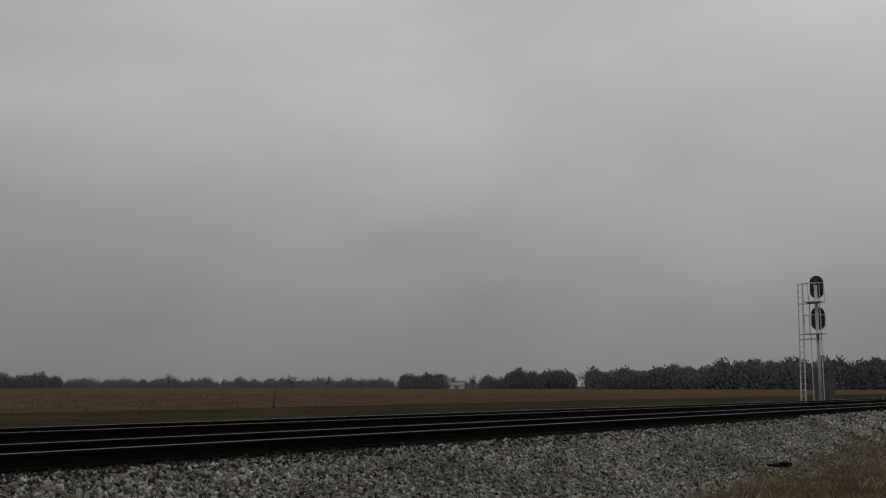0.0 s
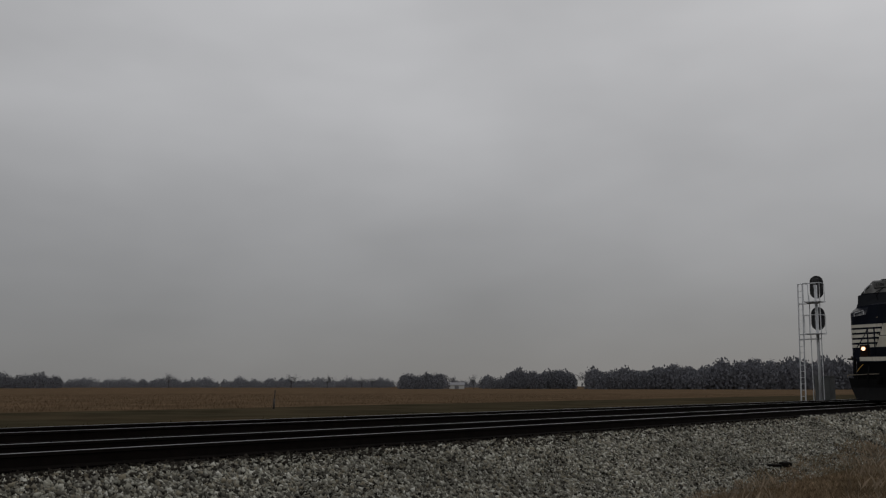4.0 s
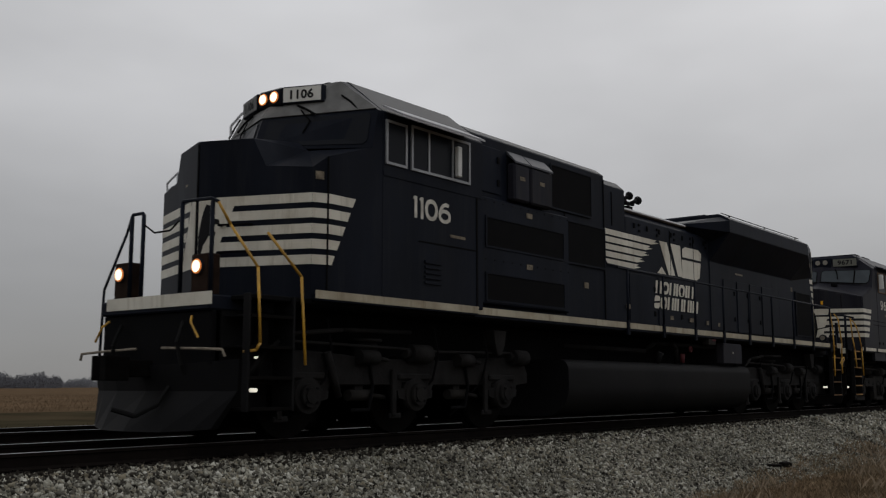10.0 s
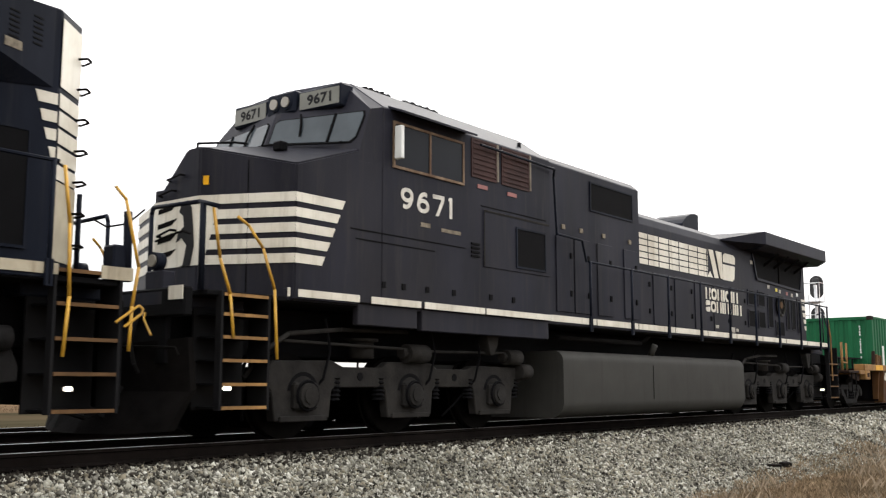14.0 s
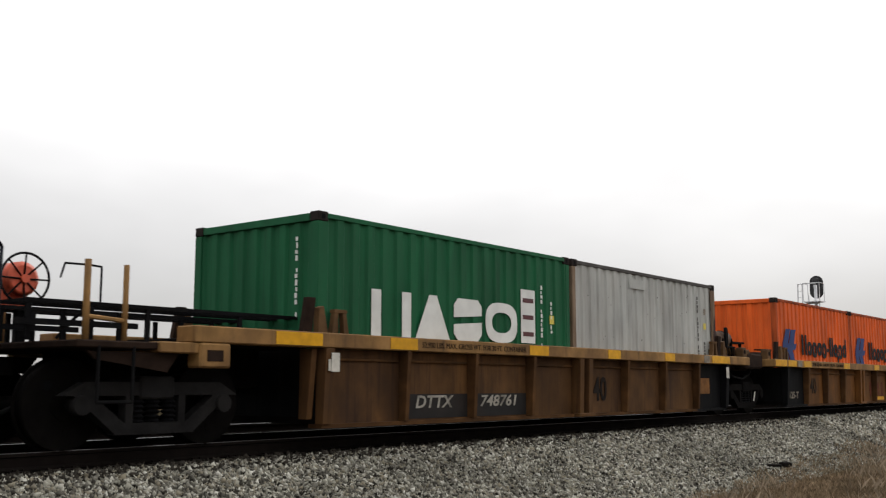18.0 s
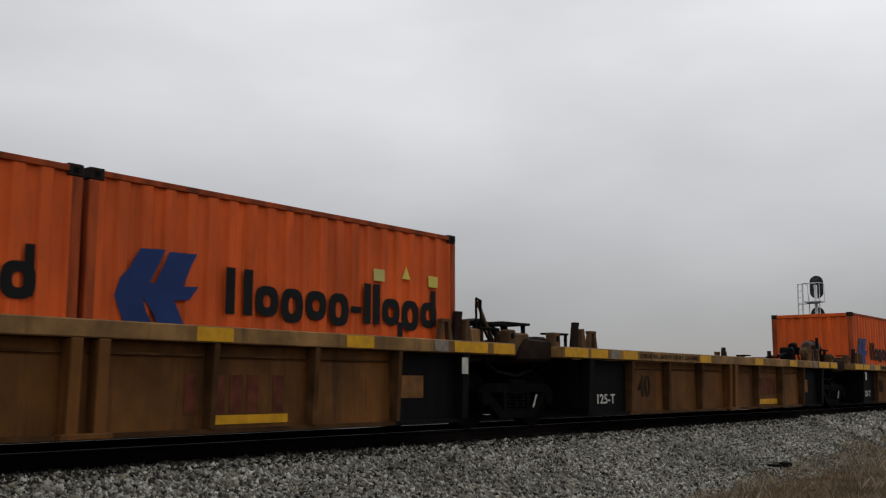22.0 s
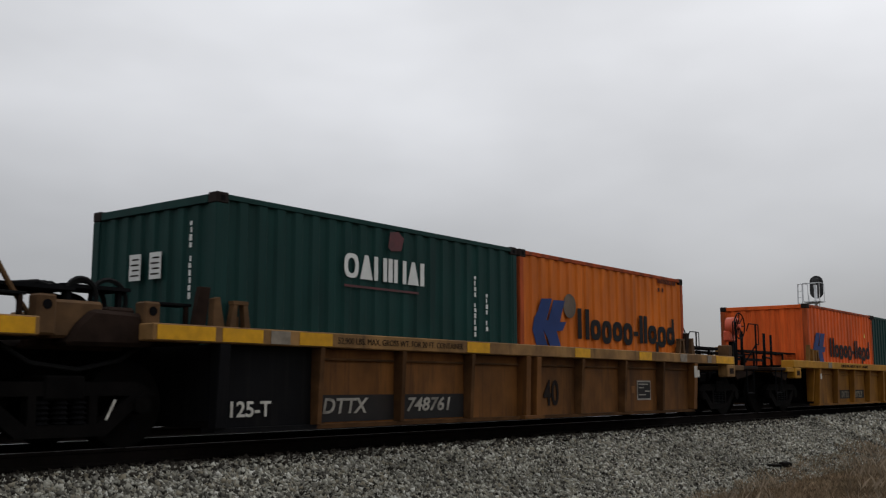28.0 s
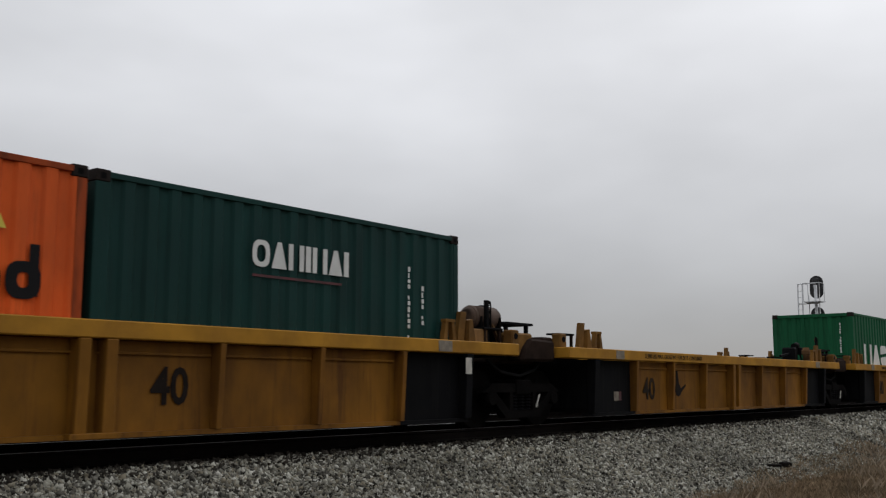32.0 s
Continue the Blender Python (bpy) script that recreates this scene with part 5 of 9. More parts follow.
# ---------------------------------------------------------------- first locomotive
def first_locomotive():
    L = thing("diesel_locomotive", -29.3, "black six-axle diesel freight locomotive with cream nose stripes and lit headlights", "locomotive", "locomotives of the train")
    body = "black"
    segs = [(-35.72, -31.05)] + [(-31.03 + 1.46 * k, -29.6 + 1.46 * k) for k in range(8)]
    segs[-1] = (segs[-1][0], -19.24)
    loco_frame(L, -39.9, -18.5, body, segs, (-33.1, -25.2, 0.26, 1.20), "tank", (-38.8, -36.72, -34.6), (-24.22, -22.12, -20.15), False, "truck_loco")
    for s in (-1, 1):
        part("sill_stripe", B(-39.05, -35.74, min(s * 1.566, s * 1.575), max(s * 1.566, s * 1.575), 1.80, 1.90), "sill_cream", L, "cream white sill stripe")
        part("sill_plate", B(-39.0, -35.74, min(s * 1.40, s * 1.565), max(s * 1.40, s * 1.565), 1.775, 1.858, 0.006), body, L)
    front_end(L, -40.22, body, True, 0.10, "truck", ((0.62, 2.87), (0.38, 2.87), (-0.38, 2.93), (-0.94, 2.90)))
    for rail in ([(-40.12, 0.62, 2.85), (-40.12, 0.60, 2.89), (-40.12, 0.40, 2.89), (-40.12, 0.38, 2.85)], [(-40.12, -0.38, 2.91), (-40.12, -0.40, 2.95), (-40.12, -0.92, 2.93), (-40.11, -1.03, 2.88)]):
        part("end_rail", pipe(bmesh.new(), rail, 0.022), "black", L)
    rear_end(L, -18.35, body, False)
    # nose and cab
    part("nose", shouldered_nose(), body, L)
    shouldered_nose_markings(L, 2.22, 3.10, -38.36, -38.78)
    part("nose_hatch_sticker", quad_stripe((-39.0, -1.487), (-38.9, -1.53), 3.27, 3.37, (-0.09, -0.18)), "dim_sticker", L)
    for z in (2.40, 2.74):
        part("grab_iron", pipe(bmesh.new(), [(-39.60 + (abs(y) - 0.03) * 0.396 - o, y, z) for y, o in ((-0.34, 0.0), (-0.34, 0.07), (-0.72, 0.07), (-0.72, 0.0))], 0.014), "dark", L)
    part("nose_rail", pipe(bmesh.new(), [(-39.06, 1.36, 3.43), (-39.07, 1.36, 3.55), (-39.17, 1.0, 3.64), (-39.18, 0.98, 3.48)], 0.014), "galv", L)
    # cab: walls with chamfered roof, vee windscreen and pale brow
    prof = [(-1.56, 1.86), (-1.56, 4.36), (-0.9, 4.89), (0.9, 4.89), (1.38, 4.40), (1.56, 4.0), (1.56, 1.86)]
    part("cab_body", prism(bmesh.new(), prof, "x", -37.85, -35.6, 0.015), body, L)
    bm = bmesh.new()
    keel = {k: bm.verts.new(p) for k, p in (("w", (-38.72, 0, 3.90)), ("c", (-38.56, 0, 4.35)), ("t", (-38.22, 0, 4.84)), ("r", (-37.849, 0, 4.875)))}
    for s in (-1, 1):
        v = {k: bm.verts.new((p[0], s * p[1], p[2])) for k, p in (("w", (-38.05, 1.556, 3.83)), ("c", (-37.95, 1.556, 4.36)), ("t", (-37.97, 0.9, 4.86)), ("r", (-37.849, 0.9, 4.875)), ("e", (-37.849, 1.556, 4.36)),
                                                              ("a", (-37.849, 1.556, 1.86)), ("b", (-38.85, 1.556, 1.86)), ("d", (-38.85, 1.556, 3.57)))}
        if s > 0:
            for k in "ce":
                v[k].co.y = 1.38
        bm.faces.new((keel["w"], v["w"], v["c"], keel["c"]))
        bm.faces.new((keel["c"], v["c"], v["t"], keel["t"]))
        bm.faces.new((keel["t"], v["t"], v["r"], keel["r"]))
        bm.faces.new((v["c"], v["e"], v["r"], v["t"]))
        bm.faces.new((v["b"], v["a"], v["e"], v["c"], v["w"], v["d"]))
    bmesh.ops.recalc_face_normals(bm, faces=bm.faces[:])
    part("cab_front", bm, body, L)
    for s in (-1, 1):
        n = Vector((-0.90, s * 0.41, 0.20)).normalized()
        def on_screen(u, f, k):
            lo_ = Vector((-38.72, 0, 3.90)).lerp(Vector((-38.05, s * 1.556, 3.83)), u)
            hi_ = Vector((-38.56, 0, 4.35)).lerp(Vector((-37.95, s * 1.556, 4.36)), u)
            return lo_.lerp(hi_, f) + n * k
        bm = bmesh.new()
        loops = [[bm.verts.new(on_screen(u, f, k)) for u, f in ((0.07, 0.10), (0.92, 0.10), (0.95, 0.20), (0.95, 0.86), (0.92, 0.93), (0.07, 0.93))] for k in (0.002, 0.012)]
        bm.faces.new(loops[0]); bm.faces.new(loops[1])
        for k in range(6):
            bm.faces.new((loops[0][k], loops[0][(k + 1) % 6], loops[1][(k + 1) % 6], loops[1][k]))
        bmesh.ops.recalc_face_normals(bm, faces=bm.faces[:])
        part("windscreen", bm, "glass", L, "dark cab windscreen pane")
        part("wiper", pipe(bmesh.new(), [on_screen(0.34, 1.15, 0.03), on_screen(0.44, 0.80, 0.03), on_screen(0.40, 0.45, 0.03)], 0.011), "dark", L)
        # pale brow panel on the front of the roof
        bm = bmesh.new()
        n2 = Vector((-0.86, s * 0.38, 0.35)).normalized()
        q = [Vector((-38.56, 0, 4.36)), Vector((-37.955, 1.37 if s > 0 else -1.545, 4.375)), Vector((-37.975, s * 0.9, 4.85)), Vector((-38.22, 0, 4.83))]
        loops = [[bm.verts.new(p + n2 * k) for p in q] for k in (0.002, 0.016)]
        bm.faces.new(loops[0]); bm.faces.new(loops[1])
        for k in range(4):
            bm.faces.new((loops[0][k], loops[0][(k + 1) % 4], loops[1][(k + 1) % 4], loops[1][k]))
        bmesh.ops.recalc_face_normals(bm, faces=bm.faces[:])
        part("brow_panel", bm, "brow", L, "weathered pale roof brow")
        part("wiper_arm", pipe(bmesh.new(), [Vector((-38.34, s * 0.45, 4.52)), Vector((-38.34, s * 0.62, 4.44)), Vector((-38.32, s * 0.78, 4.34))], 0.016), "dark", L)
        part("wiper_arm", pipe(bmesh.new(), [Vector((-38.08, s * 1.02, 4.62)), Vector((-38.06, s * 1.16, 4.52)), Vector((-38.05, s * 1.3, 4.38))], 0.014), "dark", L)
    number_board(L, -38.44, -0.80, -0.25, 4.55, 4.79, "1106", "board", 0.40)
    number_board(L, -38.44, 0.25, 0.80, 4.55, 4.79, "1106", "brow", 0.40)
    part("headlight_box", B(-38.44, -38.15, -0.24, 0.24, 4.54, 4.80, 0.03), "black", L)
    for y in (-0.11, 0.11):
        lamp(L, -38.45, y, 4.67, 0.066, "lamp")
    part("roof_rail", pipe(bmesh.new(), [(-38.10, 1.20, 4.40), (-38.12, 1.18, 4.54), (-38.06, 1.0, 4.72), (-38.02, 0.92, 4.72)], 0.02), "galv", L)
    for s in (-1, 1):
        bm = bmesh.new()
        prism(bm, [(s * 1.50, 4.44), (s * 1.86, 4.26), (s * 1.86, 4.29), (s * 1.50, 4.47)], "x", -37.8, -35.95)
        if s < 0:
            part("window_visor", bm, "chord_dim", L, "pale sun visor above the cab window")
        y = s * 1.56
        if s < 0:
            side_window(L, -37.8, -37.37, 3.66, 4.26, y)
            side_window(L, -37.28, -35.94, 3.66, 4.29, y, mullions=(-36.90, -36.36))
            part("wind_deflector", B(-36.33, -36.24, y - 0.10, y - 0.03, 3.72, 4.16, 0.01), "logo_white", L)
        else:
            bm = B(-37.6, -35.9, y, y + 0.02, 3.45, 3.98)
            part("pane", bm, "glass", L)
        part("cab_rib", B(-37.84, -35.62, y - 0.012 if s < 0 else y, y if s < 0 else y + 0.012, 3.50, 3.55), body, L)
    road_digits("1106", -37.24, 3.02, 0.30, 0.85, -1.562, L, stroke=0.185, gap=0.06)
    for k in range(5):
        part("louvre", B(-36.98, -36.62, -1.585, -1.561, 2.14 + 0.07 * k, 2.18 + 0.07 * k), body, L)
    part("lettering_bar", B(-36.4, -36.05, -1.565, -1.561, 2.84, 2.88), "dim_sticker", L)
    part("cab_seam", B(-38.86, -38.84, -1.566, -1.553, 1.9, 3.56), "dark", L)
    part("cab_seam", B(-35.78, -35.74, -1.568, -1.561, 1.9, 3.5), "dark", L)
    part("cab_seam", B(-37.1, -35.8, -1.566, -1.561, 2.70, 2.72), "dark", L)
    # equipment cabinets behind the cab
    part("cabinet_body", prism(bmesh.new(), [(-1.28, 1.80), (-1.28, 4.59), (-1.10, 4.72), (1.10, 4.72), (1.28, 4.59), (1.28, 1.80)], "x", -35.59, -31.42, 0.015), body, L)
    part("hood_riser", prism(bmesh.new(), [(-0.98, 1.80), (-0.98, 4.56), (-0.80, 4.72), (0.80, 4.72), (0.98, 4.56), (0.98, 1.80)], "x", -31.419, -30.051, 0.012), body, L)
    for s in (-1,):
        y = -1.282
        part("cabinet_panel", B(-35.4, -32.86, y - 0.10, y, 1.98, 3.62, 0.02), body, L)
        grille(L, -35.3, -33.02, 2.84, 3.33, y - 0.101, 0)
        grille(L, -35.3, -33.02, 2.02, 2.47, y - 0.101, 0)
        part("sticker", B(-34.17, -34.0, y - 0.108, y - 0.102, 3.43, 3.51), "dim_sticker", L)
        part("sticker", B(-34.17, -34.0, y - 0.108, y - 0.102, 2.6, 2.68), "dim_sticker", L)
        for a, b in ((-34.57, -34.13), (-34.09, -33.45)):
            part("filter_box", B(a, b, y - 0.16, y, 3.66, 4.27, 0.03), "black2", L)
            part("box_sticker", B((a + b) / 2 - 0.07, (a + b) / 2 + 0.07, y - 0.166, y - 0.161, 4.0, 4.06), "dim_sticker", L)
            part("box_lid", prism(bmesh.new(), [(y - 0.175, 4.26), (y - 0.175, 4.29), (y - 0.0, 4.47), (y - 0.0, 4.42)], "x", a, b), "lid_grey", L, "slate grey slanted filter box lid")
        grille(L, -33.30, -31.92, 3.72, 4.50, y - 0.02, 0)
        grille(L, -32.8, -31.46, 2.84, 3.6, y - 0.02, 0)
        part("cabinet_seam", B(-30.6, -30.57, -0.990, -0.979, 3.8, 4.45), "dark", L)
        part("sticker", B(-32.2, -32.06, y - 0.012, y - 0.004, 2.46, 2.56), "dim_sticker", L)
        part("drain_pipe", pipe(bmesh.new(), [(-30.99, -1.02, 4.0), (-30.98, -1.02, 3.12), (-30.90, -1.03, 3.03), (-30.0, -1.03, 3.015), (-28.13, -1.03, 3.01)], 0.018), "black", L)
    for k, x in enumerate((-35.0, -33.9, -33.1, -32.2, -31.2)):
        part("roof_box", B(x, x + 0.6, -0.7, 0.7, 4.70, 4.78 + 0.03 * (k % 2), 0.015), body, L)
    part("cab_roof_unit", B(-36.9, -35.65, -0.75, 0.75, 4.88, 4.96, 0.03), body, L)
    part("antenna_strip", B(-37.9, -37.2, -0.6, 0.6, 4.88, 4.93, 0.01), "dark", L)
    for x0, x1, z0, z1 in ((-35.35, -34.75, 3.72, 4.44), (-31.36, -31.02, 2.0, 3.7)):
        hood_door(L, x0, x1, z0, z1, -1.283 if x1 < -31.42 else -0.981, body)
    for x in (-35.52, -32.84, -31.46):
        part("cabinet_seam", B(x, x + 0.025, -1.292, -1.283, 1.95, 4.5), "dark", L)
    for k in range(11):
        part("bolt", rod(bmesh.new(), (-35.3 + 0.24 * k, -1.383, 3.56), (-35.3 + 0.24 * k, -1.39, 3.56), 0.012, 6), "dark", L)
        part("bolt", rod(bmesh.new(), (-35.3 + 0.24 * k, -1.383, 2.66), (-35.3 + 0.24 * k, -1.39, 2.66), 0.012, 6), "dark", L)
    # long hood
    part("long_hood", prism(bmesh.new(), [(-0.98, 1.80), (-0.98, 4.06), (-0.78, 4.23), (0.78, 4.23), (0.98, 4.06), (0.98, 1.80)], "x", -30.05, -20.85, 0.012), body, L)
    # pale strip painted in as the sky's sheen on the hood top
    part("hood_light_strip", B(-30.0, -26.4, -0.92, -0.55, 4.205, 4.245, 0.008), "galv", L)
    for k in range(8):
        x = -29.95 + 1.25 * k
        if x < -27.5:
            hood_door(L, x, x + 1.15, 1.95, 2.95, -0.982, body)
    for k in range(5):
        for z in (3.80, 3.92):
            part("grab_bolt", B(-29.5 + 0.8 * k, -29.44 + 0.8 * k, -1.0, -0.985, z, z + 0.05), "dark", L)
    # cream stripes and mark on the hood side
    for k in range(5):
        z0 = 3.04 + 0.143 * k
        e1 = (-29.54, -29.36, -29.17, -29.0, -28.72)[k]
        e0 = e1 - 0.22
        st = bmesh.new()
        yy = -0.985
        plate(st, [(-31.33 + 0.033 * k, z0), (e0, z0), (e1 + 0.1, z0 + 0.055), (e0 + 0.1, z0 + 0.06), (e1, z0 + 0.103), (-31.30 + 0.033 * k, z0 + 0.103)], yy)
        part("stripe", st, "white", L)
    hood_mark(L, -28.55, -26.52, 3.05, 3.73, -0.986)
    brand_shapes(L, -28.89, -27.04, 2.63, 2.89, -1.004, "nOniOin", "white", slant=0.2, stroke=0.27)
    brand_shapes(L, -28.96, -26.83, 2.32, 2.58, -1.004, "sOninnin", "white", slant=0.2, stroke=0.27)
    for x, z, w in ((-30.12, 2.24, 0.16), (-28.2, 2.12, 0.14), (-27.26, 2.12, 0.19), (-26.38, 2.10, 0.12), (-25.75, 2.09, 0.11)):
        part("sticker", B(x, x + w, -1.008, -1.003, z, z + 0.085), "dim_sticker", L)
    # radiator section with overhanging flares
    part("radiator_body", prism(bmesh.new(), [(-1.0, 2.0), (-1.0, 3.55), (-1.50, 4.16), (-1.50, 4.46), (-1.25, 4.60), (1.25, 4.60), (1.50, 4.46), (1.50, 4.16), (1.0, 3.55), (1.0, 2.0)], "x", -26.1, -20.85, 0.012), body, L)
    for s in (-1, 1):
        bm = bmesh.new()
        vs = [bm.verts.new(p) for p in ((-26.11, s * 0.8, 3.9), (-26.11, s * 1.50, 4.16), (-26.11, s * 1.50, 4.42), (-26.11, s * 1.30, 4.52), (-26.11, 0, 4.52), (-27.4, s * 0.78, 4.235), (-27.4, 0, 4.24))]
        for f in ((0, 1, 5), (1, 2, 5), (2, 3, 5), (3, 4, 6, 5)):
            bm.faces.new([vs[i] for i in f])
        bmesh.ops.recalc_face_normals(bm, faces=bm.faces[:])
        part("flare_fairing", bm, body, L)
        bm = bmesh.new()
        vs = [bm.verts.new(p) for p in ((-20.86, s * 0.985, 3.53), (-20.84, s * 1.50, 4.16), (-20.84, s * 1.50, 4.46), (-19.10, s * 0.985, 4.57), (-19.10, s * 0.985, 3.75))]
        for f in ((0, 1, 4), (1, 3, 4), (1, 2, 3)):
            bm.faces.new([vs[i] for i in f])
        bmesh.ops.recalc_face_normals(bm, faces=bm.faces[:])
        part("flare_end", bm, body, L)
        g = bmesh.new()
        n = Vector((0, s * 0.61, -0.5)).normalized()
        a0, a1 = Vector((-25.9, s * 1.03, 3.60)), Vector((-25.9, s * 1.47, 4.14))
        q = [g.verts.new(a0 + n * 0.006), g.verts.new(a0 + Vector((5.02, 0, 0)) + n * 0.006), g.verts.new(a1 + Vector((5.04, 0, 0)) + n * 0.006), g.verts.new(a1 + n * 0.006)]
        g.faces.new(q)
        # flat sheet on the flare; its near-black carries the intake's shade
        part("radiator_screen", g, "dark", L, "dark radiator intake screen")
    part("radiator_roof", B(-26.0, -19.4, -0.9, 0.9, 4.58, 4.64, 0.02), body, L)
    for s in (-1, 1):
        part("roof_edge_rail", rod(bmesh.new(), (-26.0, s * 1.27, 4.628), (-20.9, s * 1.27, 4.628), 0.011, 6), "truck", L)
        for k in range(3):
            part("rail_clip", B(-25.5 + 2.2 * k, -25.46 + 2.2 * k, min(s * 1.24, s * 1.26), max(s * 1.24, s * 1.26), 4.59, 4.63), "truck", L)
    end_at = lambda u: (lerp(-20.84, -19.10, u), lerp(-1.50, -0.985, u))
    for u in (0.25, 0.41, 0.56, 0.70, 0.87):
        for k in range(6):
            z = lerp(lerp(4.01, 4.13, u), lerp(4.20, 4.42, u), k / 5)
            part("louvre", quad_stripe(end_at(u - 0.035), end_at(u + 0.035), z, z + 0.018, (0.515, -1.74)), "dark", L)
    for u, z in ((0.26, 3.91), (0.70, 3.99)):
        part("sticker", quad_stripe(end_at(u - 0.06), end_at(u + 0.06), z, z + 0.09, (0.515, -1.74)), "dim_sticker", L)
    part("hood_end", prism(bmesh.new(), [(-20.86, -0.972), (-19.02, -0.972), (-18.58, -0.64), (-18.58, 0.64), (-19.02, 0.972), (-20.86, 0.972)], "z", 1.80, 4.60, 0.02), body, L)
    grille(L, -22.25, -21.75, 2.06, 3.34, -0.985, 0)
    grille(L, -20.5, -19.3, 2.08, 3.28, -0.985, 0)
    for x in (-25.4, -24.6, -23.8, -23.0):
        hood_door(L, x, x + 0.7, 2.0, 3.2, -1.002, body)
    part("sticker", B(-24.65, -24.2, -1.008, -1.003, 3.36, 3.40), "tape_grey", L)
    part("sticker", B(-20.85, -20.7, -0.99, -0.984, 3.25, 3.36), "dim_sticker", L)
    # cream plate imitates bright sky glare on the chamfered corner
    part("corner_panel", quad_stripe((-19.01, -0.978), (-18.59, -0.65), 3.78, 4.50, (0.35, -0.32)), "white", L, "cream plate standing in for sky glare on the hood corner")
    for k in range(5):
        z0 = 2.84 + 0.185 * k
        a = -19.02 - 0.055 * k
        part("end_stripe", plate(bmesh.new(), [(a, z0), (-19.03, z0), (-19.03, z0 + 0.115), (a - 0.035, z0 + 0.115)], -0.976), "white", L)
        part("end_stripe", quad_stripe((-19.01, -0.978), (-18.59, -0.65), z0 - 0.02, z0 + 0.13, (0.35, -0.32)), "white", L)
        part("end_stripe", B(-18.578, -18.572, -0.6, 0.6, z0, z0 + 0.115), "white", L)
    # lower part of the painted corner glare, in the duller cream
    part("corner_panel", quad_stripe((-19.01, -0.978), (-18.59, -0.65), 2.0, 2.80, (0.35, -0.32)), "sill_cream", L, "duller cream plate standing in for sky glare lower down")
    for k in range(7):
        z = 2.2 + 0.335 * k
        part("grab_iron", pipe(bmesh.new(), [(-18.66, -0.71, z), (-18.59, -0.78, z + 0.01), (-18.51, -0.72, z), (-18.50, -0.56, z), (-18.58, -0.52, z)], 0.014), "truck", L)
    for x in (-28.1, -26.95):
        part("hood_seam", B(x, x + 0.02, -0.992, -0.984, 1.95, 4.0), "dark", L)
    for k in range(14):
        x = -29.7 + 0.55 * k
        if x < -26.2:
            part("hinge", B(x, x + 0.05, -1.0, -0.984, 3.86, 3.96), "dark", L)
    # horn cluster
    h = part("air_horn", B(-28.72, -28.50, -0.36, -0.24, 4.22, 4.52, 0.01), "dark", L)
    part("horn_manifold", rod(bmesh.new(), (-28.95, -0.3, 4.56), (-28.38, -0.3, 4.60), 0.045, 8), "dark", h)
    for x0, z0, x1, z1, y in ((-28.70, 4.56, -29.06, 4.60, -0.36), (-28.62, 4.66, -28.96, 4.80, -0.26), (-28.56, 4.60, -28.22, 4.70, -0.34), (-28.60, 4.70, -28.34, 4.80, -0.2), (-28.66, 4.52, -28.98, 4.50, -0.16)):
        part("horn_bell", rod(bmesh.new(), (x0, y, z0), (lerp(x0, x1, 0.75), y, lerp(z0, z1, 0.75)), 0.03, 8, 0.045), "dark", h)
        part("horn_bell", rod(bmesh.new(), (lerp(x0, x1, 0.72), y, lerp(z0, z1, 0.72)), (x1, y, z1), 0.045, 10, 0.095), "dark", h)
    handrail(L, -31.4, -19.3, -1.47, [-31.03 + 1.46 * k for k in range(9)])
    handrail(L, -35.2, -19.3, 1.47, [-35.0 + 1.46 * k for k in range(11)])
    bb = part("battery_box", B(-26.62, -25.6, -1.47, -1.30, 1.24, 1.68, 0.015), "black2", L, "dark grey steel battery box")
    part("box_latch", B(-26.14, -26.08, -1.478, -1.471, 1.46, 1.50), "sticker", bb)
    ib = part("isolation_box", B(-27.35, -27.0, -1.46, -1.30, 1.62, 1.75, 0.01), "truck_grey", L)
    part("warning_strip", B(-27.2, -27.0, -1.466, -1.461, 1.70, 1.74), "valve_red", ib)
    part("drain_valve", ring(bmesh.new(), (-28.14, -1.40, 1.50), 0.05, 0.02, "y", 10), "valve_red", L, "dull red valve wheel")
    part("drain_valve", rod(bmesh.new(), (-28.55, -1.40, 1.22), (-28.55, -1.40, 1.40), 0.05, 10), "valve_red", L, "dull red valve body")
    part("filler_pipe", pipe(bmesh.new(), [(-28.75, -1.36, 1.20), (-28.75, -1.36, 1.50), (-28.9, -1.34, 1.58)], 0.05, 8), "truck", L)
    MOVERS.append(L)
    return L


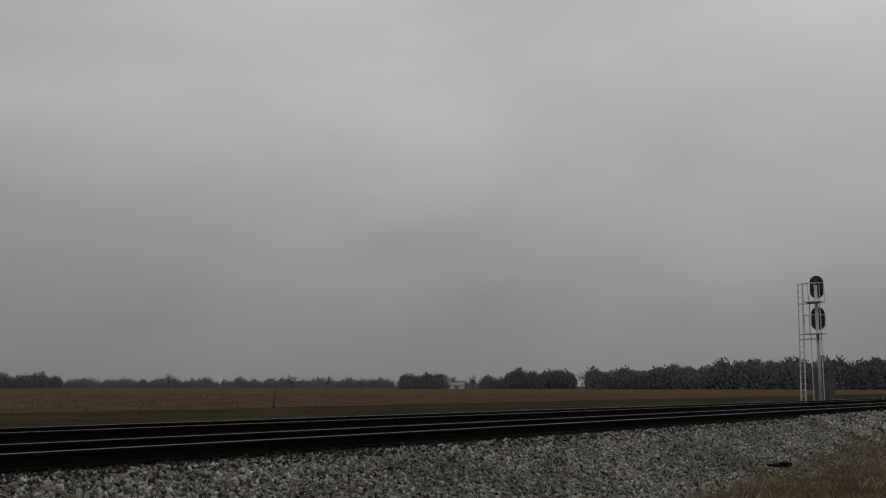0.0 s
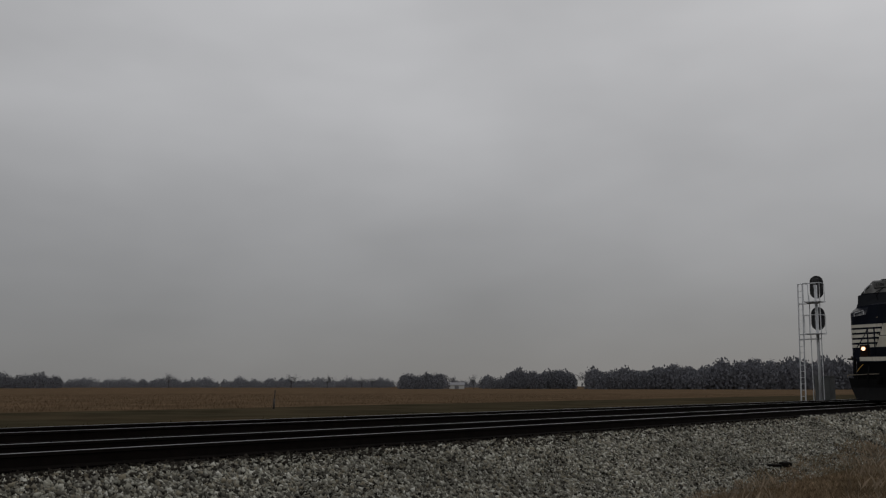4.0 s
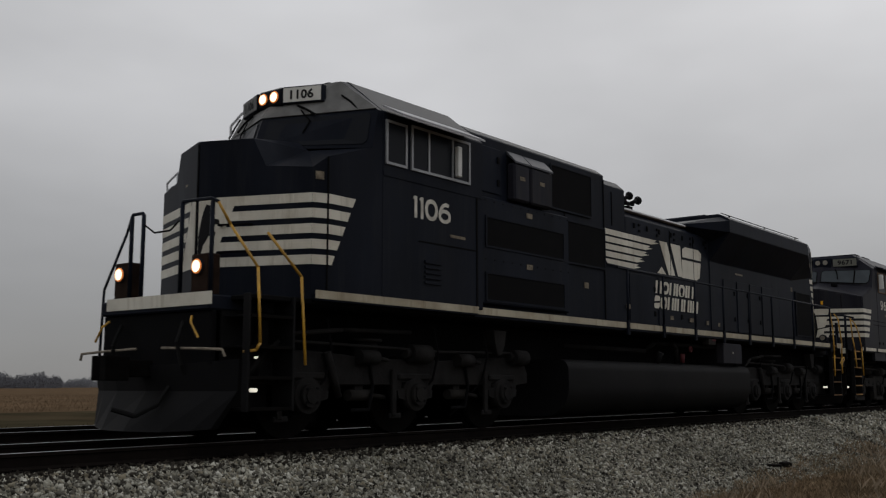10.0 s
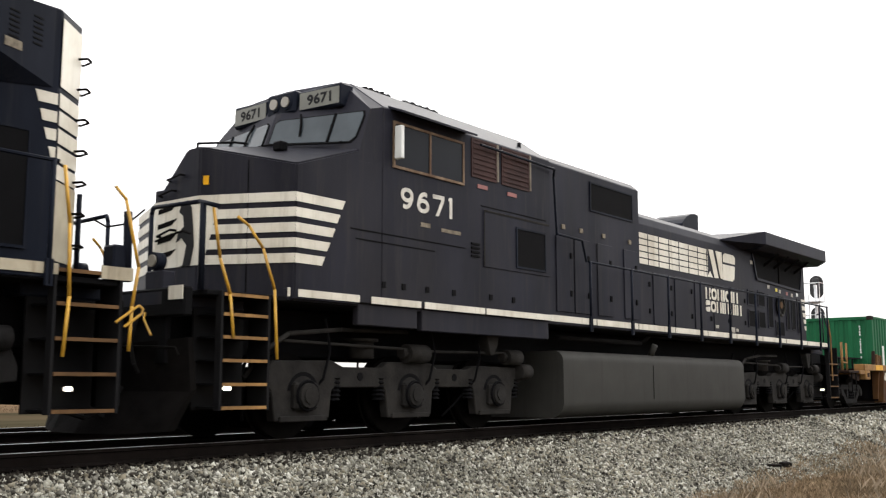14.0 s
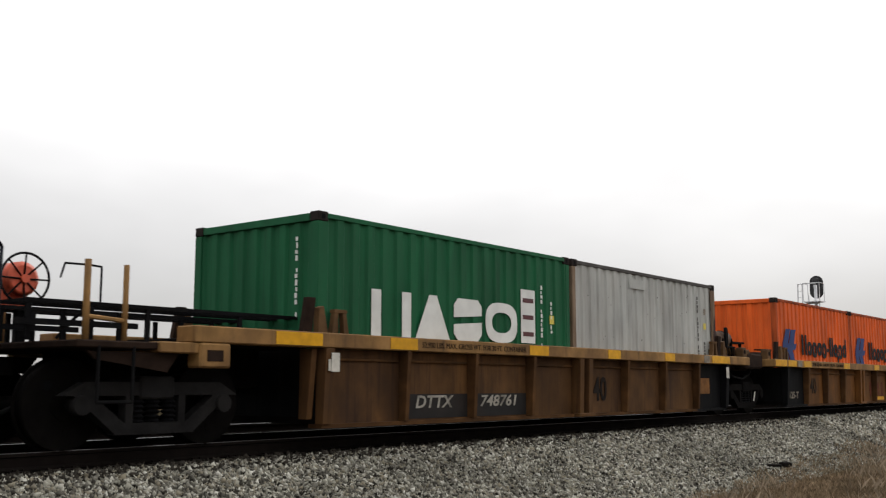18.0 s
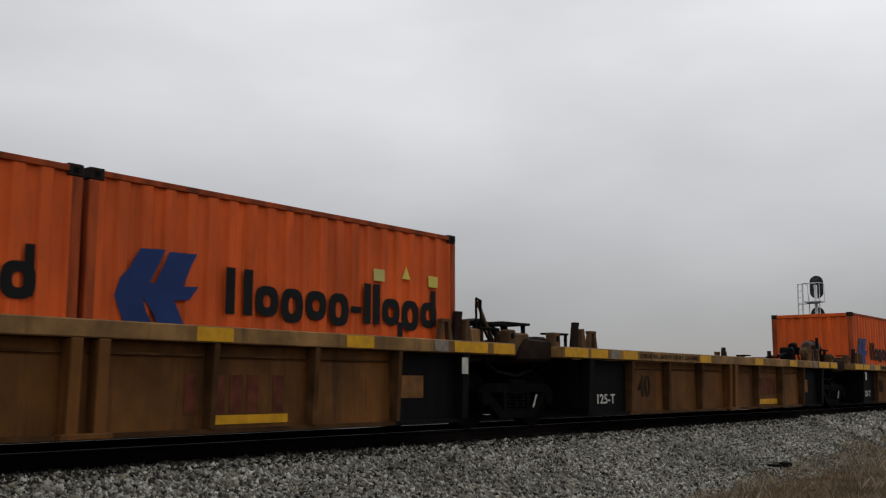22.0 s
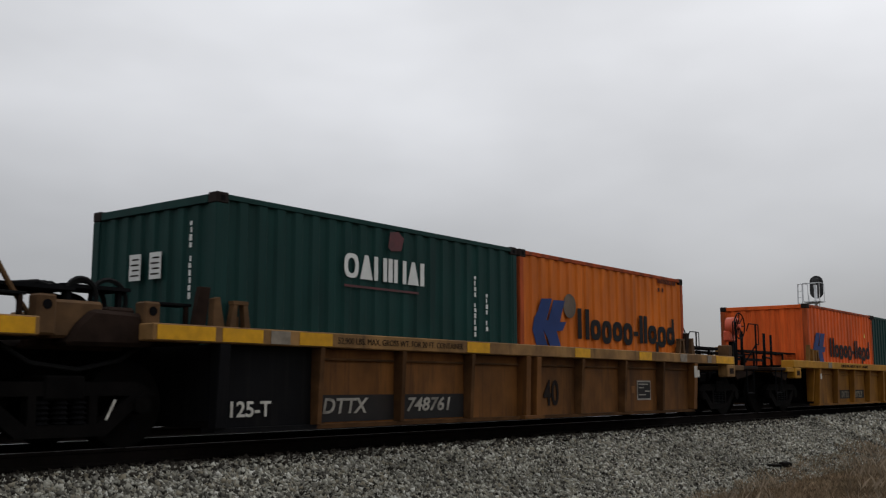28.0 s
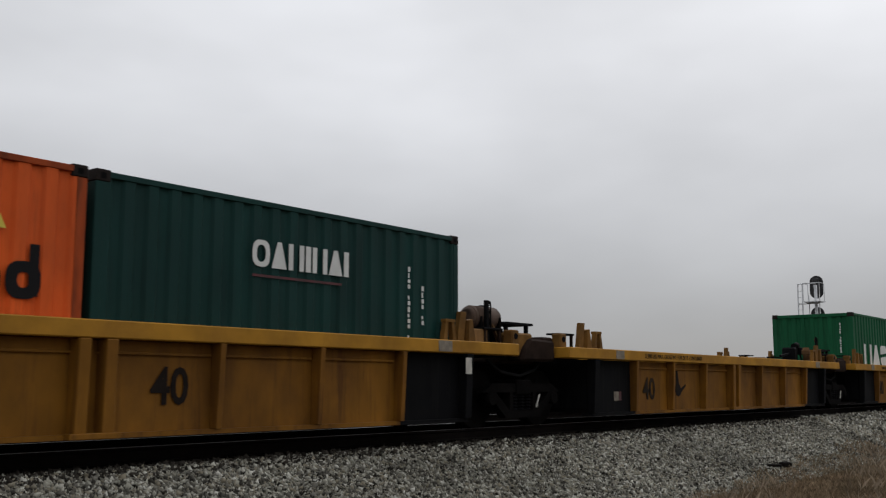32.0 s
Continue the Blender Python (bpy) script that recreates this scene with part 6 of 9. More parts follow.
# ---------------------------------------------------------------- second locomotive
def second_locomotive():
    L = thing("diesel_locomotive", -6.65, "faded black wide-cab diesel freight locomotive with cream stripes and dark headlights", "locomotive", "locomotives of the train")
    body = "black2"
    segs = [(-16.3, -15.12), (-14.84, -13.88), (-13.80, -12.4), (-12.36, -11.5), (-11.46, -10.6)] + [(-10.56 + 1.56 * k, -9.04 + 1.56 * k) for k in range(9)]
    segs[-1] = (segs[-1][0], 3.6)
    loco_frame(L, -17.45, 3.7, body, segs, (-10.13, -2.42, 0.24, 1.34), "tank_tan", (-15.7, -13.66, -11.66), (-1.36, 0.68, 2.7), True, "truck_grey")
    for a, b in ((-16.18, -15.12), (-14.9, -13.9), (-13.82, -12.42), (-12.38, -10.6)):
        part("sill_stripe", B(a, b, -1.552, -1.543, 1.80, 1.89), "white", L, "cream white sill stripe")
    front_end(L, -17.72, body, False, 0.34, "chord", ())
    for s in (-1, 1):
        part("end_rail", pipe(bmesh.new(), [(-17.46, s * 0.43, 1.80), (-17.46, s * 0.43, 2.72), (-17.46, s * 0.46, 2.80), (-17.46, s * 1.30, 2.78), (-17.45, s * 1.60, 2.70)], 0.026, 8), "black", L)
        part("end_post", rod(bmesh.new(), (-17.46, s * 1.36, 1.80), (-17.46, s * 1.36, 2.76), 0.036, 8), "black", L)
    part("end_chain", pipe(bmesh.new(), [(-17.46, -0.52, 2.40), (-17.46, -0.72, 2.44), (-17.45, -1.0, 2.48), (-17.44, -1.12, 2.44)], 0.014), "truck", L)
    rear_end(L, 4.5, body, True)
    part("nose", cut_nose(), body, L)
    nose_markings(L, 2.20, 3.05, -15.40, -15.8)
    prof = [(-1.54, 1.80), (-1.54, 4.43), (-0.92, 4.87), (0.92, 4.87), (1.54, 4.43), (1.54, 1.80)]
    part("cab_body", prism(bmesh.new(), prof, "x", -14.7, -10.56, 0.015), body, L)
    part("lower_cab_side", prism(bmesh.new(), [(-16.0, 1.80), (-16.0, 3.45), (-15.60, 3.58), (-14.699, 3.66), (-14.699, 1.80)], "y", -1.536, 1.536, 0.01), body, L)
    for s in (-1, 1):
        y0, y1 = (-1.50, -1.40) if s < 0 else (1.40, 1.50)
        part("side_skirt", B(-15.1, -13.92, y0, y1, 1.52, 1.79, 0.01), body, L)
        part("side_skirt", B(-13.82, -10.6, y0, y1, 1.50, 1.79, 0.01), body, L)
    bm = bmesh.new()
    keel = [bm.verts.new(p) for p in ((-15.40, 0, 3.94), (-15.21, 0, 4.42), (-14.98, 0, 4.85), (-14.699, 0, 4.865))]
    for s in (-1, 1):
        o = [bm.verts.new((x, s * y, z)) for x, y, z in ((-15.15, 1.535, 3.74), (-14.94, 1.535, 4.35), (-14.86, 0.92, 4.845), (-14.699, 0.92, 4.86), (-14.699, 1.535, 4.42), (-14.699, 1.535, 3.60), (-15.15, 1.535, 3.60))]
        for q in ((keel[0], o[0], o[1], keel[1]), (keel[1], o[1], o[2], keel[2]), (keel[2], o[2], o[3], keel[3]), (o[1], o[4], o[3], o[2]), (o[6], o[5], o[4], o[1], o[0])):
            bm.faces.new(q)
    bmesh.ops.recalc_face_normals(bm, faces=bm.faces[:])
    part("cab_front", bm, body, L)
    for s in (-1, 1):
        n = Vector((-0.92, s * 0.16, 0.36)).normalized()
        def on_glass(u, f, k):
            lo_ = Vector((-15.40, 0, 3.94)).lerp(Vector((-15.15, s * 1.535, 3.74)), u)
            hi_ = Vector((-15.21, 0, 4.42)).lerp(Vector((-14.94, s * 1.535, 4.35)), u)
            return lo_.lerp(hi_, f) + n * k
        for name, grow, mt, k0, k1 in (("screen_rubber", 0.014, "dark", 0.002, 0.012), ("windscreen", 0.0, "glass_grey", 0.013, 0.018)):
            bm = bmesh.new()
            loops = [[bm.verts.new(on_glass(u, f, k)) for u, f in ((0.05 - grow, 0.16 - 2 * grow), (0.88 + grow, 0.22 - 2 * grow), (0.93 + grow, 0.34), (0.955 + grow, 0.84), (0.94 + grow, 0.93 + 2 * grow), (0.09 - grow, 0.86 + 2 * grow), (0.05 - grow, 0.78))] for k in (k0, k1)]
            bm.faces.new(loops[0]); bm.faces.new(loops[1])
            for k in range(7):
                bm.faces.new((loops[0][k], loops[0][(k + 1) % 7], loops[1][(k + 1) % 7], loops[1][k]))
            bmesh.ops.recalc_face_normals(bm, faces=bm.faces[:])
            part(name, bm, mt, L, "cab windscreen pane with sky reflection in its pale colour" if name == "windscreen" else "")
        part("screen_post", pipe(bmesh.new(), [on_glass(0.66, 0.20, 0.02), on_glass(0.67, 0.92, 0.02)], 0.022), "dark", L)
        part("wiper_bar", pipe(bmesh.new(), [on_glass(0.02, 0.06, 0.05), on_glass(0.78, 0.14, 0.05), on_glass(0.82, 0.20, 0.03)], 0.014), "dark", L)
        part("wiper", pipe(bmesh.new(), [on_glass(0.30, 0.98, 0.03), on_glass(0.34, 0.70, 0.04), on_glass(0.36, 0.36, 0.03)], 0.016), "dark", L)
    part("wiper_motor", B(-15.66, -15.52, -0.62, -0.46, 3.80, 3.93, 0.02), "dark", L)
    part("nose_rail", pipe(bmesh.new(), [(-16.40, 0.15, 3.70), (-16.38, 0.15, 3.86), (-15.80, 0.12, 3.98), (-15.60, 0.10, 4.0)], 0.016), "dark", L)
    for a, b in ((-1.12, -0.38), (0.26, 1.0)):
        part("board_housing", B(-15.075, -14.82, a, b, 4.44, 4.76, 0.02), "black", L)
        number_board(L, -15.12, a, b, 4.46, 4.73, "9671", "board_dark", 0.06)
    part("headlight_box", B(-15.16, -14.9, -0.34, 0.22, 4.46, 4.78, 0.03), "black", L)
    for y in (-0.18, 0.05):
        lamp(L, -15.18, y, 4.62, 0.075, "lens")
    part("class_lamp", quad_stripe((-16.765, -0.47), (-16.735, -0.535), 3.18, 3.29, (-1.13, -0.54)), "reflect", L, "small amber marker lamp")
    y = -1.54
    side_window(L, -14.5, -12.93, 3.64, 4.28, y, "glass", (-13.72,), "greypost")
    part("wind_deflector", B(-14.5, -14.44, y - 0.16, y - 0.03, 3.75, 4.2, 0.01), "logo_white", L)
    bm = bmesh.new()
    prism(bm, [(-1.50, 4.45), (-1.74, 4.36), (-1.74, 4.39), (-1.50, 4.48)], "x", -14.55, -12.85)
    part("window_visor", bm, body, L)
    for a, b in ((-12.74, -12.1), (-11.96, -11.2)):
        grille(L, a, b, 3.81, 4.40, y, 7, "brown_louvre", "brown_louvre")
        part("louvre_post", B(b + 0.01, b + 0.05, y - 0.02, y - 0.001, 3.83, 4.40), "tape_grey", L, "pale upright louvre post")
        part("sticker", B(a + 0.15, a + 0.4, y - 0.012, y - 0.003, 3.66, 3.72), "sticker_red", L)
    road_digits("9671", -14.33, 3.11, 0.30, 1.14, y - 0.002, L, stroke=0.20, gap=0.32)
    part("lettering_bar", B(-13.9, -13.7, y - 0.005, y - 0.001, 2.92, 2.98), "dim_sticker", L)
    part("lettering_bar", B(-13.45, -13.0, y - 0.005, y - 0.001, 2.90, 2.95), "dim_sticker", L)
    part("equipment_door", B(-12.45, -10.62, y - 0.014, y - 0.001, 2.50, 3.36, 0.006), body, L)
    part("door_frame", band(bmesh.new(), [(-12.43, 2.52), (-12.43, 3.34), (-10.64, 3.34)], 0.03, y - 0.0145, 0.006), "truck_grey", L)
    grille(L, -11.60, -10.75, 2.56, 3.2, y - 0.0145, 0)
    for k in range(4):
        part("louvre", B(-12.75, -12.55, y - 0.02, y - 0.001, 2.62 + 0.06 * k, 2.65 + 0.06 * k), "dark", L)
    part("body_seam", B(-15.3, -12.9, y - 0.006, y - 0.001, 2.72, 2.735), "dark", L)
    part("body_seam", B(-15.2, -13.6, y - 0.006, y - 0.001, 2.60, 2.615), "dark", L)
    part("body_seam", B(-12.5, -10.7, y - 0.006, y - 0.001, 3.40, 3.415), "dark", L)
    for x in (-14.7, -14.3, -13.8, -13.2, -12.3, -11.7):
        part("bolt_plate", B(x, x + 0.07, y - 0.015, y - 0.001, 2.02, 2.10), "dark", L)
    for a, b in ((-14.34, -13.74), (-13.48, -12.64)):
        rb = part("roof_unit", B(a, b, -0.86, 0.86, 4.86, 4.925, 0.02), "dark", L)
        for k in range(5):
            part("roof_fin", B(lerp(a, b, 0.08 + 0.2 * k), lerp(a, b, 0.08 + 0.2 * k) + 0.05, -0.84, 0.84, 4.92, 4.935 + 0.01 * (k % 2)), "dark", rb)
    part("exhaust_post", rod(bmesh.new(), (-11.1, -1.3, 4.3), (-11.1, -1.3, 4.66), 0.03, 8), "dark", L)
    # inverter hump
    part("hump", prism(bmesh.new(), [(-1.28, 1.80), (-1.28, 4.52), (-1.12, 4.66), (1.12, 4.66), (1.28, 4.52), (1.28, 1.80)], "x", -10.55, -6.92, 0.015), body, L)
    grille(L, -8.82, -7.2, 3.86, 4.40, -1.284, 0)
    for x in (-10.0, -9.4, -8.6, -7.6):
        hood_door(L, x, x + 0.55, 2.0, 3.3, -1.284, body)
        part("sticker", B(x + 0.2, x + 0.3, -1.30, -1.285, 3.42, 3.50), "dim_sticker", L)
    # long hood with rounded top
    hp = [(-0.98, 1.80), (-0.98, 3.98), (-0.93, 4.14), (-0.80, 4.25), (-0.55, 4.31), (0.55, 4.31), (0.80, 4.25), (0.93, 4.14), (0.98, 3.98), (0.98, 1.80)]
    part("long_hood", prism(bmesh.new(), hp, "x", -6.91, 3.41, 0.01), body, L)
    for k in range(6):
        hood_door(L, -6.8 + 1.0 * k, -5.9 + 1.0 * k, 1.98, 3.05, -0.982, body)
    for k in range(5):
        z0 = 3.18 + 0.130 * k
        part("stripe", B(-6.4, -3.05, -0.990, -0.984, z0, z0 + 0.105), "white", L)
    for k in range(7):
        part("stripe_gap", B(-6.0 + 0.48 * k, -5.97 + 0.48 * k, -0.994, -0.991, 3.18, 3.80), body, L)
    hood_mark(L, -2.96, -1.45, 3.19, 3.82, -0.987)
    brand_shapes(L, -3.28, -1.4, 2.68, 2.94, -1.004, "nOniOin", "white", stroke=0.27)
    brand_shapes(L, -3.28, -1.2, 2.40, 2.65, -1.004, "sOninnin", "white", stroke=0.27)
    part("exhaust_pipe", prism(bmesh.new(), [(-3.10, 4.26), (-3.06, 4.46), (-2.90, 4.58), (-2.74, 4.68), (-2.55, 4.75), (-2.34, 4.775), (-2.17, 4.76), (-2.19, 4.26)], "y", -0.42, 0.42, 0.012), "black", L)
    h = part("air_horn", B(-6.5, -6.1, -0.4, -0.3, 4.27, 4.36, 0.01), "dark", L)
    for k in range(3):
        part("horn_bell", rod(bmesh.new(), (-6.2 + 0.2 * k, -0.35, 4.38), (-6.5 + 0.25 * k, -0.38, 4.42), 0.03, 10, 0.07), "dark", h)
    for x, w, z in ((-2.76, 0.17, 2.05), (-1.93, 0.28, 1.99), (-1.58, 0.14, 2.02)):
        part("builder_plate", B(x, x + w, -1.008, -1.003, z, z + 0.07 + 0.05 * (w > 0.2)), "sticker", L)
    # radiator wing
    part("radiator_wing", prism(bmesh.new(), [(-1.50, 4.13), (-1.50, 4.44), (1.50, 4.44), (1.50, 4.13), (1.28, 4.02), (-1.28, 4.02)], "x", -0.78, 3.74, 0.012), body, L, "overhanging radiator wing at the rear")
    for s in (-1, 1):
        bm = bmesh.new()
        v = [bm.verts.new(q) for q in ((-0.79, s * 1.50, 4.13), (-0.79, s * 1.50, 4.44), (-0.79, 0, 4.44), (-2.3, 0, 4.28), (-2.3, s * 0.9, 4.12), (-0.79, s * 0.97, 4.02))]
        for f in ((0, 1, 4), (1, 2, 3, 4), (0, 4, 5)):
            bm.faces.new([v[i] for i in f])
        bmesh.ops.recalc_face_normals(bm, faces=bm.faces[:])
        part("wing_fairing", bm, body, L)
    # plate lies flat on the hood; the shade of the recess is its colour
    rec = part("radiator_recess", plate(bmesh.new(), [(-0.35, 4.01), (-0.10, 3.42), (2.95, 3.34), (3.18, 4.01)], -0.984), "dark", L, "flat black plate for the shaded intake under the wing")
    for a, b in (((-0.39, 4.01), (-0.13, 3.38)), ((-0.13, 3.38), (2.99, 3.30)), ((2.99, 3.30), (3.22, 4.01))):
        part("recess_edge", band(bmesh.new(), [a, b], 0.06, -0.986, 0.03), body, rec)
    part("recess_post", B(1.40, 1.46, -1.01, -0.989, 3.36, 4.01), "truck", rec)
    for x in (0.4, 1.1, 1.9, 2.6):
        part("wing_brace", prism(bmesh.new(), [(-0.985, 3.72), (-0.985, 3.80), (-1.36, 4.04), (-1.40, 4.02)], "x", x, x + 0.04), "truck", rec)
    for a, b, c, d in ((-0.76, -0.3, 2.70, 3.08), (-0.76, -0.3, 2.16, 2.6), (-0.1, 0.36, 2.70, 3.10), (-0.1, 0.36, 2.16, 2.6), (0.56, 0.92, 2.2, 3.05), (1.08, 1.70, 2.02, 2.42), (1.87, 2.13, 2.2, 3.0), (2.28, 2.58, 2.22, 3.0), (2.72, 3.0, 2.14, 3.08)):
        grille(L, a, b, c, d, -0.984, 0, body)
    fan = part("blower_cover", rod(bmesh.new(), (1.39, -0.984, 2.80), (1.39, -1.03, 2.80), 0.25, 20), "dark", L, "round blower housing with a tan hub")
    part("cover_ring", ring(bmesh.new(), (1.39, -1.04, 2.80), 0.245, 0.03, "y", 20), "tank_tan", fan)
    part("blower_hub", rod(bmesh.new(), (1.37, -1.03, 2.82), (1.37, -1.06, 2.82), 0.09, 14), "bracket", fan)
    for k in range(6):
        q = k * math.pi / 3
        part("blower_spoke", rod(bmesh.new(), (1.39 + 0.1 * math.cos(q), -1.045, 2.80 + 0.1 * math.sin(q)), (1.39 + 0.24 * math.cos(q), -1.045, 2.80 + 0.24 * math.sin(q)), 0.012, 5), "tank_tan", fan)
    for x, z, m in ((1.15, 3.16, "warn"), (1.4, 3.14, "sticker"), (1.92, 3.12, "sticker_red"), (2.3, 3.1, "sticker"), (2.7, 3.14, "logo_white"), (0.6, 3.2, "sticker"), (-0.5, 3.72, "sticker")):
        part("sticker", B(x, x + 0.14, -0.992, -0.986, z, z + 0.09), m, L)
    for k in range(5):
        st = bmesh.new()
        z0 = 2.26 + 0.18 * k
        plate(st, [(3.29 - 0.05 * k, z0), (3.405, z0), (3.405, z0 + 0.11), (3.26 - 0.05 * k, z0 + 0.11)], -0.986)
        part("stripe", st, "white", L)
    for k in range(6):
        part("grab_iron", pipe(bmesh.new(), [(3.41, -0.8, 2.3 + 0.3 * k), (3.52, -0.8, 2.3 + 0.3 * k), (3.52, -0.45, 2.3 + 0.3 * k), (3.41, -0.45, 2.3 + 0.3 * k)], 0.012), "galv", L)
    part("handrail_riser", pipe(bmesh.new(), [(-12.6, -1.62, 4.30), (-10.55, -1.62, 4.28), (-10.38, -1.5, 4.2), (-10.25, -1.47, 3.26), (-9.43, -1.47, 3.24), (-9.29, -1.47, 2.88)], 0.022), "black", L)
    handrail(L, -9.29, 3.6, -1.47, [-9.25 + 1.52 * k for k in range(9)] + [3.55])
    handrail(L, -10.4, 3.6, 1.47, [-10.3 + 1.52 * k for k in range(10)])
    MOVERS.append(L)
    return L


# ---------------------------------------------------------------- well cars
RIB = (-4.65, -3.12, -1.58, 1.54, 3.07, 4.6)


def well_unit(m, paint, chord, left, right, marks, label, boards="R"):
    """One well of an articulated car. left, right: 'joint' (black panel, shared truck) or 'end' (own platform)."""
    U = thing("well_car", m, label, "well car", "well cars of the train")
    x0, x1 = m - 6.2, m + 6.1
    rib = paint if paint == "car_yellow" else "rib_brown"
    brk = "bracket" if chord == "chord" else "bracket_yellow"
    c0 = m - (7.1 if left == "joint" else 8.2)
    c1 = m + (7.3 if right == "joint" else 8.05)
    ribs = [m + r for r in RIB]
    edges = [x0] + ribs[:3] + [m] + ribs[3:] + [x1]
    for s in (-1, 1):
        y = s * 1.345
        for k, (a, b) in enumerate(zip(edges, edges[1:])):
            black = (k == 0 and left == "joint") or (k == 7 and right == "joint")
            part("side_panel", B(a + 0.002, b - 0.002, min(y, y - s * 0.03), max(y, y - s * 0.03), 0.30, 1.21), "panel_black" if black else paint, U, "black painted end panel" if black else "")
            if not black:
                part("panel_ledge", B(a + 0.06, b - 0.06, min(y, y + s * 0.035), max(y, y + s * 0.035), 1.07, 1.10, 0.006), rib, U)
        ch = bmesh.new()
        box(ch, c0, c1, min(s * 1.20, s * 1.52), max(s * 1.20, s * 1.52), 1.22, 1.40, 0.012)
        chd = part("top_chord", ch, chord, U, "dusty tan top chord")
        for r in ribs + [x0 + 0.05, x1 - 0.05]:
            endp = r in (x0 + 0.05, x1 - 0.05)
            w = 0.075 if endp else 0.038
            bm = bmesh.new()
            prism(bm, [(s * 1.347, 0.30), (s * 1.47, 0.30), (s * 1.52, 1.215), (s * 1.347, 1.215)], "x", r - w, r + w, 0.006)
            joint = (r == x0 + 0.05 and left == "joint") or (r == x1 - 0.05 and right == "joint")
            part("rib", bm, "panel_black" if joint else paint if endp else rib, U)
        for d in (-0.15, 0.15):
            bm = bmesh.new()
            prism(bm, [(s * 1.347, 0.27), (s * 1.50, 0.27), (s * 1.53, 1.215), (s * 1.347, 1.215)], "x", m + d - 0.065, m + d + 0.065, 0.008)
            part("centre_post", bm, paint, U)
        part("post_foot", B(m - 0.28, m + 0.28, min(s * 1.41, s * 1.53), max(s * 1.41, s * 1.53), 0.25, 0.31, 0.008), paint, U)
        ends = (ribs[0] if left == "joint" else x0, ribs[-1] if right == "joint" else x1)
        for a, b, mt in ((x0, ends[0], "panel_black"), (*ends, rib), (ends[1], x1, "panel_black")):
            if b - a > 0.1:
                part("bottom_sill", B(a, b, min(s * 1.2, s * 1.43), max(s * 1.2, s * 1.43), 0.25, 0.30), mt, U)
        if s < 0:
            for a, b, mt in ((-7.05, -6.3, "reflect"), (-6.2, -5.62, "reflect"), (-5.5, -5.2, "tape_grey"), (-5.05, -4.5, "reflect"), (-1.75, -1.2, "reflect"),
                             (1.25, 1.75, "reflect"), (3.55, 4.05, "reflect"), (5.3, 5.6, "tape_grey")) + (((6.6, 6.8, "tape_grey"), (7.05, 8.0, "reflect")) if right == "end" else ((5.75, 6.55, "reflect"), (6.7, 7.25, "reflect"))) if (left, chord) != ("end", "chord") else ((-7.05, -6.3, "reflect"), (-5.05, -4.5, "reflect"), (-1.75, -1.2, "reflect"), (0.75, 1.2, "reflect"), (2.99, 3.42, "reflect"), (4.8, 5.08, "tape_grey"), (5.21, 6.14, "reflect")):
                if chord == "chord" or mt == "tape_grey":
                    part("reflective_strip", B(m + a, m + b, -1.527, -1.522, 1.235, 1.385), mt, chd)
            writing("capacity_text", "52,900 LBS. MAX. GROSS WT. FOR 20 FT. CONTAINER", m - 4.4, 1.26, 0.09, -1.522, "stencil_worn", chd, 2.55)["kind"] = "stuff"
            for xx in [x0 + 0.12] * ("L" in boards) + [x1 - 0.12] * ("R" in boards):
                part("routing_board", B(xx - 0.07, xx + 0.07, -1.535, -1.53, 0.93, 1.16), "tape_white", U, "dirty white routing board")
        # corner guides that hold the boxes
        for xx, d in ((m - 6.22, 1), (m + 6.22, -1)):
            bm = bmesh.new()
            prism(bm, [(xx - 0.20, 1.40), (xx - 0.12, 1.84), (xx + 0.02, 1.84), (xx - 0.04, 1.40)], "y", s * 1.22, s * 1.30, 0.006)
            part("corner_guide", bm, "draft" if chord == "chord" else brk, U)
            bm = bmesh.new()
            prism(bm, [(xx + 0.03, 1.40), (xx + 0.04, 1.72), (xx + 0.12, 1.74), (xx + 0.20, 1.40)], "y", s * 1.24, s * 1.34, 0.006)
            part("guide_gusset", bm, brk, U)
            g = xx + d * 0.42
            bm = bmesh.new()
            for q in (-1, 1):
                prism(bm, [(g + q * 0.155, 1.40), (g + q * 0.065, 1.40), (g + q * 0.035, 1.69), (g + q * 0.095, 1.69)], "y", s * 1.26, s * 1.34, 0.004)
            box(bm, g - 0.11, g + 0.11, min(s * 1.25, s * 1.345), max(s * 1.25, s * 1.345), 1.665, 1.71, 0.004)
            box(bm, g - 0.11, g + 0.04, min(s * 1.24, s * 1.26), max(s * 1.24, s * 1.26), 1.40, 1.54)
            part("corner_guide", bm, brk, U)
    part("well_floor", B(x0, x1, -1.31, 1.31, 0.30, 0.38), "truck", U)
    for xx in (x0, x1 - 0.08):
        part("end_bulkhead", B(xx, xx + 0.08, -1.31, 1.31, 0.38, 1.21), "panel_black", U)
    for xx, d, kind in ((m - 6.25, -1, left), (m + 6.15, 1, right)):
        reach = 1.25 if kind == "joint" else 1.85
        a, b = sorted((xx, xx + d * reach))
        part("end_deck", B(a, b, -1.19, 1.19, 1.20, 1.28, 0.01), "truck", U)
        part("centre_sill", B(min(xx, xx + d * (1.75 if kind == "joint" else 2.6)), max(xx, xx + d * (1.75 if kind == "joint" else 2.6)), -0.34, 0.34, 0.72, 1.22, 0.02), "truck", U)
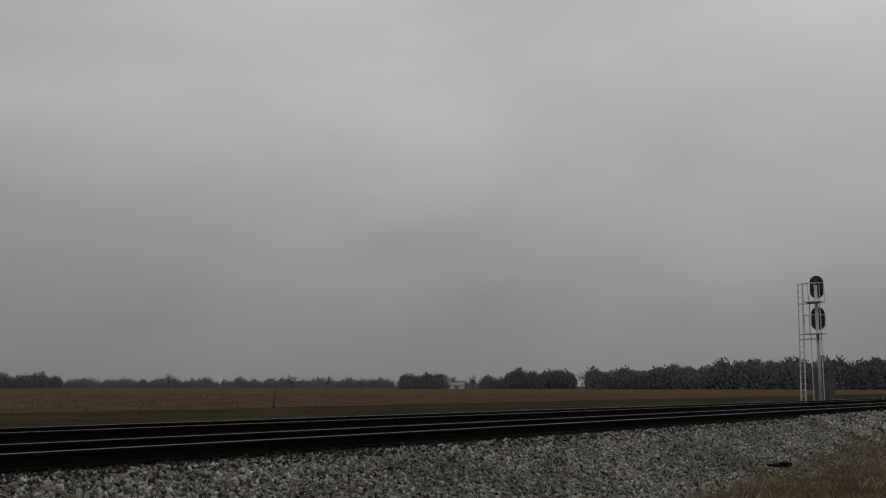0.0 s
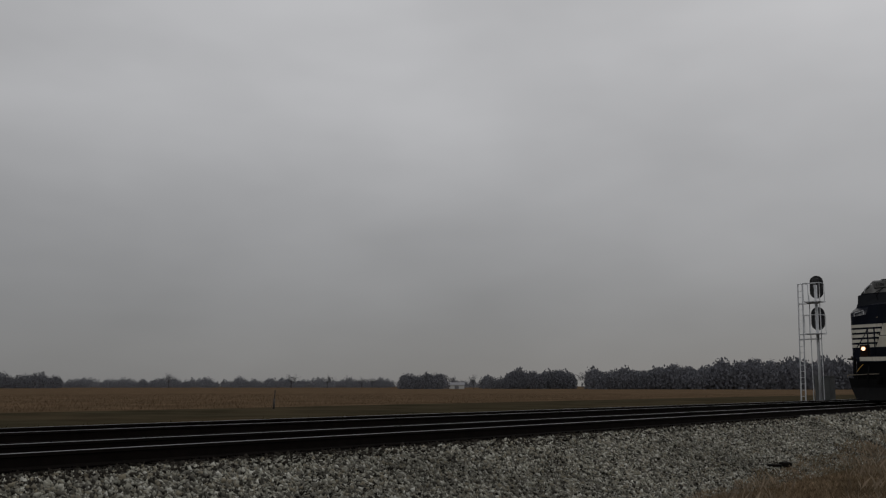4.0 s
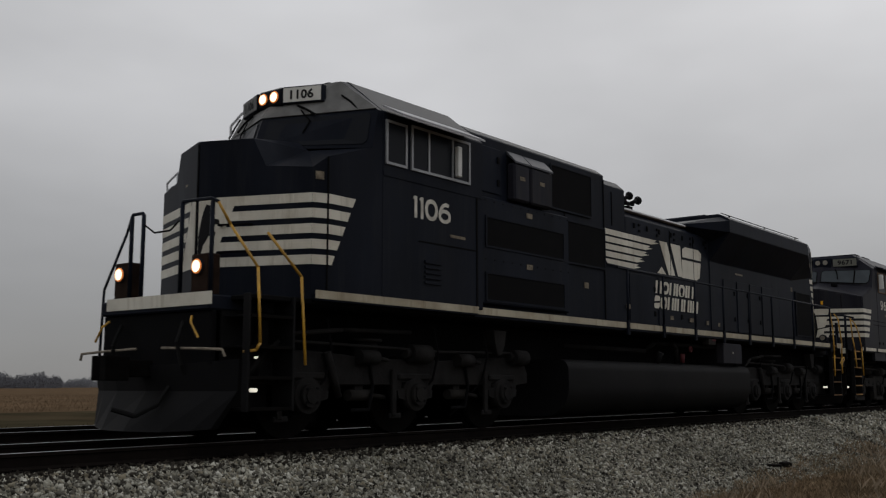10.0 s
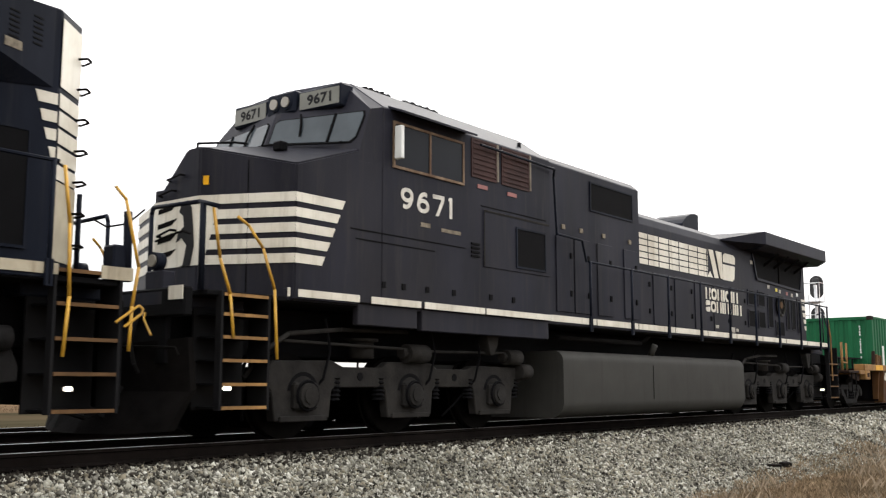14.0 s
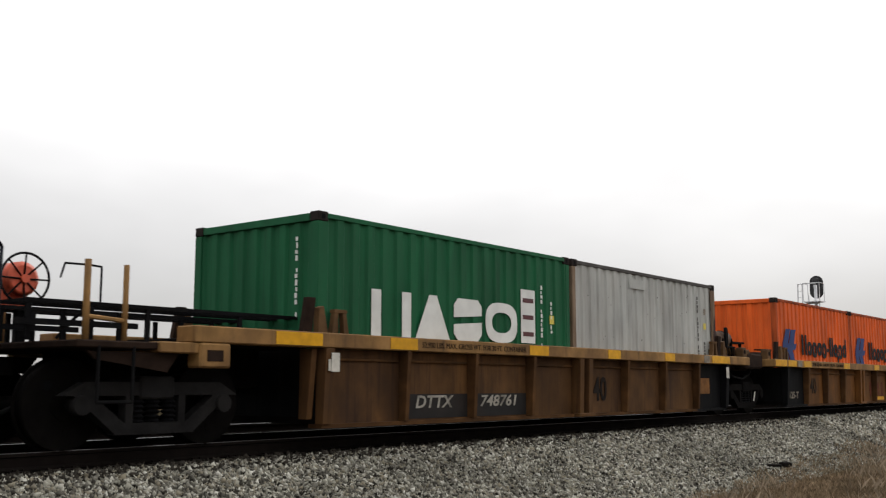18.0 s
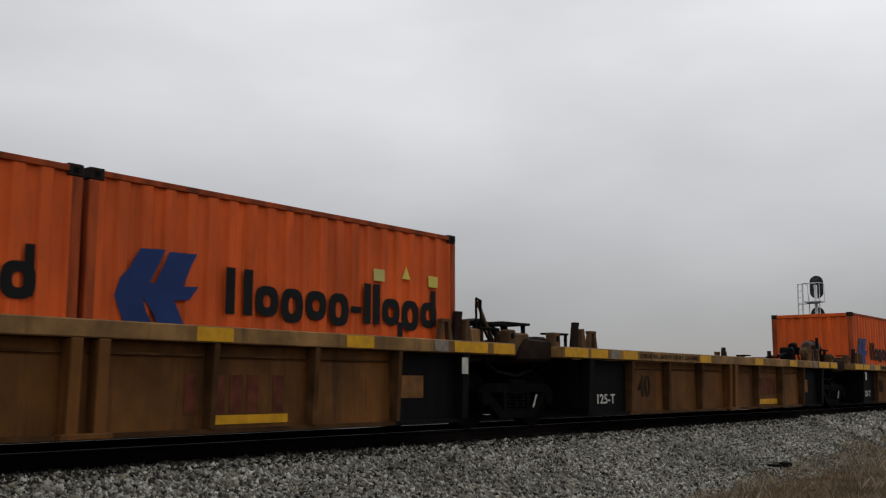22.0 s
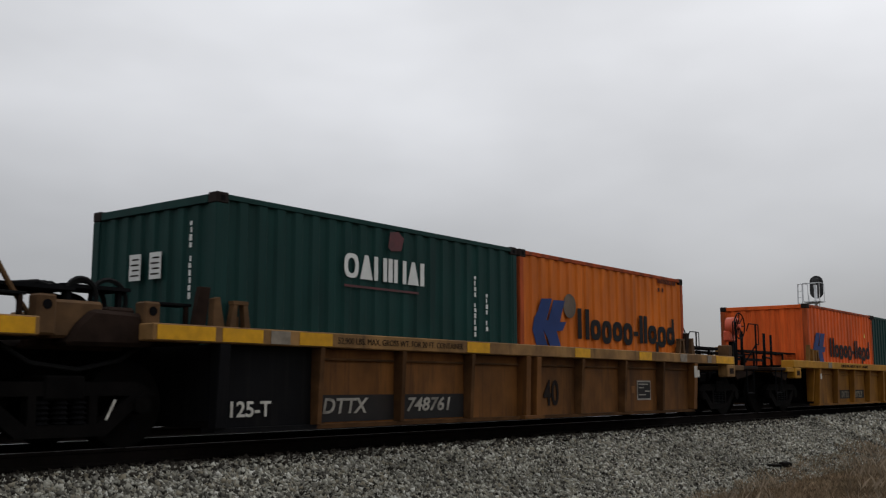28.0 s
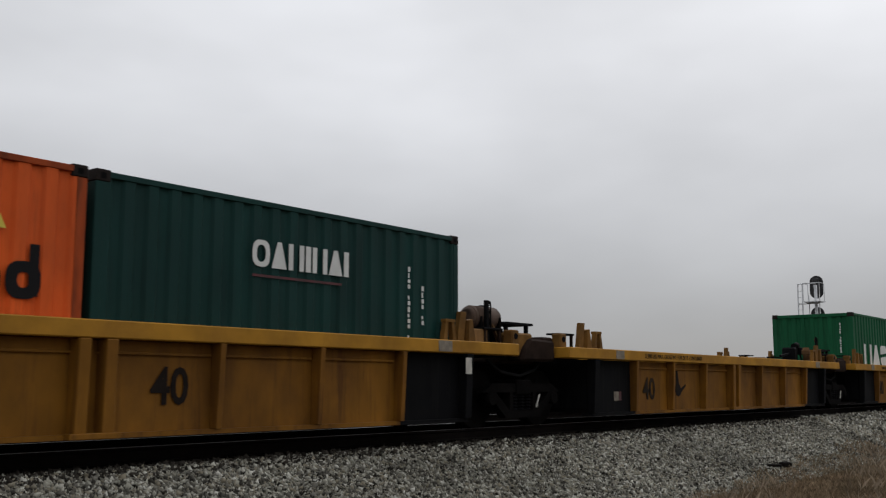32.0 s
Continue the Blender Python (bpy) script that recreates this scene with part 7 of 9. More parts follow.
        if kind == "joint":
            for s in (-1, 1):
                e = m - 6.98 if d < 0 else m + 7.47
                lug = bmesh.new()
                box(lug, e - 0.10, e + 0.10, min(s * 1.16, s * 1.34), max(s * 1.16, s * 1.34), 1.24, 1.63, 0.02)
                lg = part("end_lug", lug, brk, U)
                p0, p1 = sorted((e - d * 0.12, e - d * 0.62))
                stp = part("corner_step", B(p0, p1, min(s * 0.92, s * 1.18), max(s * 0.92, s * 1.18), 1.62, 1.65, 0.004), "panel_black", U, "thin black steel step plate")
                for q in (p0 + 0.03, p1 - 0.08):
                    part("step_leg", B(q, q + 0.045, min(s * 1.13, s * 1.17), max(s * 1.13, s * 1.17), 1.28, 1.62), "draft", stp)
                part("lug_hole", rod(bmesh.new(), (e, s * 1.335, 1.53), (e, s * 1.346, 1.53), 0.05, 10), "dark", lg)
                a2, b2 = sorted((e + d * 0.11, e + d * (0.70 if d > 0 else 0.45)))
                part("bearing_arm", B(a2, b2, min(s * 0.9, s * 1.2), max(s * 0.9, s * 1.2), 1.22, 1.60 if d > 0 else 1.56, 0.03), brk if d > 0 else "draft", U)
        else:
            for s in (-1, 1):
                part("end_flange", prism(bmesh.new(), [(s * 1.20, 0.36), (s * 1.34, 0.36), (s * 1.42, 1.21), (s * 1.20, 1.21)], "x", xx + d * 0.03, xx + d * 0.12, 0.006), paint, U)
                if s < 0:
                    part("flange_label", B(xx - d * 0.06, xx - d * 0.06 + 0.09, -1.523, -1.519, 0.94, 1.08), "tape_white", U, "small dirty white label")
                e = m - 7.92 if d < 0 else m + 7.84
                post = chord if m < 20 else "panel_black"
                # flat plate on the pad; its dark brown is the recess's shade
                part("pad_recess", B(e - 0.12, e + 0.10, min(s * 1.531, s * 1.535), max(s * 1.531, s * 1.535), 1.02, 1.14), "draft", U)
                part("jacking_pad", B(e - 0.21, e + 0.21, min(s * 1.30, s * 1.53), max(s * 1.30, s * 1.53), 0.95, 1.215, 0.02), chord, U)
                part("end_post", rod(bmesh.new(), (m + d * 9.3, s * 1.2, 1.2), (m + d * 9.3, s * 1.2, 2.02), 0.035, 8), post, U)
                part("end_post", rod(bmesh.new(), (m + d * 8.85, s * 1.2, 1.2), (m + d * 8.85, s * 1.2, 2.0), 0.03, 8), post, U)
                part("post_brace", pipe(bmesh.new(), [(m + d * 9.3, s * 1.2, 1.45), (m + d * 8.85, s * 1.2, 1.42)], 0.025), post, U)
                part("side_ladder", pipe(bmesh.new(), [(m + d * 9.3, s * 1.45, 1.15), (m + d * 9.3, s * 1.45, 0.6), (m + d * 8.9, s * 1.45, 0.6), (m + d * 8.9, s * 1.45, 1.15)], 0.018), "panel_black", U)
            a, b = sorted((m + d * 8.1, m + d * 9.55))
            c, e2 = sorted((m + d * 8.1, m + d * 8.62))
            part("end_platform", B(a, b, -1.46, 1.46, 1.13, 1.205, 0.012), "draft", U)
            part("platform_edge", B(c, e2, -1.5, 1.5, 1.10, 1.215, 0.012), chord if d < 0 else "bracket", U)
            for s in (-1, 1):
                part("platform_brace", prism(bmesh.new(), [(m + d * 8.3, 1.10), (m + d * 9.4, 1.10), (m + d * 9.3, 1.02), (m + d * 8.45, 0.90)], "y", s * 1.36, s * 1.40), "draft", U)
            for ya, yb, za in ((-0.82, -0.30, 1.58), (0.3, 0.82, 1.58)):
                ga, gb = sorted((m + d * 5.95, m + d * 9.75))
                bm = bmesh.new()
                for yy in (ya, yb):
                    box(bm, ga, gb, yy - 0.02, yy + 0.02, za + 0.01, za + 0.05)
                k = ga + 0.05
                while k < gb:
                    box(bm, k, k + 0.03, ya + 0.02, yb - 0.02, za + 0.02, za + 0.05)
                    k += 0.11
                g = part("walkway_grating", bm, "panel_black", U)
                for xx2 in (m + d * 7.0, m + d * 8.3, m + d * 9.0, m + d * 9.7):
                    for yy in (ya, yb):
                        part("grating_leg", B(xx2 - 0.025, xx2 + 0.025, yy - 0.02, yy + 0.02, 1.21, za), "panel_black", g)
                part("grating_rail", B(min(m + d * 8.5, m + d * 9.9), max(m + d * 8.5, m + d * 9.9), ya - 0.12, ya - 0.08, 1.36, 1.42), "panel_black", g)
            coupler(U, m + d * 9.4, d)
    # lettering
    for kind, a, b, z, h in marks:
        shift = -0.03 if kind == "125-T" else 0.06
        a, b = a + shift, b + shift
        if kind == "patch":
            part("lettering_patch", B(m + a, m + b, -1.352, -1.347, z, z + h), "patch", U)
        elif kind == "faded":
            brand_shapes(U, m + a, m + b, z, z + h, -1.348, "nin", "redfade", stroke=0.34)
        elif kind == "strip":
            part("yellow_strip", B(m + a, m + b, -1.354, -1.348, z, z + h), "reflect", U)
        elif kind == "notice":
            part("notice", B(m + a, m + b, -1.352, -1.347, z, z + h), "letter_dim", U)
            part("notice", B(m + a + 0.03, m + b - 0.03, -1.356, -1.353, z + 0.03, z + h - 0.03), "patch", U)
            for k, (f0, f1) in enumerate(((0.1, 0.8), (0.1, 0.45), (0.55, 0.9), (0.1, 0.6))):
                part("notice_line", B(lerp(m + a, m + b, f0), lerp(m + a, m + b, f1), -1.358, -1.3565, z + h * (0.78 - 0.18 * k), z + h * (0.78 - 0.18 * k) + 0.022), "letter_dim", U)
            part("notice_square", B(m + a - 0.22, m + a - 0.10, -1.352, -1.347, z + h * 0.35, z + h * 0.72), "label_orange", U)
        elif kind == "label":
            part("label_plate", B(m + a, m + b, -1.352, -1.347, z, z + h), "label_orange", U)
        else:
            writing("stencil", kind, m + a, z, h, -1.357, "stencil_worn" if kind == "40" and (20 < m < 60 or m > 110) else "stencil" if kind == "40" else "tape_grey" if kind == "125-T" and m < 40 else "letter" if kind == "125-T" else "letter_faint" if m > 90 else "letter_dim", U, b - a, slant=0.2 if kind[0] in "D7" else 0.0, bold=0.02)
    MOVERS.append(U)
    return U


def joint_gear(U, m, tank, coils=False):
    """Brake gear on the deck over a shared truck, at the unit's trailing end."""
    if tank:
        r = bmesh.new()
        rod(r, (m + 6.92, -0.85, 1.82), (m + 7.50, -0.85, 1.82), 0.185, 20)
        for k, (ra, rb) in enumerate(((0.185, 0.165), (0.165, 0.11))):
            rod(r, (m + 6.92 - 0.045 * k, -0.85, 1.82), (m + 6.875 - 0.045 * k, -0.85, 1.82), ra, 20, rb)
            rod(r, (m + 7.50 + 0.045 * k, -0.85, 1.82), (m + 7.545 + 0.045 * k, -0.85, 1.82), ra, 20, rb)
        rs = part("air_reservoir", r, "tan_res", U, "dusty brown air reservoir")
        for x in (m + 6.95, m + 7.45):
            part("reservoir_strap", B(x, x + 0.05, -1.045, -0.66, 1.28, 1.83), "truck", rs)
        part("reservoir_band", ring(bmesh.new(), (m + 7.22, -0.85, 1.82), 0.193, 0.012, "x", 18), "truck", rs)
        part("grab_post", B(m + 7.04, m + 7.12, -1.09, -1.03, 1.40, 2.08, 0.01), "panel_black", U)
        part("grab_iron", pipe(bmesh.new(), [(m + 7.10, -1.06, 2.07), (m + 7.17, -1.06, 2.06), (m + 7.19, -1.06, 2.0), (m + 7.19, -1.06, 1.6)], 0.014), "panel_black", U)
        part("strut", pipe(bmesh.new(), [(m + 7.3, -1.0, 1.72), (m + 7.5, -1.0, 1.42)], 0.03), "bracket", U)
    else:
        p = bmesh.new()
        box(p, m + 7.05, m + 8.0, -0.95, -0.4, 1.72, 1.76)
        for x in (m + 7.1, m + 7.93):
            box(p, x, x + 0.05, -0.9, -0.85, 1.28, 1.72)
        part("step_platform", p, "panel_black", U)
        part("brace", pipe(bmesh.new(), [(m + 7.08, -0.95, 2.06), (m + 7.3, -0.95, 1.72), (m + 7.5, -0.95, 1.45)], 0.03), "bracket", U)
        part("grab_post", pipe(bmesh.new(), [(m + 6.98, -1.0, 1.4), (m + 6.98, -1.0, 2.1), (m + 7.1, -1.0, 2.07), (m + 7.1, -1.0, 1.5)], 0.02), "panel_black", U)
    part("valve_box", B(m + 6.6, m + 6.98, -1.15, -0.85, 1.40, 1.62, 0.015), "chord", U)
    part("brake_valve", B(m + 5.95, m + 6.2, -0.75, -0.4, 1.42, 1.80, 0.04), "panel_black", U)
    vb = bmesh.new()
    rod(vb, (m + 6.45, -0.9, 1.40), (m + 6.45, -0.9, 1.80), 0.09, 10)
    box(vb, m + 6.36, m + 6.56, -1.0, -0.8, 1.60, 1.74, 0.02)
    part("control_valve", vb, "bracket", U)
    part("train_pipe", pipe(bmesh.new(), [(m + 5.3, -0.6, 1.55), (m + 5.9, -0.6, 1.62), (m + 6.4, -0.55, 1.75), (m + 7.4, -0.5, 1.78), (m + 8.2, -0.5, 1.66), (m + 8.7, -0.5, 1.5)], 0.035), "panel_black", U)
    # a black step plate and the dark draft gear between the two units
    part("step_plate", B(m + 7.92, m + 8.72, -0.85, -0.35, 1.76, 1.80), "panel_black", U)
    for x in (m + 8.0, m + 8.6):
        part("plate_leg", B(x, x + 0.05, -0.8, -0.74, 1.22, 1.76), "panel_black", U)
    part("draft_gear", prism(bmesh.new(), [(m + 7.40, 1.12), (m + 7.58, 1.34), (m + 7.80, 1.50), (m + 8.45, 1.50), (m + 8.60, 1.40), (m + 8.60, 1.12)], "y", -0.95, 0.95, 0.03), "draft", U)
    part("draft_arm", prism(bmesh.new(), [(m + 7.72, 1.15), (m + 7.84, 1.36), (m + 8.02, 1.52), (m + 8.72, 1.50), (m + 8.74, 1.16)], "y", -1.28, -0.96, 0.04), "draft", U)
    vg = bmesh.new()
    rod(vg, (m + 6.62, -0.55, 1.28), (m + 6.62, -0.55, 1.86), 0.06, 10)
    rod(vg, (m + 6.50, -0.55, 1.84), (m + 6.76, -0.55, 1.88), 0.085, 12)
    box(vg, m + 6.70, m + 6.86, -0.68, -0.46, 1.62, 1.82, 0.02)
    part("valve_group", vg, "panel_black", U)
    for k, (xa, rr, zc) in enumerate(((m + 8.30, 0.26, 1.60), (m + 8.52, 0.22, 1.66), (m + 8.12, 0.18, 1.68)) if coils else ()):
        part("coiled_hose", ring(bmesh.new(), (xa, -0.62 - 0.12 * k, zc), rr, 0.028, "y", 20), "hose", U)
    for k in range(3):
        part("air_hose", pipe(bmesh.new(), [(m + 7.0 + 0.2 * k, -0.35 + 0.2 * k, 1.45), (m + 7.3 + 0.2 * k, -0.4 + 0.2 * k, 1.76 + 0.03 * k), (m + 7.9 + 0.2 * k, -0.4 + 0.2 * k, 1.84 + 0.02 * k), (m + 8.4 + 0.1 * k, -0.4 + 0.2 * k, 1.70), (m + 8.8, -0.4 + 0.2 * k, 1.45)], 0.024), "hose", U)
    part("hose_loop", pipe(bmesh.new(), [(m + 7.2, -0.98, 1.16), (m + 7.5, -1.02, 0.98), (m + 8.0, -1.04, 0.92), (m + 8.5, -1.0, 1.02), (m + 8.8, -0.95, 1.18)], 0.026), "hose", U)
    # white rod painted in as a glint beside the shared truck
    part("brake_lever", pipe(bmesh.new(), [(m + 8.35, -1.2, 0.62), (m + 8.25, -1.2, 0.42)], 0.014), "tape_white", U)


def brake_wheel(U, x, y, mat, z=2.12, rad=0.29):
    """Hand brake on the end platform: round gear housing, spoked wheel, stand and grab loops."""
    b = part("brake_stand", B(x + 0.03, x + 0.15, y + 0.02, y + 0.12, 1.21, z, 0.01), "panel_black", U)
    case = bmesh.new()
    rod(case, (x, y - 0.10, z), (x, y + 0.10, z), 0.2, 18)
    rod(case, (x, y - 0.14, z), (x, y - 0.10, z), 0.15, 18, 0.2)
    box(case, x - 0.17, x + 0.13, y - 0.02, y + 0.16, z - 0.34, z - 0.1, 0.03)
    part("gear_case", case, mat, b, "painted round brake gear housing")
    w = part("brake_wheel", ring(bmesh.new(), (x, y - 0.17, z), rad, 0.015, "y", 28), "panel_black", U, "spoked hand brake wheel")
    for k in range(8):
        a = math.pi * k / 4
        part("spoke", rod(bmesh.new(), (x, y - 0.14, z), (x + rad * math.cos(a), y - 0.17, z + rad * math.sin(a)), 0.011, 5), "panel_black", w)
    hub = rod(bmesh.new(), (x, y - 0.19, z), (x, y - 0.08, z), 0.05, 10)
    part("wheel_hub", hub, mat, b)
    for d, z1 in ((-1, 2.17), (1, 2.17)):
        px = x + d * (0.42 if d < 0 else 0.74)
        part("grab_post", rod(bmesh.new(), (px, y - 0.25, 1.21), (px, y - 0.25, z1), 0.022, 6), "panel_black", U)
        part("grab_loop", pipe(bmesh.new(), [(px, y - 0.25, z1), (px + d * 0.17, y - 0.25, z1 - 0.01), (px + d * 0.17, y - 0.25, z1 - 0.46), (px + d * 0.02, y - 0.25, z1 - 0.46)], 0.013), "panel_black", U)
    part("grab_loop", pipe(bmesh.new(), [(x + 0.74, y - 0.25, 2.17), (x + 0.46, y - 0.2, 2.17), (x + 0.44, y - 0.15, 2.0)], 0.013), "panel_black", U)
    part("post_brace", pipe(bmesh.new(), [(x + 0.74, y - 0.25, 1.7), (x + 0.45, y - 0.1, 1.3)], 0.02), "panel_black", U)


# ---------------------------------------------------------------- containers
CL, CW, Z0, Z1 = 6.085, 1.219, 0.40, 2.95


def corrugated(x0, x1, n, y, s, z0, z1, depth=0.031):
    """A corrugated upright sheet: n trapezoid folds along x."""
    bm = bmesh.new()
    pitch = (x1 - x0) / n
    xs = [(x0, 0)]
    for k in range(n):
        a = x0 + pitch * k
        xs += [(a + pitch * 0.26, 0), (a + pitch * 0.38, depth), (a + pitch * 0.74, depth), (a + pitch * 0.86, 0)]
    xs.append((x1, 0))
    lo = [bm.verts.new((x, y - s * d, z0)) for x, d in xs]
    hi = [bm.verts.new((x, y - s * d, z1)) for x, d in xs]
    lo2 = [bm.verts.new((x, y - s * (d + 0.004), z0)) for x, d in xs]
    hi2 = [bm.verts.new((x, y - s * (d + 0.004), z1)) for x, d in xs]
    for i in range(len(xs) - 1):
        bm.faces.new((lo[i], lo[i + 1], hi[i + 1], hi[i]))
        bm.faces.new((lo2[i], lo2[i + 1], hi2[i + 1], hi2[i]))
        bm.faces.new((hi[i], hi[i + 1], hi2[i + 1], hi2[i]))
    bmesh.ops.recalc_face_normals(bm, faces=bm.faces[:])
    return bm


def container(x, paint, label, posts=None, rails=None):
    C = thing("shipping_container", x, label, "shipping container", "containers in the well cars")
    a, b = x, x + CL
    posts = posts or paint
    for s in (-1, 1):
        part("side_wall", corrugated(a + 0.11, b - 0.11, 20, s * (CW - 0.012), s, Z0 + 0.14, Z1 - 0.07), paint, C)
        part("top_rail", B(a + 0.16, b - 0.16, min(s * (CW - 0.07), s * CW), max(s * (CW - 0.07), s * CW), Z1 - 0.075, Z1 - 0.01, 0.006), rails or posts, C)
        part("bottom_rail", B(a + 0.16, b - 0.16, min(s * (CW - 0.07), s * CW), max(s * (CW - 0.07), s * CW), Z0, Z0 + 0.14, 0.006), paint, C)
        for xx, d in ((a, 1), (b, -1)):
            p = sorted((xx + d * 0.004, xx + d * 0.115))
            part("corner_post", B(p[0], p[1], min(s * (CW - 0.14), s * (CW - 0.002)), max(s * (CW - 0.14), s * (CW - 0.002)), Z0 + 0.12, Z1 - 0.12, 0.008), posts, C)
            for z in (Z0, Z1 - 0.118):
                q = sorted((xx, xx + d * 0.178))
                cs = bmesh.new()
                box(cs, q[0], q[1], min(s * (CW - 0.162), s * CW), max(s * (CW - 0.162), s * CW), z, z + 0.118 + (0.008 if z > 1 else 0), 0.01)
                cst = part("corner_casting", cs, "casting", C)
                xm = (q[0] + q[1]) / 2
                part("casting_hole", B(xm - 0.03, xm + 0.03, s * CW - 0.003, s * CW + 0.003, z + 0.03, z + 0.09), "dark", cst)
    # front end wall, corrugated across
    bm = corrugated(-CW + 0.13, CW - 0.13, 8, 0, 1, Z0 + 0.14, Z1 - 0.09)
    for v in bm.verts:
        v.co = Vector((a + 0.03 - v.co.y, v.co.x, v.co.z))
    bmesh.ops.recalc_face_normals(bm, faces=bm.faces[:])
    part("front_wall", bm, paint, C)
    part("front_header", B(a + 0.005, a + 0.07, -CW + 0.17, CW - 0.17, Z1 - 0.11, Z1 - 0.01, 0.006), paint, C)
    part("front_sill", B(a + 0.005, a + 0.07, -CW + 0.17, CW - 0.17, Z0, Z0 + 0.14, 0.006), paint, C)
    part("roof", B(a + 0.12, b - 0.12, -CW + 0.07, CW - 0.07, Z1 - 0.05, Z1 - 0.025), paint, C)
    part("floor", B(a + 0.1, b - 0.1, -CW + 0.08, CW - 0.08, Z0 + 0.08, Z0 + 0.14), "truck", C)
    for s in (-1, 1):
        d = part("door", B(b - 0.06, b - 0.015, min(s * 0.006, s * (CW - 0.145)), max(s * 0.006, s * (CW - 0.145)), Z0 + 0.12, Z1 - 0.12, 0.008), paint, C)
        for y in (0.32, 0.86):
            part("lock_rod", rod(bmesh.new(), (b + 0.01, s * y, Z0 + 0.06), (b + 0.01, s * y, Z1 - 0.08), 0.018, 6), "galv", d)
    MOVERS.append(C)
    return C


YF = -CW - 0.001


def code_heights(top, bottom, seed):
    """Uneven marks from top to bottom, in words with gaps."""
    rng = random.Random(seed)
    z, k = top, 0
    while z > bottom:
        h = rng.uniform(0.045, 0.075)
        yield z - h, z
        k += 1
        z -= h + (0.10 if k in (4, 10) else 0.022)


def side_codes(C, x, n=2, mat="logo_white"):
    """Upright rows of small marks near the box's end (unreadable codes)."""
    for k in range(n):
        bm = bmesh.new()
        top = Z1 - 0.55 - 0.25 * k
        for i, (za, zb) in enumerate(code_heights(top, Z1 - (1.7 if k == 0 else 1.3), int(x * 10) + k)):
            box(bm, x + 0.30 * k, x + 0.30 * k + (0.045, 0.03, 0.05)[i % 3], YF - 0.004, YF, za, zb)
        part("code_strip", bm, mat, C)


def front_code(C, x, y):
    bm = bmesh.new()
    for i, (za, zb) in enumerate(code_heights(Z1 - 0.30, 1.66, int(x))):
        box(bm, x - 0.008, x - 0.003, y, y + (0.04, 0.028, 0.045)[i % 3], za, zb)
    part("code_strip", bm, "logo_white", C)


def blue_logo_box(x, paint, label, patch=False, stickers=(), posts="rustpost"):
    C = container(x, paint, label, posts)
    # a blue double arrow emblem with two slits
    L, zb = x + 0.30, 1.40
    arrow = [(0.34, 1.68), (0.4, 1.86), (0.51, 1.98), (0.63, 2.19), (0.95, 2.21), (0.85, 2.0), (0.76, 1.84), (0.83, 1.84), (0.91, 2.0), (1.0, 2.19), (1.37, 2.2), (1.29, 2.06), (1.19, 1.83), (1.4, 1.84), (1.28, 1.69), (1.08, 1.67), (1.22, 1.41), (0.88, 1.39), (0.81, 1.53), (0.67, 1.68), (0.73, 1.53), (0.82, 1.39), (0.47, 1.39), (0.38, 1.58)]
    part("emblem", plate(bmesh.new(), [(x + p, z) for p, z in arrow], YF), "logo_blue", C, "plain blue arrow emblem")
    if patch:
        rng = random.Random(8)
        for z, a, b in ((2.79, 4.92, 5.70), (2.62, 4.92, 5.10)):
            bm = bmesh.new()
            k = a
            while k < b:
                w = rng.uniform(0.05, 0.08)
                box(bm, x + k, x + k + w, YF - 0.004, YF, z, z + rng.uniform(0.075, 0.09))
                k += w + rng.choice((0.03, 0.03, 0.09))
            part("code_strip", bm, "redfade", C)
        part("dirty_disc", rod(bmesh.new(), (L + 1.22, YF, zb + 0.72), (L + 1.22, YF - 0.004, zb + 0.72), 0.21, 20), "logo_grey", C)
    brand_shapes(C, x + 1.76, x + 5.65, 1.57, 2.10, YF, "noqoq-iioqo", "ink", stroke=0.22)
    for k in (4.78, 5.50):
        part("logo_shape", B(x + k, x + k + 0.10, YF - 0.0048, YF - 0.0008, 1.60 if k > 5 else 1.40, 2.10 if k > 5 else 1.62), "ink", C)
    for k, w, mt in stickers:
        z = 2.15 if w > 0.2 else 2.22
        part("label_plate", plate(bmesh.new(), [(x + k, z), (x + k + w, z), (x + k + w, z + 0.16), (x + k, z + 0.16)] if w > 0.2 else [(x + k, z), (x + k + w, z), (x + k + w / 2, z + w)], YF, 0.004), mt, C, "" if w > 0.2 else "small yellow triangle label")
    return C


def teal_box(x, label, placards):
    C = container(x, "b_teal", label)
    brand_shapes(C, x + 2.08, x + 3.74, 2.15, 2.47, YF, "Ovninvi", "logo_white", stroke=0.2)
    part("underline", B(x + 2.1, x + 3.6, YF - 0.004, YF - 0.001, 2.03, 2.06), "logo_red", C)
    side_codes(C, x + 4.92)
    if placards:
        part("red_mark", plate(bmesh.new(), [(x + 2.95, 2.62), (x + 3.02, 2.58), (x + 3.22, 2.60), (x + 3.28, 2.78), (x + 3.16, 2.86), (x + 2.99, 2.84)], YF), "logo_red", C)
        for y0, y1 in ((-0.24, -0.02), (0.16, 0.38)):
            pl = part("placard", B(x - 0.012, x - 0.003, y0, y1, 2.02, 2.34), "logo_white", C, "white paper placard")
            for k in range(4):
                part("print_line", B(x - 0.015, x - 0.0125, y0 + 0.03, y1 - 0.03 - 0.03 * (k % 2), 2.07 + 0.065 * k, 2.09 + 0.065 * k), "stencil", pl)
        front_code(C, x, -0.80)
    return C


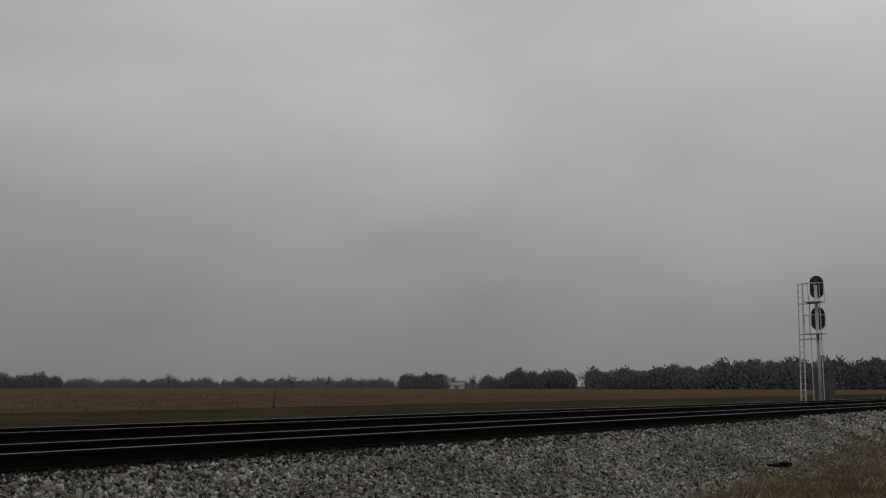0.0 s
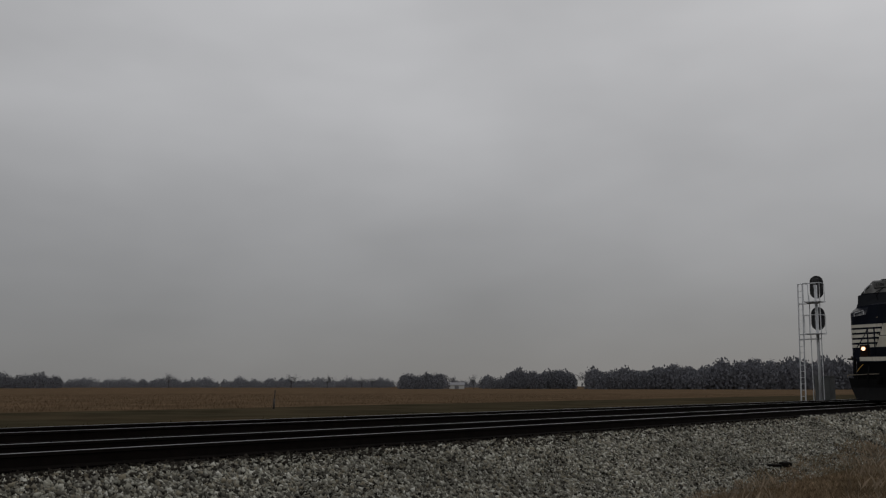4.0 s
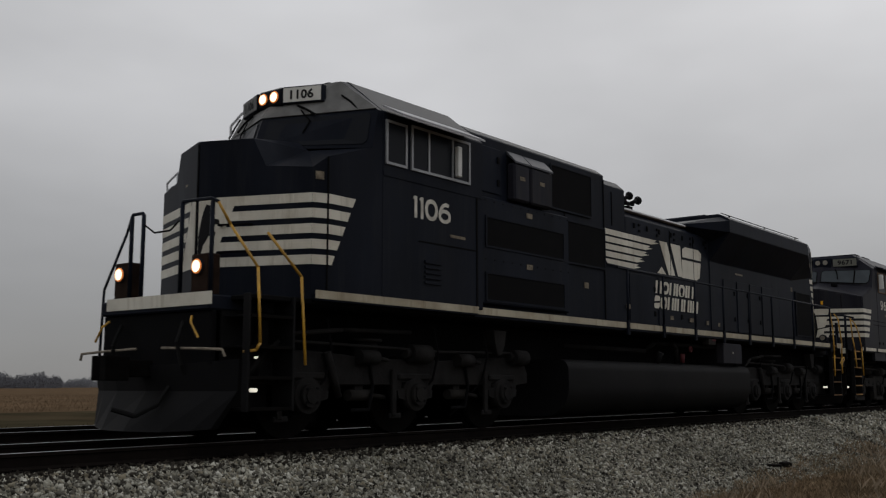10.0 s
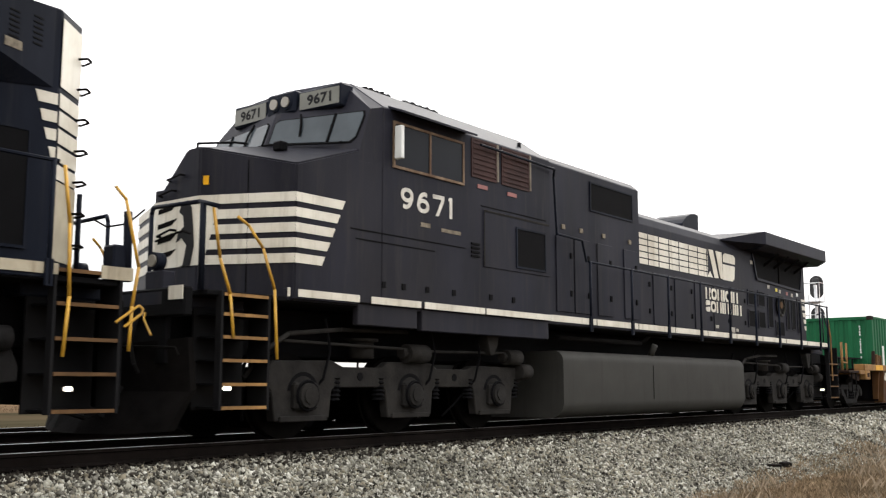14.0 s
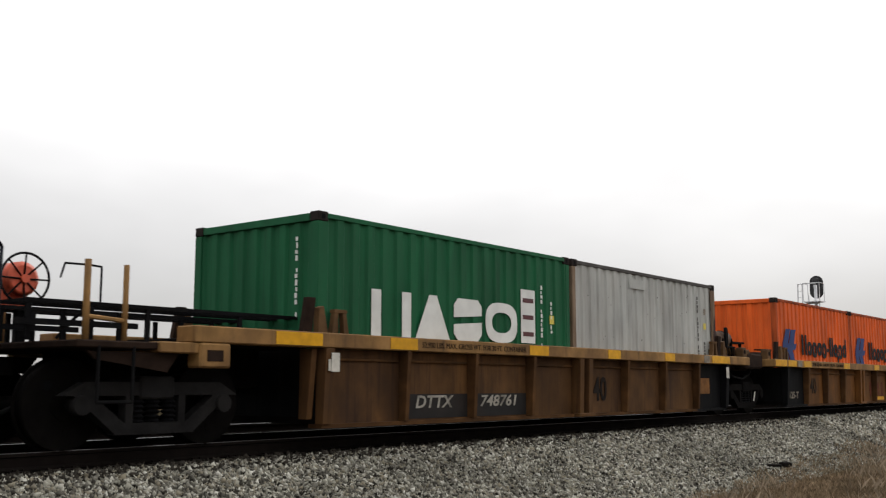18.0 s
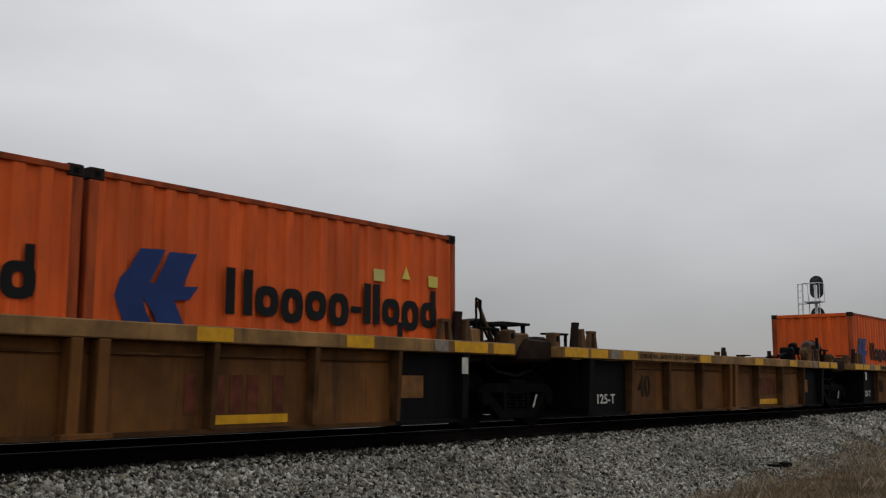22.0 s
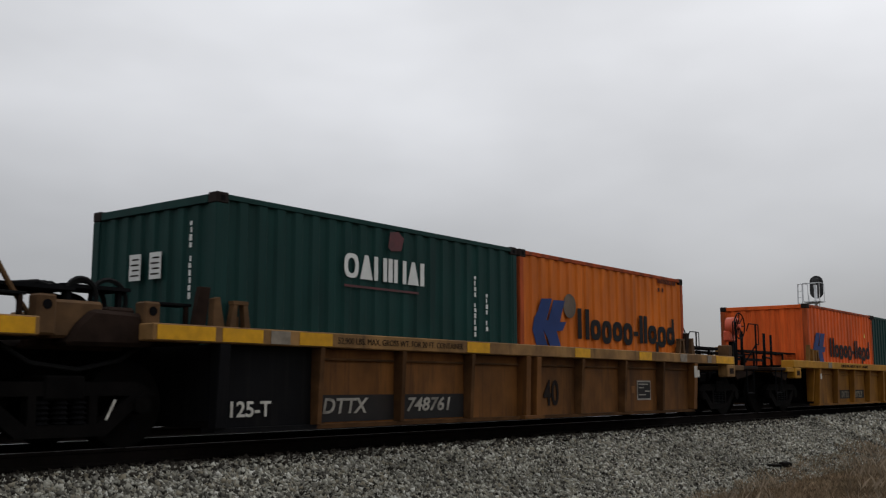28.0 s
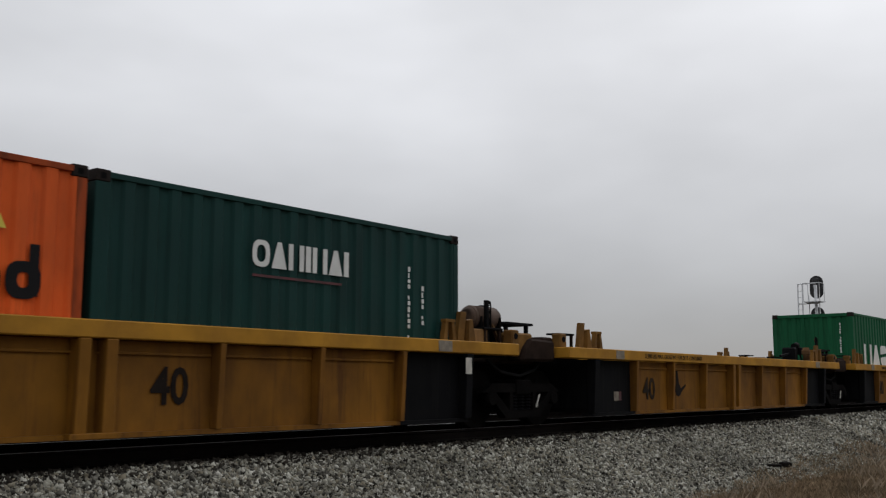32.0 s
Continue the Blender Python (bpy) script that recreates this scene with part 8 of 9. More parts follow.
def green_box(x, label):
    C = container(x, "b_green", label)
    brand_shapes(C, x + 0.95, x + 4.50, 1.42, 2.04, YF, "nvsO", "logo_white", stroke=0.27)
    p = part("white_panel", B(x + 4.56, x + 4.97, YF - 0.004, YF - 0.001, 1.44, 2.30), "logo_white", C)
    for z in (1.55, 1.82, 2.09):
        part("red_script_bar", B(x + 4.61, x + 4.92, YF - 0.008, YF - 0.005, z, z + 0.07), "logo_red", p)
    side_codes(C, x + 5.15)
    part("label_plate", B(x + 5.42, x + 5.55, YF - 0.004, YF - 0.001, 1.78, 1.92), "warn", C)
    front_code(C, x, -0.86)
    return C


def grey_box(x, label):
    C = container(x, "b_grey", label, "greypost", "ink_grey")
    bm = bmesh.new()
    for i, (za, zb) in enumerate(code_heights(2.64, 1.43, 5)):
        box(bm, x + 5.12, x + 5.12 + (0.05, 0.035, 0.055)[i % 3], YF - 0.004, YF, za, zb)
    part("code_strip", bm, "ink_grey", C)
    bm = bmesh.new()
    for i, (za, zb) in enumerate(code_heights(1.69, 1.42, 9)):
        box(bm, x + 5.43, x + 5.43 + (0.06, 0.045, 0.06)[i % 3], YF - 0.004, YF, za, zb)
    part("code_strip", bm, "ink_grey", C)
    part("label_plate", B(x + 5.45, x + 5.55, YF - 0.004, YF - 0.001, 2.27, 2.40), "tape_grey", C)
    part("label_plate", B(x + 5.43, x + 5.55, YF - 0.004, YF - 0.001, 1.96, 2.09), "warn", C)
    part("repair_patch", B(x + 2.1, x + 2.75, YF - 0.003, YF - 0.001, 2.60, 2.78), "b_grey", C)
    part("post_web", B(x + CL - 0.22, x + CL - 0.116, YF - 0.0, YF + 0.02, Z0 + 0.14, Z1 - 0.12), "greypost", C)
    part("rust_patch", plate(bmesh.new(), [(x + CL - 0.15, 1.45), (x + CL - 0.02, 1.45), (x + CL - 0.02, 2.24), (x + CL - 0.05, 2.16), (x + CL - 0.07, 2.28), (x + CL - 0.11, 2.05), (x + CL - 0.13, 1.95)], YF), "brown_louvre", C, "dark rust where paint has gone")
    rng = random.Random(4)
    bm = bmesh.new()
    for k in range(20):
        a, z, w = x + rng.uniform(0.3, 5.0), rng.uniform(1.5, 2.85), rng.uniform(0.008, 0.024)
        plate(bm, [(a, z), (a + w * 1.6, z - w * 0.3), (a + w * 1.4, z + w), (a + w * 0.3, z + w * 0.7)], YF, 0.003)
    part("paint_scars", bm, "ink_grey", C)["kind"] = "stuff"
    return C


def maroon_box(x, label):
    C = container(x, "b_maroon", label)
    side_codes(C, x + 5.1, 2, "redfade")
    part("label_plate", B(x + 5.5, x + 5.62, YF - 0.004, YF - 0.001, 1.5, 1.65), "tape_white", C)
    return C


# ---------------------------------------------------------------- the train
MID = (15.02, 31.0, 46.78, 62.78, 78.42, 98.42, 114.3, 130.2)


def train():
    first_locomotive()
    second_locomotive()
    joint_marks = [("125-T", -5.70, -5.06, 0.45, 0.17), ("40", -4.24, -3.74, 0.56, 0.40)]
    u = well_unit(MID[0], "car_rust", "chord", "end", "joint", [("patch", -4.6, -1.65, 0.32, 0.33), ("DTTX", -4.4, -3.55, 0.46, 0.17), ("748761", -2.9, -1.95, 0.46, 0.17), ("40", 0.42, 0.9, 0.5, 0.42),
                  ("label", 4.77, 5.35, 0.60, 0.32)], "rust-brown well car with tan top rails and peeling lettering", "LR")
    joint_gear(u, MID[0], True)
    brake_wheel(u, 5.98, 0.6, "red", 1.95)
    # lighter steel on this truck only: brighter exposure is put into its colour
    car_truck(u, 6.65, "truck_loco")
    car_truck(u, 23.0)
    u = well_unit(MID[1], "car_brown", "chord", "joint", "joint", joint_marks + [("faded", 1.15, 2.64, 0.46, 0.42), ("strip", 1.54, 2.68, 0.34, 0.1), ("label", 4.58, 5.2, 0.60, 0.30)], "brown well car with black end panels and a tan top rail")
    joint_gear(u, MID[1], False)
    car_truck(u, 38.9)
    u = well_unit(MID[2], "car_brown", "chord", "joint", "joint", joint_marks + [("faded", 1.9, 2.9, 0.55, 0.4), ("strip", 1.62, 2.98, 0.34, 0.12), ("label", 4.58, 5.2, 0.60, 0.32)], "empty brown well car with black end panels", "")
    joint_gear(u, MID[2], True)
    car_truck(u, 54.8)
    u = well_unit(MID[3], "car_brown", "chord", "joint", "joint", joint_marks + [("strip", 1.62, 2.98, 0.34, 0.12)], "brown well car with black end panels and a tan top rail", "LR")
    joint_gear(u, MID[3], False, True)
    car_truck(u, 70.6)
    u = well_unit(MID[4], "car_brown", "chord", "joint", "end", [("125-T", -5.9, -5.3, 0.41, 0.18), ("patch", -4.6, -1.65, 0.32, 0.33), ("DTTX", -4.55, -3.72, 0.42, 0.19), ("748761", -2.95, -2.0, 0.42, 0.19), ("40", 0.45, 0.92, 0.44, 0.42),
                  ("notice", 3.7, 4.25, 0.50, 0.36)], "brown well car with white lettering on black patches")
    brake_wheel(u, 87.12, -1.23, "red", 2.10)
    part("valve_box", B(86.68, 86.9, -1.3, -1.05, 1.24, 1.66, 0.02), "bracket", u)
    car_truck(u, 86.5)
    u = well_unit(MID[5], "car_yellow", "chord_yellow", "end", "joint", [("patch", -4.14, -1.83, 0.41, 0.24), ("DTTX", -4.01, -3.3, 0.44, 0.17), ("748752", -3.15, -2.04, 0.44, 0.17), ("40", 0.66, 1.14, 0.56, 0.40)], "yellow well car with faded white lettering")
    joint_gear(u, MID[5], True)
    brake_wheel(u, 89.42, 1.25, "draft", 2.03, 0.26)
    car_truck(u, 90.4)
    car_truck(u, 106.4)
    u = well_unit(MID[6], "car_yellow", "chord_yellow", "joint", "joint", [("40", -4.25, -3.75, 0.5, 0.42)], "empty yellow well car with black end panels", "")
    joint_gear(u, MID[6], False)
    car_truck(u, 122.3)
    OFF[0] = MID[6]
    lp = part("label_plate", B(109.0, 109.18, -1.352, -1.347, 0.50, 0.66), "tape_grey", u)
    part("red_square", B(109.19, 109.27, -1.352, -1.347, 0.50, 0.66), "logo_red", lp)
    gr = bmesh.new()
    plate(gr, [(111.56, 1.06), (111.64, 1.06), (111.70, 0.80), (111.80, 0.70), (111.78, 0.60), (111.66, 0.55), (111.56, 0.58), (111.50, 0.68), (111.55, 0.80)], -1.348)
    plate(gr, [(111.80, 0.72), (112.0, 0.80), (112.0, 0.75), (111.80, 0.64)], -1.3475)
    part("paint_scrawl", gr, "stencil", u)
    u = well_unit(MID[7], "car_yellow", "chord_yellow", "joint", "joint", [("40", -4.25, -3.75, 0.5, 0.42)], "yellow well car with black end panels")
    car_truck(u, 138.1)
    green_box(8.92, "green corrugated steel container with large white bars")
    grey_box(15.10, "pale grey corrugated steel container with rusty corner posts")
    blue_logo_box(24.94, "b_orange", "faded orange steel container with a blue emblem and black bars")
    blue_logo_box(31.09, "b_orange", "faded orange steel container with a blue emblem and yellow labels", stickers=((4.28, 0.22, "tape_yellow"), (4.86, 0.18, "warn"), (5.44, 0.21, "warn")))
    blue_logo_box(56.7, "b_orange", "orange steel container with a blue emblem beside a maroon one")
    maroon_box(62.85, "plain maroon corrugated steel container")
    teal_box(72.33, "dark teal green steel container with white logo bars and paper placards", True)
    blue_logo_box(78.50, "b_amber", "amber orange steel container with a blue emblem and a dirty disc", patch=True)
    blue_logo_box(92.32, "b_orange", "orange steel container with a blue emblem in a yellow well car", stickers=((5.1, 0.15, "warn"),))
    teal_box(98.49, "dark teal green steel container with white logo bars", False)
    green_box(124.1, "green steel container with white bars in a yellow car")


train()


# ---------------------------------------------------------------- the ground and the tracks
def strip_mesh(name, rows, xs, mat, kind="structure", label="", wob=0.0):
    """A sheet whose cross-section is rows of (y, z), swept along xs."""
    rng = random.Random(5)
    vs = [(x, y + (rng.uniform(-wob, wob) if 0 < j < len(rows) - 1 else 0), z + (rng.uniform(-wob, wob) * 0.3 if 0 < j < len(rows) - 1 else 0)) for x in xs for j, (y, z) in enumerate(rows)]
    n = len(rows)
    fs = [(i * n + j, (i + 1) * n + j, (i + 1) * n + j + 1, i * n + j + 1) for i in range(len(xs) - 1) for j in range(n - 1)]
    me = bpy.data.meshes.new(name)
    me.from_pydata(vs, [], fs)
    me.materials.append(M[mat])
    return tagged(new(name, me), label, kind=kind)


xs_long = [-2500, -600, -200] + [-100 + 10 * k for k in range(41)] + [400, 700, 1200, 3500]
strip_mesh("ground", [(-3000, LOW), (-300, LOW), (-60, LOW), (-12, LOW), (-6, LOW), (-3.6, LOW + 0.02), (0, LOW), (9, LOW), (30, LOW - 0.02), (200, LOW), (900, LOW), (3500, LOW)], xs_long, "ground", label="flat brown winter farmland reaching the horizon")
xs_bed = [-400, -150] + [-40 + 1.0 * k for k in range(141)] + [150, 300, 800, 2500]
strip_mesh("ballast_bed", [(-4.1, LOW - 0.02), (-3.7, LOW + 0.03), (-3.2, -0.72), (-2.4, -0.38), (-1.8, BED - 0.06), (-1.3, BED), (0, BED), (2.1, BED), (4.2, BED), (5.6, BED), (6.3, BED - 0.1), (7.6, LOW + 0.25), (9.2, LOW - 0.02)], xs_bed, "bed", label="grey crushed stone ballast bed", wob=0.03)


strip_mesh("field_strip", [(10.5, LOW - 0.02), (12, LOW + 0.03), (38, LOW + 0.035), (49, LOW + 0.03), (51, LOW - 0.02)], xs_long, "strip", label="dark green-brown grass strip between ditch and field", wob=0.05)


def rail_line(name, y, parent):
    prof = [(-0.07, RAIL - 0.170), (0.07, RAIL - 0.170), (0.07, RAIL - 0.158), (0.012, RAIL - 0.135), (0.010, RAIL - 0.045), (0.036, RAIL - 0.034), (0.036, RAIL - 0.003), (-0.036, RAIL - 0.003),
            (-0.036, RAIL - 0.034), (-0.010, RAIL - 0.045), (-0.012, RAIL - 0.135), (-0.07, RAIL - 0.158)]
    OFF[0] = 0
    bm = prism(bmesh.new(), [(y + a, b) for a, b in prof], "x", -400, 1500)
    r = part("rail", bm, "rail_side", parent)
    part("rail_head", B(-400, 1500, y - 0.031, y + 0.031, RAIL - 0.003, RAIL), "rail_top", r, "polished running surface")


def track(name, yc, label, near):
    T = tagged(new(name), label, kind="structure")
    for s in (-1, 1):
        rail_line("rail", yc + s * 0.753, T)
    tie = bmesh.new()
    box(tie, -0.115, 0.115, -1.29, 1.29, -0.17, 0.0, 0.012)
    tm = bpy.data.meshes.new("tie")
    tie.to_mesh(tm)
    tie.free()
    tm.materials.append(M["tie"])
    pm = bpy.data.meshes.new("tie_plate")
    pb = bmesh.new()
    box(pb, -0.09, 0.09, -0.18, 0.18, 0, 0.014)
    for dx in (-0.05, 0.05):
        for dy in (-0.1, 0.1):
            box(pb, dx - 0.014, dx + 0.014, dy - 0.016, dy + 0.016, 0.014, 0.035)
    pb.to_mesh(pm)
    pb.free()
    pm.materials.append(M["rail_side"])
    rng = random.Random(int(yc * 10) + 3)
    top = RAIL - 0.184
    for k in range(near):
        x = 0.0 + 0.53 * k + rng.uniform(-0.03, 0.03)
        o = new("tie", tm)
        o.location, o.rotation_euler, o.parent = (x, yc + rng.uniform(-0.03, 0.03), top + rng.uniform(-0.006, 0.002)), (0, 0, rng.uniform(-0.012, 0.012)), T
    far = bmesh.new()
    for k in range(320):
        x = 0.53 * near + 0.53 * k
        box(far, x - 0.115, x + 0.115, yc - 1.29, yc + 1.29, top - 0.15, top)
    for k in range(60):
        x = -0.53 - 0.53 * k
        box(far, x - 0.115, x + 0.115, yc - 1.29, yc + 1.29, top - 0.15, top)
    me = bpy.data.meshes.new("far_ties")
    far.to_mesh(me)
    far.free()
    me.materials.append(M["tie"])
    o = tagged(new("far_ties", me), kind="stuff")
    o.parent = T
    for k in range(90):
        for s in (-1, 1):
            o = new("tie_plate", pm)
            o.location, o.parent = (0.53 * k, yc + s * 0.753, top + 0.001), T


track("railway_track_1", 0.0, "straight main track with dark rusty rails and creosoted ties", 130)
track("railway_track_2", 4.25, "second parallel track with dark rusty rails", 110)


def bed_height(y):
    pts = [(-4.1, LOW - 0.02), (-3.7, LOW + 0.03), (-3.2, -0.72), (-2.4, -0.38), (-1.8, BED - 0.06), (-1.3, BED), (5.6, BED), (6.3, BED - 0.1), (7.6, LOW + 0.25), (9.2, LOW)]
    return np.interp(y, [p[0] for p in pts], [p[1] for p in pts])


def scatter_stones(name, count, xr, yr, size, mat, label, seed, skew=1.0, lift=0.3):
    """Broken stones, each a small uneven block lying on the bed, joined into one mesh."""
    rng = np.random.default_rng(seed)
    x = xr[0] + (xr[1] - xr[0]) * rng.random(count) ** skew
    y = rng.uniform(yr[0], yr[1], count)
    sz = size * rng.uniform(0.6, 1.35, count)
    z = bed_height(y) + sz * lift * rng.uniform(0.0, 1.6, count)
    base = np.array([(-1, 0, 0), (1, 0, 0), (0, -1, 0), (0, 1, 0), (0, 0, -1), (0, 0, 1)], float) * 0.62
    v = (base[None] * rng.uniform(0.6, 1.15, (count, 6, 1)) + rng.uniform(-0.24, 0.24, (count, 6, 3))) * sz[:, None, None] * rng.uniform(0.65, 1.15, (count, 1, 3))
    a, b = rng.uniform(0, 6.28, count), rng.uniform(-0.9, 0.9, count)
    ca, sa, cb, sb = np.cos(a), np.sin(a), np.cos(b), np.sin(b)
    y1 = v[..., 1] * cb[:, None] - v[..., 2] * sb[:, None]
    z1 = v[..., 1] * sb[:, None] + v[..., 2] * cb[:, None]
    x2 = v[..., 0] * ca[:, None] - y1 * sa[:, None]
    y2 = v[..., 0] * sa[:, None] + y1 * ca[:, None]
    co = np.stack([x2 + x[:, None], y2 + y[:, None], z1 + z[:, None]], -1).reshape(-1, 3)
    q = np.array([(0, 2, 5), (2, 1, 5), (1, 3, 5), (3, 0, 5), (2, 0, 4), (1, 2, 4), (3, 1, 4), (0, 3, 4)])
    f = (q[None] + 6 * np.arange(count)[:, None, None]).reshape(-1, 3)
    me = bpy.data.meshes.new(name)
    me.vertices.add(len(co)); me.vertices.foreach_set("co", co.ravel())
    me.loops.add(f.size); me.loops.foreach_set("vertex_index", f.ravel())
    me.polygons.add(len(f)); me.polygons.foreach_set("loop_start", np.arange(0, f.size, 3)); me.polygons.foreach_set("loop_total", np.full(len(f), 3))
    me.update()
    me.materials.append(M[mat])
    return tagged(new(name, me), label, "gravel", kind="stuff")


scatter_stones("ballast_stones", 150000, (3.0, 26.0), (-4.0, -1.40), 0.050, "stone", "pale grey crushed stone on the track shoulder", 1, 1.25)
scatter_stones("ballast_stones", 60000, (26.0, 90.0), (-4.0, -1.36), 0.085, "stone", "pale grey crushed stone on the track shoulder", 2, 1.7)
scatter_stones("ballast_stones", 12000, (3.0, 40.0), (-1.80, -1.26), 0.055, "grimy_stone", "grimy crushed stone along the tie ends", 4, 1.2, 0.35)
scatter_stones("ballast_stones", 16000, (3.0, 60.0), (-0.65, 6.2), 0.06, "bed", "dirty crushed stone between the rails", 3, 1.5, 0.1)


def blades(name, count, pick, h, w, mat, label, seed):
    """Thin dry blades of grass, each one narrow upright triangle pair, joined into one mesh."""
    rng = np.random.default_rng(seed)
    x, y, z, ok = pick(rng, count)
    x, y, z = x[ok], y[ok], z[ok]
    n = len(x)
    hh = h * rng.uniform(0.35, 1.2, n)
    a = rng.uniform(0, 6.28, n)
    lean = rng.uniform(0.1, 0.8, n) * hh
    la = rng.uniform(0, 6.28, n)
    ww = w * rng.uniform(0.6, 1.4, n)
    co = np.empty((n, 4, 3))
    for i, (side, up) in enumerate(((-1, 0.0), (1, 0.0), (0.6, 0.6), (0, 1.0))):
        co[:, i, 0] = x + side * ww * np.cos(a) + lean * np.cos(la) * up ** 2
        co[:, i, 1] = y + side * ww * np.sin(a) + lean * np.sin(la) * up ** 2
        co[:, i, 2] = z + hh * up
    f = (np.array([(0, 1, 2, 3)])[None] + 4 * np.arange(n)[:, None, None]).reshape(-1, 4)
    me = bpy.data.meshes.new(name)
    me.vertices.add(n * 4); me.vertices.foreach_set("co", co.ravel())
    me.loops.add(f.size); me.loops.foreach_set("vertex_index", f.ravel())
    me.polygons.add(len(f)); me.polygons.foreach_set("loop_start", np.arange(0, f.size, 4)); me.polygons.foreach_set("loop_total", np.full(len(f), 4))
    me.update()
    me.materials.append(M[mat])
    return tagged(new(name, me), label, "grass", kind="stuff")


def verge(rng, n):
    x = 9 + 50 * rng.random(n) ** 1.4
    edge = np.interp(x, [9, 14.5, 17.4, 20.5, 22.5, 25, 29, 60], [-4.8, -3.92, -3.62, -3.36, -3.33, -2.97, -2.75, -2.6]) + 0.1 * np.sin(x * 1.9) + 0.07 * np.sin(x * 4.3 + 1)
    y = edge + 0.15 - np.abs(rng.normal(0, 1.9, n))
    return x, y, np.maximum(LOW, bed_height(y)), y < edge + 0.15


blades("verge_grass", 80000, verge, 0.095, 0.0055, "grass", "dry tan winter grass beside the ballast", 11)


def weeds(rng, n):
    x = 10 + 45 * rng.random(n) ** 1.3
    edge = np.interp(x, [9, 14.5, 17.4, 20.5, 22.5, 25, 29, 60], [-4.8, -3.92, -3.62, -3.36, -3.33, -2.97, -2.75, -2.6])
    y = edge - 0.1 - np.abs(rng.normal(0, 1.6, n))
    clump = np.sin(x * 2.1 + y * 1.7) + np.sin(x * 0.9 - y * 2.9 + 1.0)
    return x, y, np.maximum(LOW, bed_height(y)), clump > 0.55


blades("dead_weeds", 9000, weeds, 0.24, 0.0035, "stalk", "thin pale dead weed stalks in the verge", 17)


def ditch(rng, n):
    x = rng.uniform(2, 110, n)
    y = 8.0 + np.abs(rng.normal(0, 8.0, n))
    return x, y, np.maximum(LOW, bed_height(y)), y < 27


blades("ditch_grass", 60000, ditch, 0.22, 0.012, "ditch", "dull green-brown grass in the ditch beside the track", 13)


def field(rng, n):
    d = 30 + 190 * rng.random(n) ** 1.3
    ang = np.radians(rng.uniform(25, 80, n))
    x, y = d * np.sin(ang), EYE[1] + d * np.cos(ang)
    return x, y, np.full(n, LOW), y > 49 + 2.0 * np.sin(x * 0.21)


blades("field_stubble", 90000, field, 0.16, 0.012, "stubble", "brown crop stubble and dead grass of the field", 12)


# ---------------------------------------------------------------- signal, post, trees, farm
def signal(x, y):
    OFF[0] = 0
    S = tagged(new("railway_signal"), "silver signal mast with two black target heads and a ladder", "railway signal")
    S.location = (x, y, 0)
    z0 = LOW + 0.35
    part("concrete_base", B(-0.35, 0.35, -0.35, 0.35, LOW - 0.05, z0, 0.03), "farmroof", S)
    part("mast", rod(bmesh.new(), (0, 0, z0), (0, 0, 6.12), 0.085, 10), "galv", S)
    for z, r in ((6.05, 0.36), (4.35, 0.36)):
        t = bmesh.new()
        prism(t, [(0.36 * math.cos(a), z + (0.26 if math.sin(a) > 0 else -0.26) + 0.36 * math.sin(a)) for a in [math.pi * k / 12 for k in range(24)]], "y", -0.02, 0.02)
        for v in t.verts:
            v.co = Vector((v.co.y + 0.24, v.co.x + 0.02, v.co.z))
        tg = part("target", t, "sigblack", S, "black oval signal target")
        part("lamp_case", B(0.09, 0.20, -0.15, 0.19, z - 0.46, z + 0.46, 0.04), "sigblack", tg)
        for dz in (-0.28, 0, 0.28):
            part("hood", rod(bmesh.new(), (0.26, 0.02, z + dz), (0.5, 0.02, z + dz - 0.03), 0.11, 10), "sigblack", tg)
        part("bracket", B(-0.12, 0.1, -0.06, 0.06, z - 0.1, z + 0.1), "galv", tg)
        pl = bmesh.new()
        box(pl, -0.75, 0.1, -0.45, 0.45, z - 0.86, z - 0.82)
        part("platform", pl, "galv", S)
        for yy in (-0.43, 0.43):
            for xx in (-0.73, 0.05):
                part("guard_post", rod(bmesh.new(), (xx, yy, z - 0.82), (xx, yy, z + 0.15), 0.018, 6), "galv", S)
            part("guard_rail", rod(bmesh.new(), (-0.73, yy, z + 0.15), (0.05, yy, z + 0.15), 0.018, 6), "galv", S)
        part("guard_rail", rod(bmesh.new(), (-0.73, -0.43, z + 0.15), (-0.73, 0.43, z + 0.15), 0.018, 6), "galv", S)
    for yy in (0.62, 0.86):
        part("ladder_rail", rod(bmesh.new(), (-0.55, yy, z0), (-0.25, yy, 6.25), 0.034, 6), "galv", S)
    for k in range(20):
        f = k / 20
        part("rung", rod(bmesh.new(), (-0.55 + 0.3 * f, 0.62, z0 + 0.1 + 6.6 * f), (-0.55 + 0.3 * f, 0.86, z0 + 0.1 + 6.6 * f), 0.014, 5), "galv", S)
    for yy in (0.27, -0.28):
        part("stay_rod", rod(bmesh.new(), (-0.30, yy, z0), (-0.30, yy, 5.6), 0.024, 6), "galv", S)
    for z in (6.22, 5.14, 3.50, 3.24):
        part("ladder_tie", rod(bmesh.new(), (-0.28, 0.86, z), (-0.28, -0.30 if z < 6 else -0.1, z), 0.03, 6), "galv", S)
    K = tagged(new("signal_cabinet"), "dull silver trackside equipment cabinet", "cabinet")
    K.location = (x + 1.1, y + 0.1, 0)
    part("case", B(-0.45, 0.45, -0.4, 0.4, LOW + 0.2, 1.25, 0.03), "cabinet", K)
    part("cabinet_foot", B(-0.4, 0.4, -0.35, 0.35, LOW - 0.02, LOW + 0.2), "truck", K)
    part("roof_cap", B(-0.5, 0.5, -0.45, 0.45, 1.252, 1.30, 0.01), "cabinet", K)
